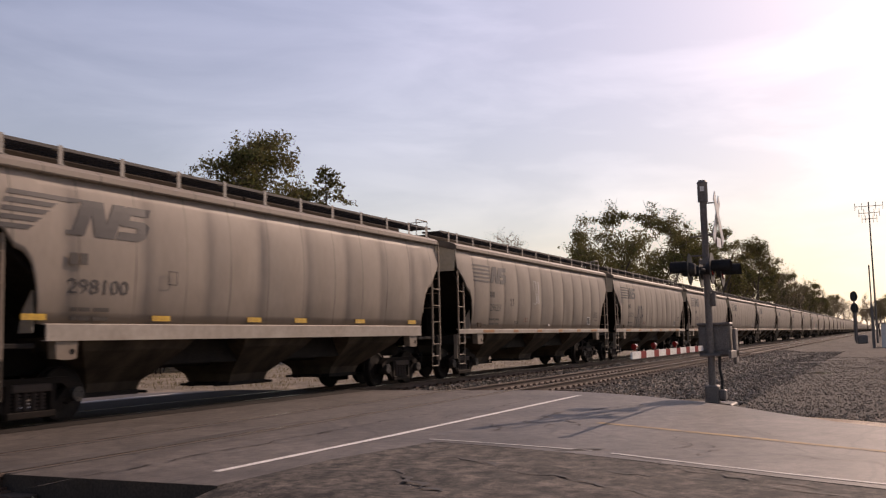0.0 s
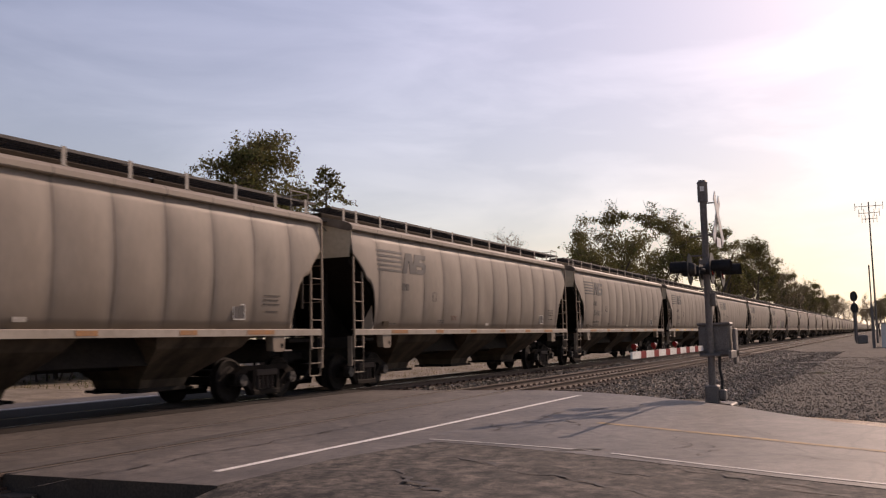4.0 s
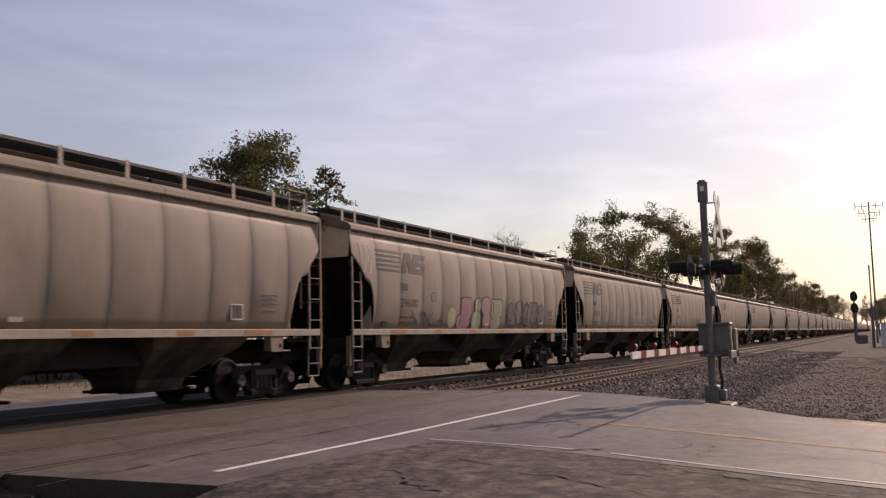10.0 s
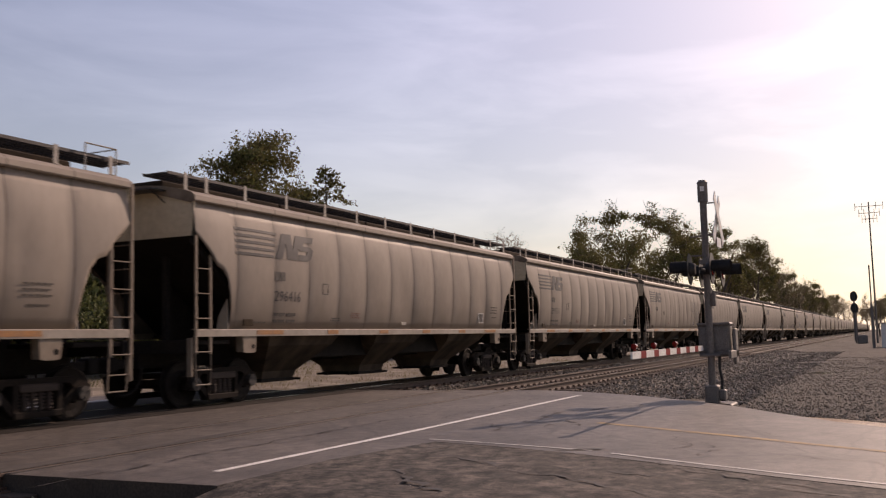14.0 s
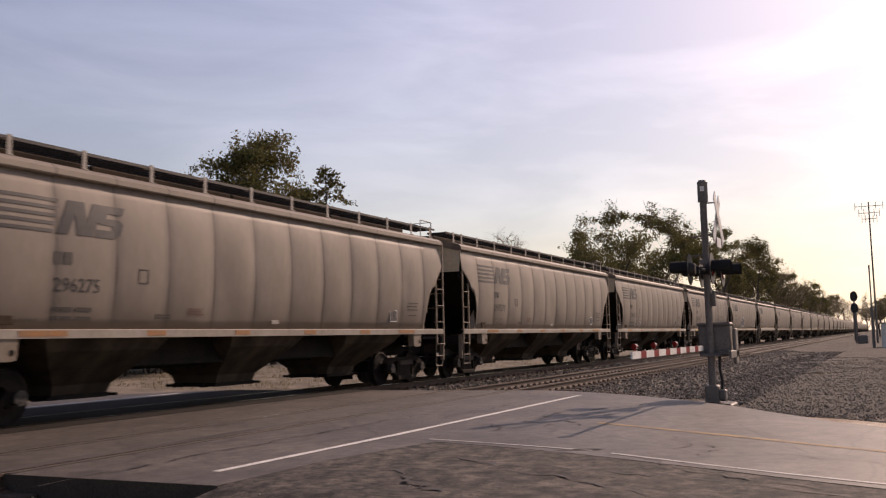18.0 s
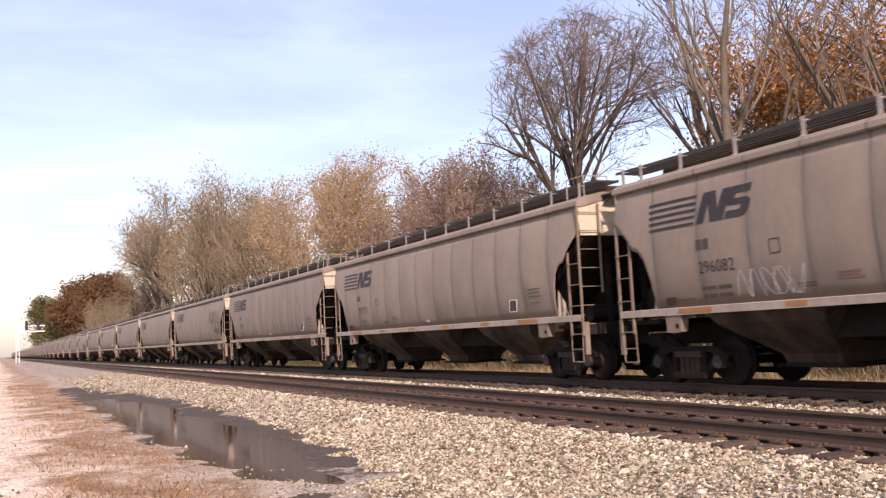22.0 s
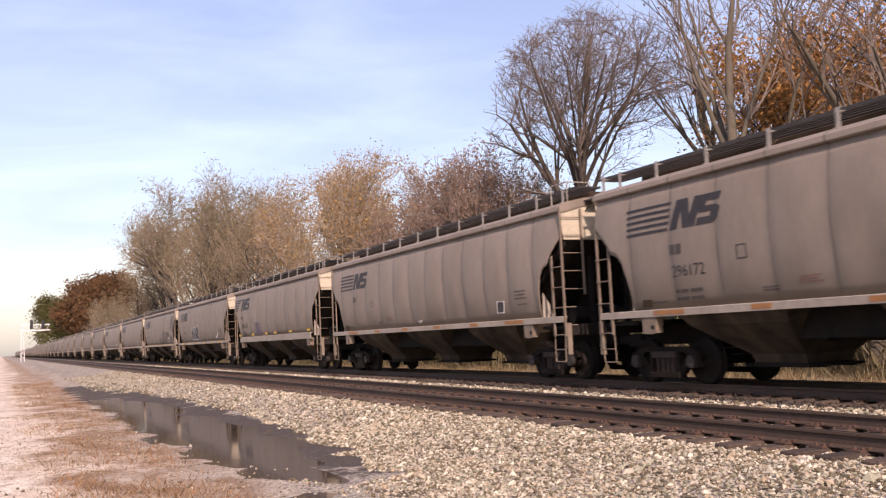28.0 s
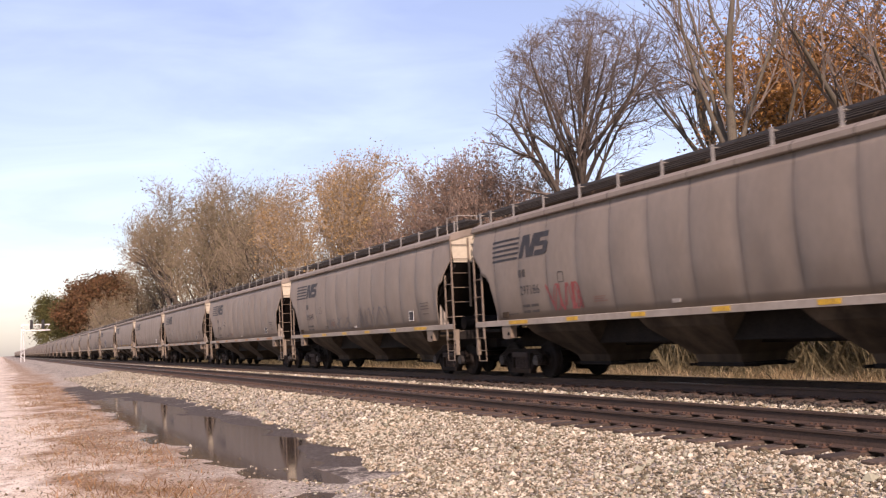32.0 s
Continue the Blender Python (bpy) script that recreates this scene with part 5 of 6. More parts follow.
stones("ballast_stones", 4000, -20, 6.5, 14.6, 16.5, 0.034, bed, 1.3, "hi", mat=M_STONE_FOUL)
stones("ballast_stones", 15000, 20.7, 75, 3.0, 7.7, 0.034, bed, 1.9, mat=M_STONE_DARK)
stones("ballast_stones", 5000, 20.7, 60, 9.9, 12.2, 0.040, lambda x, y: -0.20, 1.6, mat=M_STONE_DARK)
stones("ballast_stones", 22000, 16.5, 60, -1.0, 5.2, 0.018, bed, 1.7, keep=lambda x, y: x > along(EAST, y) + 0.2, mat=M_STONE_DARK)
stones("ballast_stones", 1800, 3.5, 9.8, -0.5, 5.2, 0.008, lambda x, y: road_z(y) - 0.02, 1.0, keep=lambda x, y: x < along(WEST, y) - 0.1, mat=M_STONE_DARK)

# ---- rain puddle in the hollow ----
M_WATER = bpy.data.materials.new("muddy rain water")
M_WATER.use_nodes = True
wb = M_WATER.node_tree.nodes["Principled BSDF"]
wb.inputs["Base Color"].default_value = (0.06, 0.044, 0.034, 1)
wb.inputs["Roughness"].default_value, wb.inputs["IOR"].default_value = 0.06, 1.33
wb.inputs["Specular IOR Level"].default_value = 0.5
wnz, wbp = M_WATER.node_tree.nodes.new("ShaderNodeTexNoise"), M_WATER.node_tree.nodes.new("ShaderNodeBump")
wnz.inputs["Scale"].default_value = 2.5
wbp.inputs["Strength"].default_value, wbp.inputs["Distance"].default_value = 0.02, 0.02
M_WATER.node_tree.links.new(wnz.outputs["Fac"], wbp.inputs["Height"])
M_WATER.node_tree.links.new(wbp.outputs["Normal"], wb.inputs["Normal"])
pv = [(-25 + 18 * math.cos(a), 3.8 + 2.4 * math.sin(a), -0.572) for a in [i * math.pi / 24 for i in range(48)]]
puddle = tagged(from_lists("puddle", pv, [tuple(range(48))], M_WATER), "shallow brown rain puddle that mirrors the train", "puddle", kind="structure")
stones("dirt_pebbles", 9000, -30, -5.5, -3.5, 3.4, 0.014, bed, 1.8, "hi")
# a thin streak of rain water on the far gravel
streak = [(38 + 1.1 * math.cos(a) + 0.35 * math.sin(3 * a), 1.9 + 1.25 * math.sin(a) + 0.2 * math.sin(5 * a), -0.395) for a in [i * math.pi / 16 for i in range(32)]]
tagged(from_lists("puddle", streak, [tuple(range(32))], M_WATER), "thin streak of rain water on the gravel", "puddle", kind="structure")

# tar-filled cracks and dark patches in the road
M_TAR = material("black tar in the cracks", (0.022, 0.018, 0.016), 0.7, second=(0.05, 0.04, 0.034), scale=4, amount=0.7, bump=0.1)


def tar_crack(seed, a, b, width, wobble=0.12, z0=0.0):
    rng = random.Random(seed)
    (xa, ya), (xb, yb) = a, b
    length = math.hypot(xb - xa, yb - ya)
    n = max(4, int(length / 0.12))
    ux, uy = (xb - xa) / length, (yb - ya) / length
    vs, fs, off = [], [], 0.0
    for i in range(n + 1):
        t = i / n
        off = off * 0.8 + rng.gauss(0, wobble * 0.5)
        w = 0.8 * width * rng.uniform(0.0, 1.0) ** 1.5 * min(1, 6 * t + 0.1, 6 * (1 - t) + 0.1) / 2
        x, y = xa + (xb - xa) * t - uy * off, ya + (yb - ya) * t + ux * off
        for s in (-1, 1):
            vs.append((x - uy * w * s, y + ux * w * s, road_z(y) + 0.008 + z0))
    for i in range(n):
        fs.append((2 * i, 2 * i + 1, 2 * i + 3, 2 * i + 2))
    return tagged(from_lists("tar_crack", vs, fs, M_TAR), "black tar-filled crack in the worn pavement", "tar crack", "tar cracks", "structure")


for i, (a, b, w, q) in enumerate((((11.9, 2.45), (10.3, 2.0), 0.06, 0.1), ((11.3, 2.0), (10.1, 1.75), 0.05, 0.1), ((9.9, 3.4), (10.25, 2.9), 0.20, 0.05), ((9.6, 2.5), (8.9, 1.5), 0.05, 0.12), ((9.2, 2.3), (8.2, 0.4), 0.06, 0.12),
                                  ((8.7, 2.9), (8.3, 1.4), 0.05, 0.1), ((8.3, 3.2), (7.6, 1.6), 0.07, 0.12), ((8.4, 1.0), (8.0, 0.3), 0.10, 0.05), ((8.9, 4.3), (8.2, 3.1), 0.07, 0.1), ((14.2, 4.2), (15.6, 2.8), 0.05, 0.1), ((13.6, 4.4), (12.6, 3.9), 0.10, 0.06),
                                  ((10.9, 3.9), (9.4, 4.9), 0.04, 0.1), ((12.6, 6.3), (18.5, 6.4), 0.05, 0.06), ((5.6, 6.95), (14.5, 7.0), 0.07, 0.05), ((13.5, 2.9), (12.4, 1.2), 0.04, 0.1), ((15.2, 3.4), (14.1, 1.6), 0.05, 0.12), ((14.8, 4.6), (16.8, 3.9), 0.09, 0.12), ((13.2, 5.0), (15.0, 4.7), 0.16, 0.14), ((12.2, 4.3), (13.3, 4.9), 0.12, 0.12),
                                  ((11.6, 4.6), (12.5, 5.2), 0.10, 0.12), ((10.6, 1.1), (9.6, -0.6), 0.05, 0.12), ((7.9, 4.6), (7.2, 3.2), 0.12, 0.14), ((7.3, 2.6), (6.8, 1.2), 0.10, 0.14), ((8.9, 3.8), (8.5, 2.6), 0.16, 0.1), ((7.7, 1.5), (7.2, 0.2), 0.14, 0.14), ((12.9, 0.9), (11.7, -0.9), 0.06, 0.1))):
    tar_crack(300 + i, a, b, w, q)

# stones sprayed with yellow marking paint
M_SPRAYED = gravel_material("yellow sprayed ballast", (0.42, 0.27, 0.03), (0.75, 0.52, 0.06))
stones("sprayed_stones", 520, -5.75, -5.2, 6.6, 7.5, 0.021, lambda x, y: ground_z(x, y) + 0.014, keep=lambda x, y: abs((x + 5.46) + 0.49 * (y - 7.03)) < 0.055 + 0.05 * noise.noise((x * 4, y * 4, 0)), mat=M_SPRAYED)


# ---- crossing signal ----
M_GALV = material("dull galvanised steel", (0.175, 0.155, 0.14), 0.6, metal=0.15, second=(0.115, 0.10, 0.09), scale=4, amount=0.6, bump=0.03)
M_DARKMETAL = material("matt black signal paint", (0.022, 0.021, 0.021), 0.6, amount=0.4, bump=0.02)
M_RED = material("worn red reflective sheet", (0.25, 0.012, 0.014), 0.6, second=(0.15, 0.015, 0.015), scale=4, amount=0.5, bump=0.0, spec=0.1)
M_LENS = material("dark red lamp lens", (0.22, 0.012, 0.012), 0.15, amount=0.3, bump=0.0)
M_CABINET = material("white cabinet paint", (0.70, 0.69, 0.66), 0.5, second=(0.50, 0.48, 0.45), scale=2, amount=0.4, bump=0.02)
M_WOODPOLE = material("grey-brown pole timber", (0.24, 0.165, 0.105), 0.9, second=(0.13, 0.09, 0.06), scale=2, amount=0.7, grain=30, grain_amount=0.3, bump=0.25, stretch=(6, 6, 0.5))
M_CABLE = material("black cable", (0.02, 0.02, 0.02), 0.6, amount=0.2, bump=0.0)


def crossing_signal(x, y):
    s = thing("crossing_signal", "grey railway crossing signal mast with crossbuck, flashers and lowered gate", "crossing signal", at=(x, y, 0))
    bm = bmesh.new()
    add_tube(bm, (0, 0, -0.15), (0, 0, 4.18), 0.068, n=16)
    part("mast", bm, M_GALV, s, smooth=False)
    bm = bmesh.new()
    add_tube(bm, (0, 0, 3.78), (0, 0, 4.16), 0.10, 0.10, n=16)
    add_tube(bm, (0, 0, 4.16), (0, 0, 4.21), 0.11, 0.07, n=16)
    part("bell", bm, M_GALV, s, "grey warning bell housing")
    part("bell_label", box(-0.108, -0.098, -0.05, 0.03, 3.98, 4.08), M_WHITE, s, "small white tag")
    # crossbuck boards, facing along the road
    for sgn in (-1, 1):
        bm = bmesh.new()
        add_box(bm, -0.61, 0.61, -0.008, 0.008, -0.115, 0.115, 0.004)
        b = part("crossbuck_board", bm, M_WHITE, s, "white reflective crossbuck board")
        b.matrix_basis = pose(0.0, -0.26 - 0.02 * sgn, 3.42, 0, 45 * sgn, 0)
    bm = bmesh.new()
    add_tube(bm, (0, 0, 3.75), (0, -0.26, 3.75), 0.015, n=6)
    add_tube(bm, (0, 0, 3.12), (0, -0.26, 3.12), 0.02, n=6)
    part("crossbuck_bracket", bm, M_GALV, s)
    part("track_sign", box(-0.24, 0.24, -0.27, -0.258, 2.86, 3.05, 0.003), M_WHITE, s, "small white sign plate under the crossbuck")
    bm = bmesh.new()
    for z in (3.1, 2.72):
        add_tube(bm, (0, 0, z), (0, 0.28, z), 0.016, n=6)
    add_box(bm, -0.1, 0.1, -0.11, 0.11, 2.55, 2.63)
    part("bracket", bm, M_GALV, s)
    # flasher pairs on a cross arm
    bm = bmesh.new()
    add_tube(bm, (-0.75, 0, 2.42), (0.75, 0, 2.42), 0.03, n=8)
    add_box(bm, -0.12, 0.12, -0.12, 0.12, 2.34, 2.50, 0.02)
    part("cross_arm", bm, M_DARKMETAL, s)
    for lx in (-0.62, 0.62):
        for way in (-1, 1):
            bm = bmesh.new()
            add_tube(bm, (lx, way * 0.10, 2.42), (lx, way * 0.22, 2.42), 0.10, 0.155, n=18)
            f = part("flasher", bm, M_DARKMETAL, s, "black flashing light with a round backing plate")
            bm = bmesh.new()
            add_tube(bm, (lx, way * 0.20, 2.42), (lx, way * 0.212, 2.42), 0.30, n=26)
            part("backing_plate", bm, M_DARKMETAL, f)
            bm = bmesh.new()
            n = 14
            ring = []
            for yy in (0.215, 0.56):
                ring.append([bm.verts.new((lx + 0.16 * math.cos(a), way * yy, 2.42 + 0.16 * math.sin(a))) for a in [math.radians(-20 + 220 * i / (n - 1)) for i in range(n)]])
            for i in range(n - 1):
                bm.faces.new((ring[0][i], ring[0][i + 1], ring[1][i + 1], ring[1][i]))
            bmesh.ops.solidify(bm, geom=bm.faces[:], thickness=0.006)
            part("hood", bm, M_DARKMETAL, f)
            bm = bmesh.new()
            add_tube(bm, (lx, way * 0.22, 2.42), (lx, way * 0.235, 2.42), 0.15, 0.13, n=20)
            part("lens", bm, M_LENS, f)
    part("junction_box", box(-0.07, 0.07, -0.15, -0.07, 1.72, 1.98, 0.012), M_GALV, s)
    # gate mechanism
    bm = bmesh.new()
    add_box(bm, 0.08, 0.44, -0.36, 0.24, 0.74, 1.36, 0.04)
    add_box(bm, 0.06, 0.46, -0.38, 0.26, 1.34, 1.40, 0.02)
    g = part("gate_machine", bm, M_GALV, s, "grey gate machine housing")
    part("machine_cover", box(0.066, 0.081, -0.30, -0.02, 0.86, 1.30, 0.006), M_GALV, g)
    part("machine_cover", box(0.066, 0.081, 0.03, 0.20, 0.86, 1.30, 0.006), M_GALV, g)
    bm = bmesh.new()
    add_box(bm, -0.55, 0.40, -0.47, -0.41, 0.72, 0.86, 0.01)
    add_box(bm, 0.10, 0.40, -0.47, -0.41, 0.60, 1.28, 0.015)
    part("counterweight_arm", bm, M_GALV, s, "grey counterweight arm")
    part("counterweight_arm", box(-0.55, 0.40, 0.26, 0.32, 0.82, 0.94, 0.01), M_GALV, s, "grey counterweight arm")
    # the lowered arm
    arm = thing("gate_arm", "", "")
    arm.parent = s
    edge = -0.50
    for i in range(13):
        width = 0.33 if i % 2 else 0.495
        bm = box(edge - width, edge, 0.055, 0.085, 0.868, 0.968, 0.0)
        edge -= width
        part("arm_band", bm, M_RED if i % 2 else M_WHITE, arm)
    for d in (5.75, 4.55, 3.0):
        bm = bmesh.new()
        add_tube(bm, (-d - 0.05, 0.07, 1.04), (-d + 0.05, 0.07, 1.04), 0.038, n=12)
        add_tube(bm, (-d, 0.07, 0.98), (-d, 0.07, 1.02), 0.02, n=6)
        part("arm_lamp", bm, M_LENS, arm, "small red gate lamp")
    # conduit and cast base
    bm = bmesh.new()
    add_pipe(bm, [(0.02, -0.16, 0.76), (0.02, -0.15, 0.5), (0.02, -0.19, 0.3), (0.02, -0.17, 0.10)], 0.028, 8)
    part("conduit", bm, M_DARKMETAL, s)
    bm = bmesh.new()
    add_box(bm, -0.15, 0.15, -0.13, 0.13, -0.16, 0.20, 0.03)
    add_box(bm, -0.10, 0.10, -0.26, -0.12, -0.10, 0.12, 0.03)
    add_box(bm, -0.10, 0.12, -0.20, 0.20, 0.745, 0.80, 0.01)
    part("base", bm, M_GALV, s, "cast grey junction base")
    bm = bmesh.new()
    add_box(bm, -0.40, 0.40, -0.40, 0.40, -0.55, -0.14, 0.03)
    part("foundation", bm, M_ROAD, s)
    return s


crossing_signal(18.75, 3.14)


def block_signal(x, y):
    s = thing("block_signal", "dark railway block signal on a mast beside the track", "railway signal", at=(x, y, -0.45))
    bm = bmesh.new()
    add_tube(bm, (0, 0, 0), (0, 0, 5.2), 0.09, n=10)
    part("mast", bm, M_GALV, s)
    for z in (5.45, 4.1):
        bm = bmesh.new()
        add_prism(bm, [(0.42 * math.cos(a), z + 0.62 * math.sin(a)) for a in [i * math.pi / 10 for i in range(20)]], -0.03, 0.03, axis="x")
        h = part("signal_head", bm, M_DARKMETAL, s, "black oval signal head")
        bm = bmesh.new()
        add_box(bm, -0.35, -0.03, -0.16, 0.16, z - 0.45, z + 0.45, 0.05)
        part("lamp_hood", bm, M_DARKMETAL, h)
    part("ladder", box(0.12, 0.18, -0.2, 0.2, 0.3, 4.0), M_GALV, s)
    bm = bmesh.new()
    add_box(bm, -0.45, 0.45, -0.55, 0.55, 0.0, 1.0, 0.12)
    b = part("relay_case", bm, M_GALV, s, "grey relay case at its foot")
    b.location = (-1.2, -0.7, 0)
    return s


block_signal(118, 3.35)

# lattice-topped radio mast, post and white shed beyond the access road
mast = thing("antenna_mast", "thin grey radio mast with cross antennas", "antenna", at=(120, 1.15, -0.5))
bm = bmesh.new()
add_tube(bm, (0, 0, 0), (0, 0, 16.6), 0.12, 0.07, n=8)
part("pole", bm, M_GALV, mast)
for z, w in ((16.1, 1.5), (15.3, 1.1), (14.6, 0.8)):
    bm = bmesh.new()
    add_tube(bm, (0, -w, z), (0, w, z), 0.035, n=6)
    for yy in (-w, -w / 2, w / 2, w):
        add_tube(bm, (0, yy, z - 0.45), (0, yy, z + 0.45), 0.03, n=5)
    part("antenna", bm, M_GALV, mast)
post = thing("steel_post", "dark square steel post", "post", at=(88, 1.15, -0.5))
part("shaft", box(-0.12, 0.12, -0.12, 0.12, 0, 3.6, 0.02), M_GALV, post)
bm = bmesh.new()
add_tube(bm, (0, 0, 3.6), (0, 0, 7.2), 0.06, n=8)
part("pipe", bm, M_GALV, post)
shed = thing("equipment_shed", "small white metal equipment shed with a flat roof", "shed", at=(90, -0.6, -0.55))
part("wall", box(-1.2, 1.2, -1.2, 1.15, 0, 2.2, 0.02), M_CABINET, shed)
part("roof", box(-1.3, 1.3, -1.3, 1.25, 2.2, 2.3, 0.02), M_GALV, shed)
part("door", box(-1.225, -1.2, -0.4, 0.5, 0.1, 2.0, 0.005), M_GALV, shed)

# cantilever signal bridge far down the line
cb = thing("signal_bridge", "white cantilever signal bridge over the tracks", "railway signal", at=(-252, 4.6, -0.5))
for dx in (-0.5, 0.5):
    for dy in (-0.4, 0.4):
        bm = bmesh.new()
        add_tube(bm, (dx, dy, 0), (dx * 0.6, dy * 0.6, 9.3), 0.09, n=6)
        part("leg", bm, M_CABINET, cb)
bm = bmesh.new()
for i in range(8):
    z = 0.6 + i * 1.1
    add_tube(bm, (-0.5, 0.4 * (-1) ** i, z), (0.5, -0.4 * (-1) ** i, z + 1.0), 0.06, n=5)
    add_tube(bm, (0.5, 0.4 * (-1) ** i, z), (0.5, -0.4 * (-1) ** i, z + 1.0), 0.06, n=5)
part("lattice", bm, M_CABINET, cb)
for z in (7.6, 9.0):
    part("beam", box(0.3, 0.5, -0.3, 6.2, z - 0.12, z + 0.12), M_CABINET, cb)
bm = bmesh.new()
for i in range(7):
    add_tube(bm, (0.4, 0.1 + i * 0.85, 7.6), (0.4, 0.95 + i * 0.85, 9.0), 0.05, n=5)
part("lattice", bm, M_CABINET, cb)
for yy in (2.0, 4.6):
    bm = bmesh.new()
    add_box(bm, 0.5, 0.8, yy - 0.35, yy + 0.35, 7.9, 10.2, 0.08)
    part("signal_head", bm, M_DARKMETAL, cb)

# ---- utility pole with street lamp, cables ----
up = thing("utility_pole", "weathered timber utility pole with a street lamp arm", "utility pole", at=(5.45, 18.0, -0.4))
bm = bmesh.new()
add_tube(bm, (0, 0, 0), (0.1, 0.0, 12.0), 0.19, 0.13, n=12)
part("shaft", bm, M_WOODPOLE, up)
bm = bmesh.new()
add_pipe(bm, [(0.05, 0, 7.0), (0.9, -0.05, 7.85), (1.9, -0.1, 8.15)], 0.03, 6)
part("lamp_arm", bm, M_GALV, up)
bm = bmesh.new()
bmesh.ops.create_uvsphere(bm, u_segments=14, v_segments=8, radius=0.5, matrix=Matrix.Translation((2.2, -0.12, 8.13)) @ Matrix.Diagonal((0.75, 0.3, 0.22, 1)))
part("lamp_head", bm, M_CABINET, up, "pale cobra-head street lamp", True)
part("crossarm", box(-1.2, 1.2, -0.06, 0.06, 11.0, 11.12), M_WOODPOLE, up)
bm = bmesh.new()
add_tube(bm, (0.2, -0.2, 8.3), (0.2, -0.2, 9.2), 0.22, n=12)
part("transformer", bm, M_GALV, up)


def cable(a, b, sag, r=0.012):
    cbm = bmesh.new()
    a, b = Vector(a), Vector(b)
    pts = [a.lerp(b, t / 14) - Vector((0, 0, sag * 4 * (t / 14) * (1 - t / 14))) for t in range(15)]
    rings = []
    for i, q in enumerate(pts):
        d = (pts[min(14, i + 1)] - pts[max(0, i - 1)]).normalized()
        u = d.orthogonal().normalized()
        w = d.cross(u)
        rings.append([cbm.verts.new(q + (u * math.cos(j * 1.2566) + w * math.sin(j * 1.2566)) * r) for j in range(5)])
    for m_, n_ in zip(rings, rings[1:]):
        for j in range(5):
            cbm.faces.new((m_[j], m_[(j + 1) % 5], n_[(j + 1) % 5], n_[j]))
    return tagged(link_mesh("cable", cbm, M_CABLE), "black overhead cable sagging from the pole", "cable", "overhead cables")


cable((5.5, 18, 6.6), (15.5, -9, 8.6), 0.5, 0.022)
cable((5.5, 18, 7.1), (15.5, -9, 9.2), 0.5, 0.016)
cable((6.3, 18, 10.7), (16.3, -9, 11.2), 0.6)
cable((4.6, 18, 10.7), (14.6, -9, 11.2), 0.6)
cable((5.5, 18, 6.2), (-30, 23, 6.5), 0.8, 0.018)
small = thing("timber_post", "greenish weathered timber post", "post", at=(-2.05, 17.2, -0.4))
bm = bmesh.new()
add_tube(bm, (0, 0, 0), (0.04, 0, 6.2), 0.13, 0.11, n=10)
part("shaft", bm, M_WOODPOLE, small)


def parked_van(x, y, turn):
    """A white panel van seen past the train."""
    v = thing("parked_van", "white parked panel van with dark windows beyond the tracks", "van", at=(x, y, ground_z(x, y)))
    v.rotation_euler = (0, 0, radians(turn))
    bm = bmesh.new()
    add_prism(bm, [(-2.5, 0.35), (2.5, 0.35), (2.55, 0.95), (2.0, 1.15), (1.45, 1.95), (1.2, 2.05), (-2.4, 2.05), (-2.5, 1.9)], -0.95, 0.95)
    bmesh.ops.bevel(bm, geom=bm.edges[:], offset=0.05, segments=2, affect="EDGES")
    part("body", bm, M_CABINET, v)
    glass = M_DARKMETAL
    for s in (-1, 1):
        bm = bmesh.new()
        add_prism(bm, [(0.55, 1.2), (1.75, 1.2), (1.38, 1.85), (0.55, 1.85)], s * 0.955, s * 0.965)
        part("side_window", bm, glass, v)
        for wx in (-1.55, 1.6):
            bm = bmesh.new()
            add_tube(bm, (wx, s * 0.75, 0.33), (wx, s * 0.97, 0.33), 0.33, n=18)
            w = part("wheel", bm, M_DARKMETAL, v)
            bm = bmesh.new()
            add_tube(bm, (wx, s * 0.95, 0.33), (wx, s * 0.985, 0.33), 0.18, n=14)
            part("rim", bm, M_GALV, w)
        part("headlight", box(2.46, 2.56, s * 0.70 - 0.15, s * 0.70 + 0.15, 0.75, 0.92, 0.02), M_WHITE, v)
        part("tail_light", box(-2.53, -2.47, s * 0.85 - 0.06, s * 0.85 + 0.06, 1.0, 1.4, 0.01), M_RED, v)
    bm = bmesh.new()
    add_prism(bm, [(2.02, 1.17), (2.05, 1.17), (1.50, 1.95), (1.47, 1.95)], -0.8, 0.8)
    part("windscreen", bm, glass, v)
    part("bumper", box(2.45, 2.62, -0.9, 0.9, 0.35, 0.6, 0.03), M_DARKMETAL, v)
    return v


parked_van(12.3, 33.5, 10)
parked_van(37.0, 40.0, 75)


# ---- trees ----
M_BARK = material("grey-brown bark", (0.095, 0.075, 0.06), 0.95, second=(0.055, 0.044, 0.036), scale=3, amount=0.7, grain=25, grain_amount=0.3, bump=0.3, stretch=(3, 3, 0.6))
M_BARK_MOSS = material("mossy grey-brown bark", (0.125, 0.105, 0.075), 0.95, second=(0.07, 0.056, 0.042), scale=2, amount=0.7, grain=25, grain_amount=0.3, bump=0.3, stretch=(3, 3, 0.6))
M_BARK_PALE = material("pale sycamore bark", (0.40, 0.36, 0.30), 0.9, second=(0.2, 0.16, 0.12), scale=2.5, amount=0.8, grain=25, bump=0.2)
M_TWIG = material("fine grey twigs", (0.22, 0.165, 0.13), 0.95, second=(0.14, 0.105, 0.085), scale=1, amount=0.6, bump=0.0)
M_TWIG_WARM = material("warm brown twigs", (0.255, 0.195, 0.13), 0.95, second=(0.16, 0.122, 0.082), scale=0.4, amount=0.7, bump=0.0)
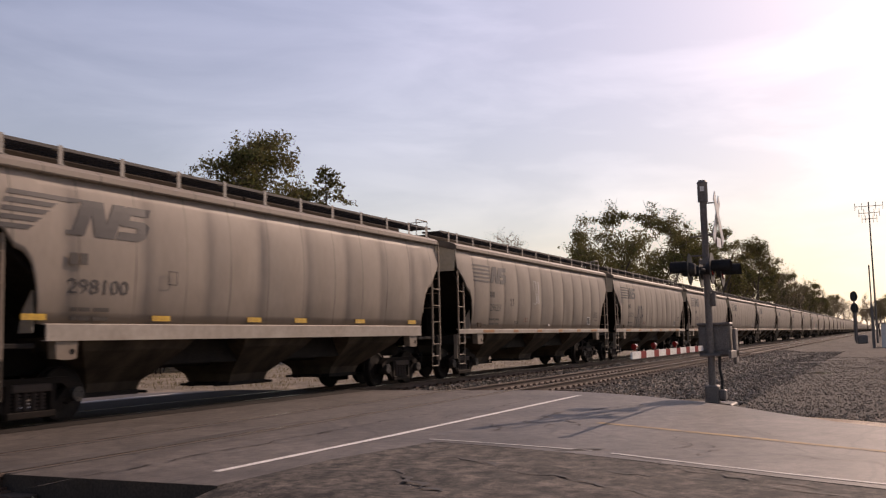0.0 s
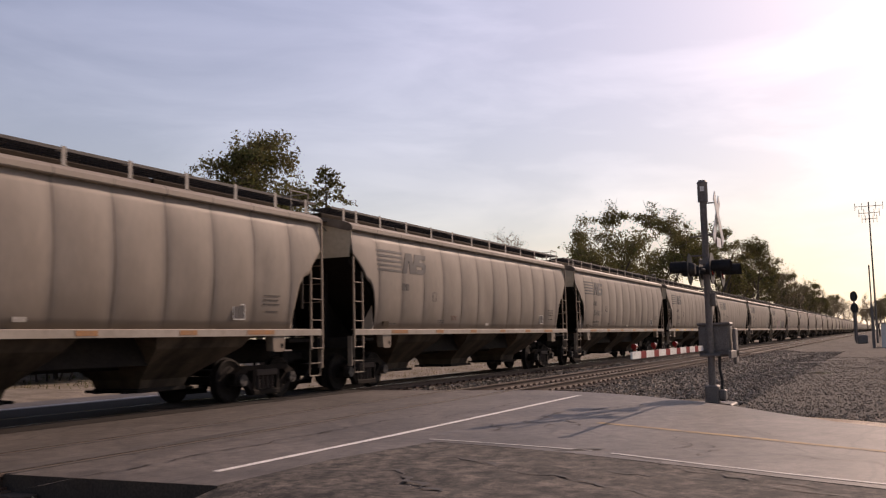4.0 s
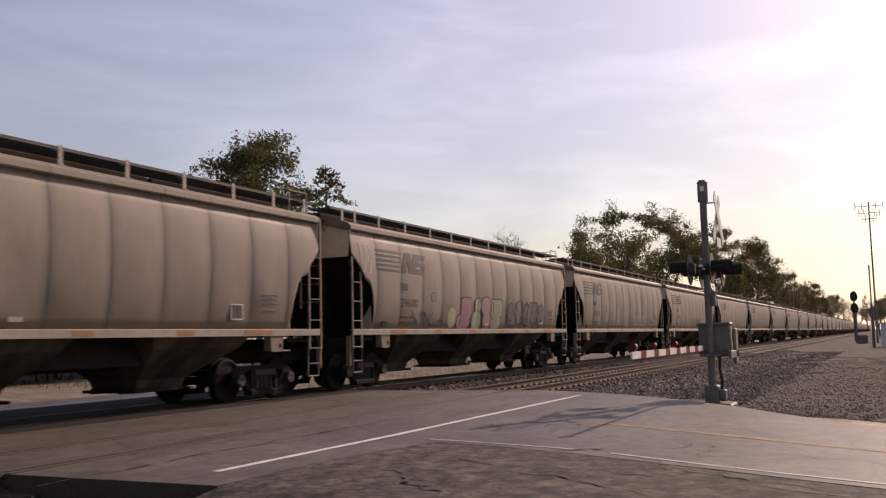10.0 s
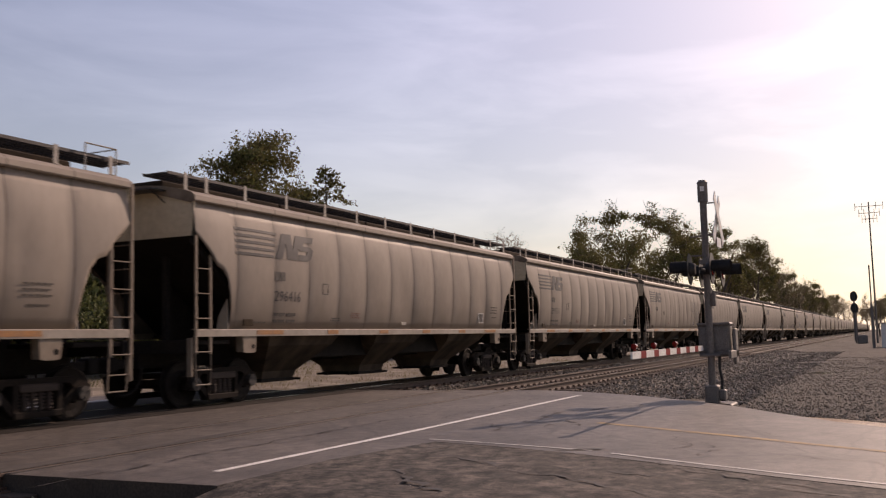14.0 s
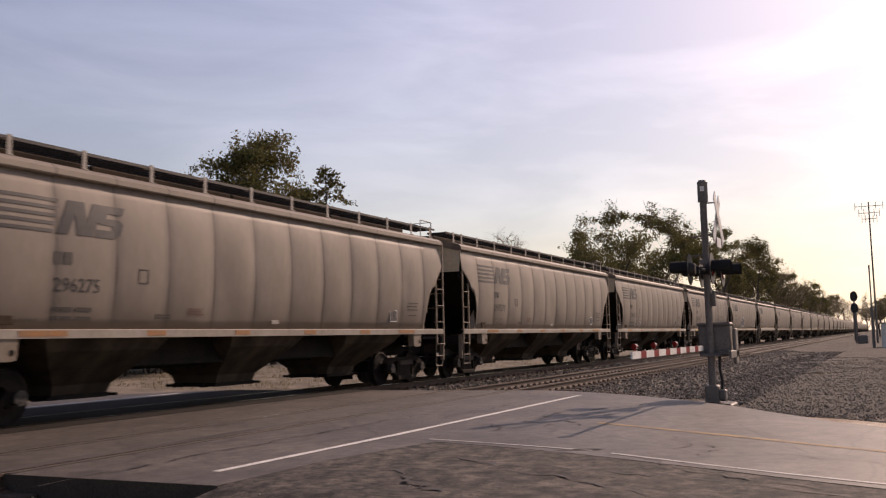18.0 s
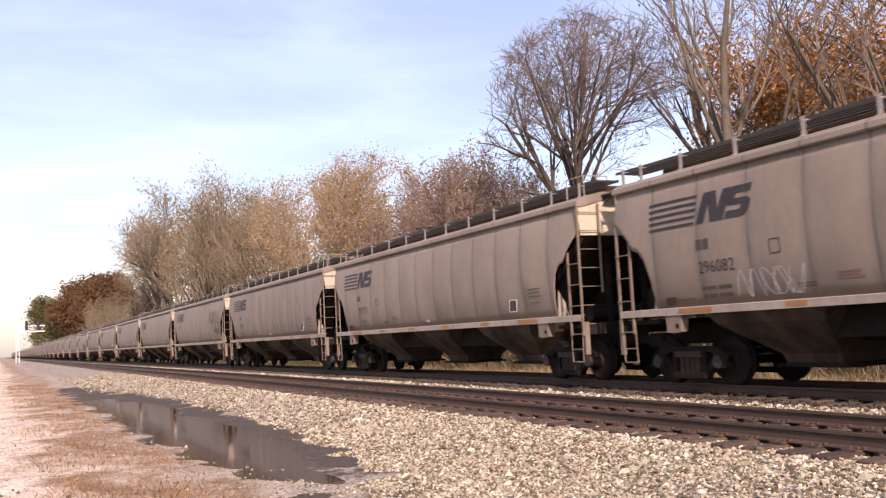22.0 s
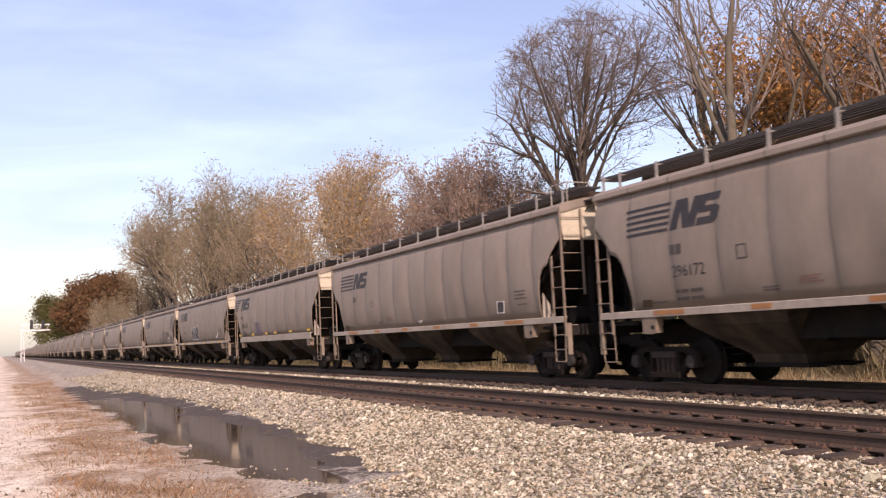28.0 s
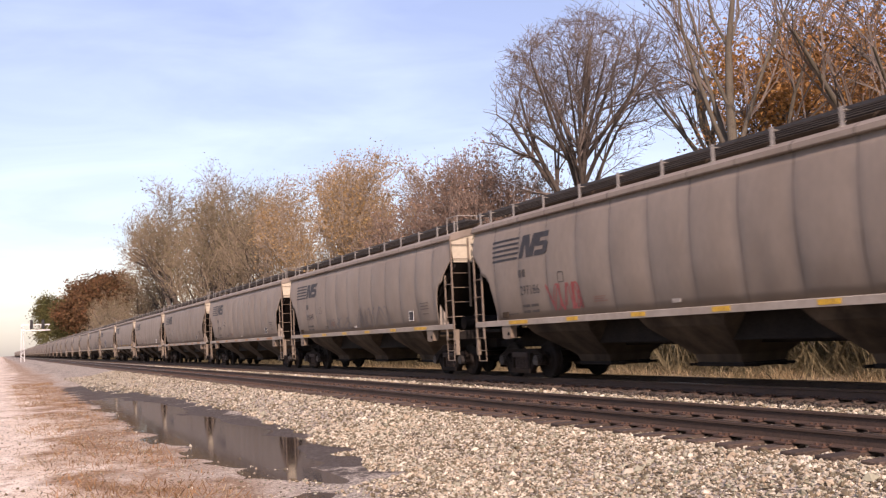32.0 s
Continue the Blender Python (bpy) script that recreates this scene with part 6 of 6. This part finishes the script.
M_TWIG_PALE = material("pale lilac-grey twigs", (0.33, 0.265, 0.20), 0.95, second=(0.21, 0.165, 0.125), scale=1, amount=0.6, bump=0.0)
M_TWIG_DARK = material("dark grey twigs", (0.165, 0.13, 0.105), 0.95, second=(0.105, 0.082, 0.068), scale=1, amount=0.6, bump=0.0)


def leaf_material(name, base, second):
    return material(name, base, 0.75, second=second, scale=0.5, amount=0.9, grain=3, grain_amount=0.2, bump=0.0, per_object=0.45, leaf=True, spec=0.2)


M_LEAF = {
    "green": leaf_material("olive autumn leaves", (0.105, 0.112, 0.042), (0.16, 0.125, 0.05)),
    "dark": leaf_material("dark green leaves", (0.075, 0.095, 0.034), (0.10, 0.105, 0.04)),
    "orange": leaf_material("orange oak leaves", (0.47, 0.25, 0.085), (0.33, 0.165, 0.06)),
    "russet": leaf_material("russet leaves", (0.30, 0.195, 0.14), (0.23, 0.14, 0.10)),
    "yellow": leaf_material("pale yellow-brown leaves", (0.42, 0.275, 0.12), (0.31, 0.19, 0.085)),
    "brown": leaf_material("dull brown leaves", (0.215, 0.175, 0.10), (0.16, 0.135, 0.075)),
    "gold": leaf_material("golden green leaves", (0.50, 0.36, 0.13), (0.30, 0.24, 0.09)),
    "olive": leaf_material("olive-brown leaf remnants", (0.17, 0.135, 0.065), (0.13, 0.09, 0.045)),
    "maroon": leaf_material("dark red-brown leaves", (0.17, 0.082, 0.04), (0.115, 0.078, 0.034)),
    "rust": leaf_material("rusty dead weeds", (0.36, 0.19, 0.085), (0.25, 0.14, 0.07)),
    "straw": leaf_material("dry straw grass", (0.48, 0.36, 0.21), (0.32, 0.225, 0.125)),
}


def grow(rng, height, trunk_r, fork=0.25, levels=4, limbs=7, spread=0.9, up=0.25, ratio=0.62, wander=0.16, stems=1, least_kids=3, bole=0.0, limb=0.5, counts=None, dome=None):
    """Branch segments of a tree: lists by level of (a, b, ra, rb), and the twig ends."""
    segs, tips = [[] for _ in range(levels + 1)], []

    def branch(p, d, length, r, level):
        n = 6 if level == 0 else (4 if level < 3 else (2 if level < levels or levels < 4 else 1))
        pts = [p]
        for i in range(n):
            d = (d + Vector((rng.gauss(0, wander), rng.gauss(0, wander), rng.gauss(0, wander) + up * (0.25 if level else 0.1)))).normalized()
            q = p + d * (length / n)
            if dome and level and (q.x ** 2 + q.y ** 2) / dome[1] ** 2 + ((q.z - dome[0]) / dome[2]) ** 2 > 1 + rng.gauss(0, 0.10):
                break
            taper = 0.4 if bole and level == 0 else 0.75
            ra = r * (1 - taper * i / n)
            rb = r * (1 - taper * (i + 1) / n)
            segs[level].append((p, q, ra, rb))
            p = q
            pts.append((p, d, rb))
        n = len(pts) - 1
        if n == 0:
            return
        if level == levels:
            tips.append(p)
            tips.append(pts[1][0] if n > 1 else (segs[level][-1][0] + p) / 2)
            return
        kids = counts[level] if counts else (limbs if level == 0 else max(least_kids, limbs - 1 - level))
        for c in range(kids):
            f = fork + (1 - fork) * (c + rng.random()) / kids if level == 0 else (0.30 + 0.70 * (c + rng.random()) / kids if bole else 0.22 + 0.78 * (c + rng.random()) / kids)
            idx = min(n, max(1, int(round(f * n))))
            q, dd, rr = pts[idx]
            side = Vector((rng.gauss(0, 1), rng.gauss(0, 1), rng.gauss(0, 0.35))).normalized()
            side = (side - dd * side.dot(dd)).normalized()
            ang = spread * (rng.uniform(0.1, 0.92) if bole and level == 0 else rng.uniform(0.6, 1.15)) * (1.0 - 0.35 * f if level == 0 else 0.85)
            nd = (dd * math.cos(ang) + side * math.sin(ang)).normalized()
            if bole and level == 0:
                branch(q, nd, height * limb * rng.uniform(0.85, 1.1) * (1.2 - 0.38 * ang), rr * rng.uniform(0.5, 0.75), 1)
                continue
            branch(q, nd, length * ratio * rng.uniform(0.75, 1.15) * (1.15 - 0.5 * f if level == 0 else 1.0), max(0.006, rr * rng.uniform(0.5, 0.72)), level + 1)
    for s in range(stems):
        d0 = Vector((rng.gauss(0, 0.05 + 0.10 * (stems > 1)), rng.gauss(0, 0.05 + 0.10 * (stems > 1)), 1)).normalized()
        branch(Vector((0.35 * (s - (stems - 1) / 2), 0, 0)), d0, height * (bole or rng.uniform(0.62, 0.72)), trunk_r * (1 if stems == 1 else 0.75), 0)
    return segs, tips


def tube_lists(segs, sides, least=0.0, pointed=False):
    vs, fs = [], []
    for a, b, ra, rb in segs:
        d = (b - a)
        if d.length < 1e-4:
            continue
        d.normalize()
        u = d.orthogonal().normalized()
        w = d.cross(u)
        k = len(vs)
        if pointed:
            vs += [a + (u * math.cos(2.094 * i) + w * math.sin(2.094 * i)) * max(ra, least) for i in range(3)] + [b]
            fs += [(k, k + 1, k + 3), (k + 1, k + 2, k + 3), (k + 2, k, k + 3)]
            continue
        for p, r in ((a, max(ra, least)), (b, max(rb, least))):
            for i in range(sides):
                an = 2 * math.pi * i / sides
                vs.append(p + (u * math.cos(an) + w * math.sin(an)) * r)
        for i in range(sides):
            j = (i + 1) % sides
            fs.append((k + i, k + j, k + sides + j, k + sides + i))
    return vs, fs


def leaf_lists(rng, tips, per, size, puff, droop=0.0):
    vs, fs = [], []
    for t in tips:
        for _ in range(per if per >= 1 else (1 if rng.random() < per else 0)):
            c = t + Vector((rng.gauss(0, puff), rng.gauss(0, puff), rng.gauss(0, puff * 0.8) - droop))
            u = Vector((rng.gauss(0, 1), rng.gauss(0, 1), rng.gauss(0, 0.6))).normalized()
            w = u.orthogonal().normalized()
            w = (w * math.cos(rng.random() * 6.3) + u.cross(w) * math.sin(rng.random() * 6.3)).normalized()
            s = size * rng.uniform(0.6, 1.35)
            k = len(vs)
            vs += [c - u * s, c + w * s * 0.8, c + u * s * 0.8 - w * s * 0.3]
            fs.append((k, k + 1, k + 2))
    return vs, fs


def tree(seed, label, height, trunk_r, leaf="", per=0, size=0.12, puff=0.25, bark=None, twig=0.006, fine=None, **shape):
    rng = random.Random(seed)
    t = thing("tree", label, "tree", "trees along the railway")
    segs, tips = grow(rng, height, trunk_r, **shape)
    low = [s for lv in segs[:2] for s in lv]
    vs, fs = tube_lists(low, 7, twig * 1.5)
    from_lists("trunk", vs, fs, bark or M_BARK, t, smooth=True)
    vs, fs = [], []
    for depth, lv in enumerate(segs[2:]):
        v, f = tube_lists(lv, 3, twig, depth + 2 == len(segs) - 1)
        fs += [tuple(i + len(vs) for i in q) for q in f]
        vs += v
    from_lists("branching", vs, fs, fine or (M_TWIG if bark is None else bark), t)
    if leaf:
        vs, fs = leaf_lists(rng, tips, per, size, puff)
        from_lists("crown", vs, fs, M_LEAF[leaf], t)
    return t


def place(template, x, y, z, scale, turn, label=""):
    c = copy_thing(template, pose(x, y, z, 0, 0, turn) @ Matrix.Diagonal((scale, scale, scale, 1)))
    if label:
        tagged(c, label)
    return c


def spruce(seed, height):
    rng = random.Random(seed)
    t = thing("conifer", "dark drooping spruce with ragged limbs", "tree", "trees along the railway")
    bm = bmesh.new()
    add_tube(bm, (0, 0, 0), (0, 0, height), 0.22, 0.02, n=8)
    part("trunk", bm, M_BARK, t)
    segs, tips = [], []
    for i in range(64):
        f = (i + 0.5) / 64
        z = height * (0.12 + 0.87 * f)
        L = (1 - f) ** 0.7 * height * 0.42 * rng.uniform(0.7, 1.2) + 0.25
        a = rng.random() * 6.283
        p = Vector((0, 0, z))
        d = Vector((math.cos(a), math.sin(a), 0.25))
        for q in range(6):
            d = (d + Vector((0, 0, -0.16 if q < 4 else 0.12))).normalized()
            e = p + d * L / 6
            segs.append((p, e, 0.03 * (1 - q / 7), 0.03 * (1 - (q + 1) / 7)))
            p = e
            tips += [p, p + Vector((0, 0, -0.12)), p - d * L / 12]
    vs, fs = tube_lists(segs, 3)
    from_lists("branching", vs, fs, M_BARK, t)
    vs, fs = leaf_lists(rng, tips, 4, 0.13, 0.12, 0.14)
    from_lists("crown", vs, fs, M_LEAF["green"], t)
    return t


big_bare = tree(12, "tall bare spreading tree with fine grey twigs", 16.0, 0.30, fork=0.52, levels=5, counts=(15, 8, 6, 5, 4), spread=0.95, up=0.10, ratio=0.50, wander=0.10, stems=1, twig=0.0085, fine=M_TWIG_DARK, bole=0.58, limb=0.46, dome=(11.3, 5.0, 4.9))
big_bare.location = (-34.8, 24.5, -0.3)
tall = [tree(s, "tall sparse tree with grey-green limbs and few leaves", 19.0, 0.30, "russet", 0.10, 0.07, 0.12, M_BARK_MOSS, fork=0.28, levels=4, limbs=8, spread=0.66, up=0.30, ratio=0.52, wander=0.13, twig=0.011, fine=M_TWIG_DARK) for s in (21, 22, 23)]
tall[0].location, tall[1].location, tall[2].location = (-21.5, 21.5, -0.3), (-17.3, 20.5, -0.3), (-28.0, 25.0, -0.3)
place(tall[1], -24.6, 23.0, -0.3, 1.02, 130)
place(tall[0], -14.8, 26.5, -0.3, 0.58, 200)
place(tall[2], -19.2, 24.2, -0.3, 1.0, 70)
orange = tree(31, "oak with dense orange autumn foliage", 14.0, 0.24, "orange", 6, 0.085, 0.30, fork=0.2, levels=4, limbs=9, spread=0.95, ratio=0.58, dome=(8.8, 5.4, 5.2))
orange.location = (-25.5, 27.5, -0.2)
place(orange, -28.6, 31.0, -0.2, 1.12, 140)
place(orange, -22.0, 29.0, -0.2, 1.0, 50)
russet = tree(41, "small tree with sparse russet leaves", 11.5, 0.13, "russet", 0.9, 0.09, 0.16, fork=0.15, levels=4, limbs=9, spread=0.85, up=0.3, stems=3, ratio=0.60, twig=0.011, dome=(6.6, 4.8, 5.3))
russet.location = (-90, 60, -0.3)
for x, y, s_, a_ in ((-38.5, 22.6, 0.88, 0), (-43.0, 23.8, 1.0, 80), (-47, 23.0, 0.98, 160), (-52, 22.5, 0.90, 250), (-9.6, 24.0, 0.74, 10)):
    place(russet, x, y, -0.3, s_, a_)
yellow = tree(51, "sycamore with pale limbs and yellow-brown leaves", 15.5, 0.20, "yellow", 2, 0.085, 0.22, M_BARK_PALE, fork=0.2, levels=4, limbs=9, spread=0.72, up=0.30, stems=2, ratio=0.58, twig=0.013, fine=M_TWIG_PALE, dome=(9.0, 4.6, 7.0))
yellow.location = (-61.5, 24.5, -0.3)
yellow.scale = (1.03, 1.03, 1.03)
for x, y, s_, a_ in ((-67, 26, 1.06, 60), (-74, 24.5, 1.09, 140), (-56.5, 25.5, 0.90, 250), (-83, 26, 1.13, 20)):
    place(yellow, x, y, -0.3, s_, a_)
brown = [tree(s, "leafless brown woodland tree with olive leaf remnants", 18.5, 0.26, "brown", 0.6, 0.11, 0.22, fork=0.15, levels=4, limbs=9, spread=0.80, up=0.24, stems=2, ratio=0.58, twig=0.013, fine=M_TWIG_WARM, dome=(11.0, 6.2, 8.2)) for s in (61, 62)]
thin = [tree(s, "distant thinning brown woodland tree", 18.5, 0.30, "brown", 1, 0.11, 0.28, fork=0.15, levels=4, limbs=9, spread=0.80, up=0.24, stems=1, ratio=0.58, twig=0.017, fine=M_TWIG_WARM, dome=(11.0, 6.4, 8.4)) for s in (63, 64, 65)]
thin[0].location, thin[1].location, thin[2].location = (-112, 27, -0.3), (-120, 24, -0.3), (-128, 28, -0.3)
for t_, s_ in zip(thin, (1.14, 1.19, 1.23)):
    t_.scale = (s_, s_, s_)
brown[0].location, brown[1].location = (-92, 25, -0.3), (-102, 26, -0.3)
for t_, s_ in zip(brown, (1.0, 1.04)):
    t_.scale = (s_, s_, s_)
rr = random.Random(99)
x = -111.0
while x > -260:
    grown = 1.10 + 0.12 * smoothstep(-120, -145, x) - 0.55 * smoothstep(-158, -180, x)
    place(thin[rr.randrange(3)], x, rr.uniform(21.5, 28), -0.3, grown * rr.uniform(0.90, 1.08), rr.uniform(0, 360))
    x -= rr.uniform(4.5, 8.0) * (1 + smoothstep(-180, -260, x))
far_oak = tree(71, "distant round tree with russet and green foliage", 29.0, 0.55, "maroon", 26, 0.48, 1.3, fork=0.2, levels=3, limbs=10, spread=0.95, twig=0.03, dome=(17.0, 11.5, 11.5))
far_oak.location = (-338, 26, -0.3)
for x, y, s_ in ((-302, 29, 0.92), (-368, 29, 1.0), (-560, -14, 0.7), (-600, -22, 0.8)):
    place(far_oak, x, y, -0.3, s_, x)
bush_tree = tree(72, "distant green tree beside the railway", 25.0, 0.5, "green", 26, 0.45, 1.3, fork=0.15, levels=3, limbs=10, spread=0.95, twig=0.03, dome=(14.0, 9.5, 11.0))
bush_tree.location = (-388, 19.5, -0.3)
place(bush_tree, -350, 20.5, -0.3, 0.80, 50)
place(bush_tree, -430, 21, -0.3, 1.05, 110)

# the big dark tree, the golden tree and shrubs by the crossing
dark_tree = tree(81, "large old tree with dark twisting limbs and olive-brown leaf remnants", 16.5, 0.45, "olive", 2, 0.06, 0.12, fork=0.25, levels=5, limbs=8, spread=1.0, up=0.10, ratio=0.62, wander=0.17, twig=0.009, fine=M_TWIG_DARK)
dark_tree.location = (2.6, 21.5, -0.3)
dark_tree.scale = (1.15, 1.15, 1.15)
gold = tree(82, "broad tree with golden green leaves", 11.5, 0.2, "gold", 7, 0.10, 0.26, fork=0.2, levels=4, limbs=8, spread=0.85, ratio=0.55, twig=0.009)
gold.location = (9.3, 29.5, -0.2)
gold.scale = (1.2, 1.2, 1.2)
place(gold, 6.2, 33.0, -0.2, 0.98, 100)
place(big_bare, -5.0, 27.0, -0.3, 0.60, 30, "bare tree with fine grey twigs")
place(brown[1], 27.5, 41.0, -0.2, 0.66, 30, "bare tree with fine grey twigs")
place(brown[0], 31.5, 42.5, -0.2, 0.64, 200, "bare tree with fine grey twigs")
shrub = tree(83, "dense dark green evergreen shrub", 4.6, 0.06, "dark", 7, 0.10, 0.28, fork=0.05, levels=3, limbs=9, spread=0.7, stems=4, ratio=0.6)
shrub.location = (-2.6, 18.6, -0.3)
place(shrub, -1.2, 19.2, -0.3, 1.0, 70)
place(shrub, -4.0, 19.4, -0.3, 0.72, 150)
place(shrub, 0.4, 19.6, -0.3, 0.8, 220)
for x, y, s_, a_ in ((-14, 22.5, 0.7, 20), (-19.5, 22.6, 0.85, 80), (-25.5, 22.8, 0.8, 140), (-31, 22.6, 0.8, 200)):
    place(shrub, x, y, -0.3, s_, a_)
place(shrub, -8.5, 20.5, -0.3, 0.55, 20)
place(shrub, 3.6, 20.2, -0.3, 0.95, 300)
place(shrub, 5.2, 21.6, -0.3, 1.05, 45)

for x, y, s, a in ((21, 30.5, 1.0, 20), (24.5, 30, 1.05, 75), (28, 31, 1.1, 130), (31.5, 31, 1.1, 190), (35, 32, 1.15, 250), (39, 33, 1.15, 310), (20, 36, 0.9, 0), (26, 33, 0.8, 40), (31, 38, 1.0, 90), (36, 33, 0.8, 150), (42, 37, 1.0, 200), (56, 36, 1.0, 20), (62, 33, 0.9, 70), (16, 44, 1.0, 110), (-12, 27, 0.7, 60), (-16, 29, 0.8, 100)):
    place(shrub, x, y, -0.3, s, a)

# view along the tracks to the sun: olive trees behind the train
olive = [tree(s, "olive green tree thinning in autumn", 14.0, 0.2, "green", 11, 0.12, 0.24, fork=0.30, levels=4, limbs=8, spread=0.85, up=0.25, ratio=0.56, twig=0.014, wander=0.2, dome=(8.9, 3.2, 5.3)) for s in (91, 92, 93)]
olive[0].scale = (1.07, 1.07, 1.07)
olive[0].location, olive[1].location, olive[2].location = (45.8, 33.5, -0.2), (91.2, 23, -0.3), (111.1, 22.5, -0.3)
olive[1].scale, olive[2].scale = (1.04, 1.04, 1.04), (1.16, 1.16, 1.16)
place(olive[1], 47.4, 34.0, -0.2, 1.0, 20)
place(olive[2], 43.4, 34.0, -0.2, 0.84, 120)
place(olive[2], 49.4, 33.6, -0.2, 0.76, 220)
sp = spruce(5, 13.0)
sp.location = (51.3, 32.5, -0.2)
for x, y, s, a in ((30, 33, 0.52, 10), (34, 35, 0.55, 80), (26.5, 35, 0.55, 150), (23.5, 32, 0.45, 210), (37.5, 36.5, 0.55, 290)):
    place(olive[1], x, y, -0.3, s, a)
for x, y, s, q, a in ((190, 21, 0.98, 1, 30), (232, 20.5, 0.98, 2, 80), (283, 20.5, 1.02, 0, 140), (365, 20.5, 1.1, 1, 200), (150, 22, 1.05, 2, 260), (79.6, 23.5, 0.8, 1, 67), (94.6, 26, 0.95, 2, 134), (109.5, 26, 1.16, 1, 268), (124.2, 27, 1.17, 2, 335), (129.3, 23, 1.23, 1, 109), (136.8, 21.5, 1.09, 2, 176), (161.8, 20.5, 1.2, 0, 243), (165.5, 23, 1.13, 1, 310), (175.4, 20, 1.1, 2, 17), (210.6, 20, 1.0, 0, 84), (253.6, 20, 1.02, 1, 151), (317.4, 20, 1.09, 2, 218), (422.0, 20, 1.15, 0, 285)):
    place(olive[q], x, y, -0.3, s, a)
for x, y, s, q, a in ((66, 27, 0.40, 1, 90), (70, 28, 0.44, 2, 30), (75, 28, 0.44, 0, 150), (195, 20, 0.78, 1, 40), (212, 21, 0.72, 0, 80), (232, 20, 0.70, 1, 140), (255, 21, 0.7, 0, 200), (285, 20, 0.66, 1, 260), (320, 21, 0.7, 0, 300), (360, 20, 0.75, 1, 20), (410, 19, 0.8, 0, 50), (470, 17.5, 0.85, 1, 70), (500, 14, 0.8, 0, 10), (560, 10, 0.8, 1, 60), (620, 15, 0.85, 0, 110), (700, 8, 0.9, 1, 160), (800, 14, 1.0, 0, 210), (900, 5, 1.1, 1, 260), (640, -4, 0.9, 0, 300), (205, 1.5, 0.45, 1, 20)):
    place(thin[q], x, y, -0.3, s, a, "dull brown thinning roadside tree")
for x, y, s in ((150, -6, 0.55), (170, -3.5, 0.6), (200, -5, 0.75), (240, -1, 0.7), (300, 0.5, 0.75), (380, 3, 0.8), (520, 4, 0.9)):
    place(olive[int(x) % 3], x, y, -0.4, s, x)


# ---- brush and dry grass behind the tracks ----
def tufts(name, label, n, region, height, width, leaf, lean=0.35, bias=1.0):
    """Blades and stalks strewn over a strip, joined into one object."""
    rng = random.Random(n + int(region[0] * 7))
    vs, fs = [], []
    x0, x1, y0, y1 = region
    for _ in range(n):
        x = x1 + (x0 - x1) * rng.random() ** bias
        y = y0 + (y1 - y0) * rng.random()
        c = 0.5 + 0.5 * noise.noise((x * 0.45, y * 0.7, 5.0))
        if rng.random() > c * 1.5:
            continue
        h = height * rng.uniform(0.35, 1.1) * (0.35 + 1.1 * max(0.0, c))
        a = rng.random() * 6.283
        z = ground_z(x, y) - 0.03
        d = Vector((rng.gauss(0, lean), rng.gauss(0, lean), 1)) * h
        u = Vector((math.cos(a), math.sin(a), 0)) * width * rng.uniform(0.6, 1.4)
        p = Vector((x, y, z))
        k = len(vs)
        vs += [p - u, p + u, p + d * 0.6 + u * 0.6, p + d]
        fs += [(k, k + 1, k + 2), (k, k + 2, k + 3)]
    return tagged(from_lists(name, vs, fs, M_LEAF[leaf]), label, "dry grass", "", "stuff")


tufts("dry_grass", "dry straw grass behind the tracks", 26000, (-60, 6.2, 17.0, 22), 0.42, 0.010, "straw", 0.55, bias=1.4)
tufts("dry_grass", "dry straw grass behind the tracks", 9000, (24, 80, 17.5, 24), 0.18, 0.012, "brown", bias=0.7)
tufts("brush", "tangled brown brush behind the tracks", 16000, (-120, -4, 17.8, 24), 0.95, 0.012, "brown", 1.2, 1.3)
tufts("brush", "tall tangled brown brush behind the tracks", 9000, (-60, -5, 20, 25), 2.6, 0.03, "brown", 0.6, 1.3)
tufts("weeds", "low green weeds behind the tracks", 6000, (-7, 7, 18.0, 26), 0.7, 0.03, "dark", 0.5, 1.2)
tufts("woodland_brush", "brown woodland undergrowth", 34000, (-420, -36, 19.5, 30), 6.5, 0.05, "brown", 0.45, 1.3)
tufts("dry_grass", "sparse dry weeds on the dirt", 7000, (-60, -6, 0.2, 2.5), 0.14, 0.006, "straw", 0.9, 1.6)
tufts("dry_weeds", "rusty brown dry weeds on the dirt", 8000, (-60, -8, 0.5, 2.6), 0.16, 0.008, "rust", 0.9, 1.5)
tufts("green_verge", "mown green grass verge beyond the crossing", 9000, (-5, 60, 24, 40), 0.15, 0.02, "green", 0.6)


# ---- what moves ----
def motions():
    for k, car in TRAIN.items():
        walk(car, [(t, pose(train_x(k, t), TRACK_FAR, 0)) for t in (0.0, 13.0, 15.5, 18.0, 19.8, 21.0, 22.0, 23.0, 24.0, 25.0, 26.5, 28.0, 30.0, 32.0)])
    # wheels turn while their car is near the camera
    for k, wheels in WHEELS.items():
        if not -18 <= k <= 11:
            continue
        near_t = [i / 30 for i in range(0, 961) if abs(train_x(k, i / 30)) < 34]
        if not near_t:
            continue
        for w, a in wheels:
            x0 = train_x(k, near_t[0])
            rows = [(t, pose(a, 0, 0.457, 0, math.degrees((train_x(k, t) - x0) / 0.457), 0)) for t in near_t]
            if near_t[0] > 0.05:
                rows.insert(0, (0.0, rows[0][1]))
            if near_t[-1] < 31.9:
                rows.append((32.0, rows[-1][1]))
            walk(w, rows)


motions()
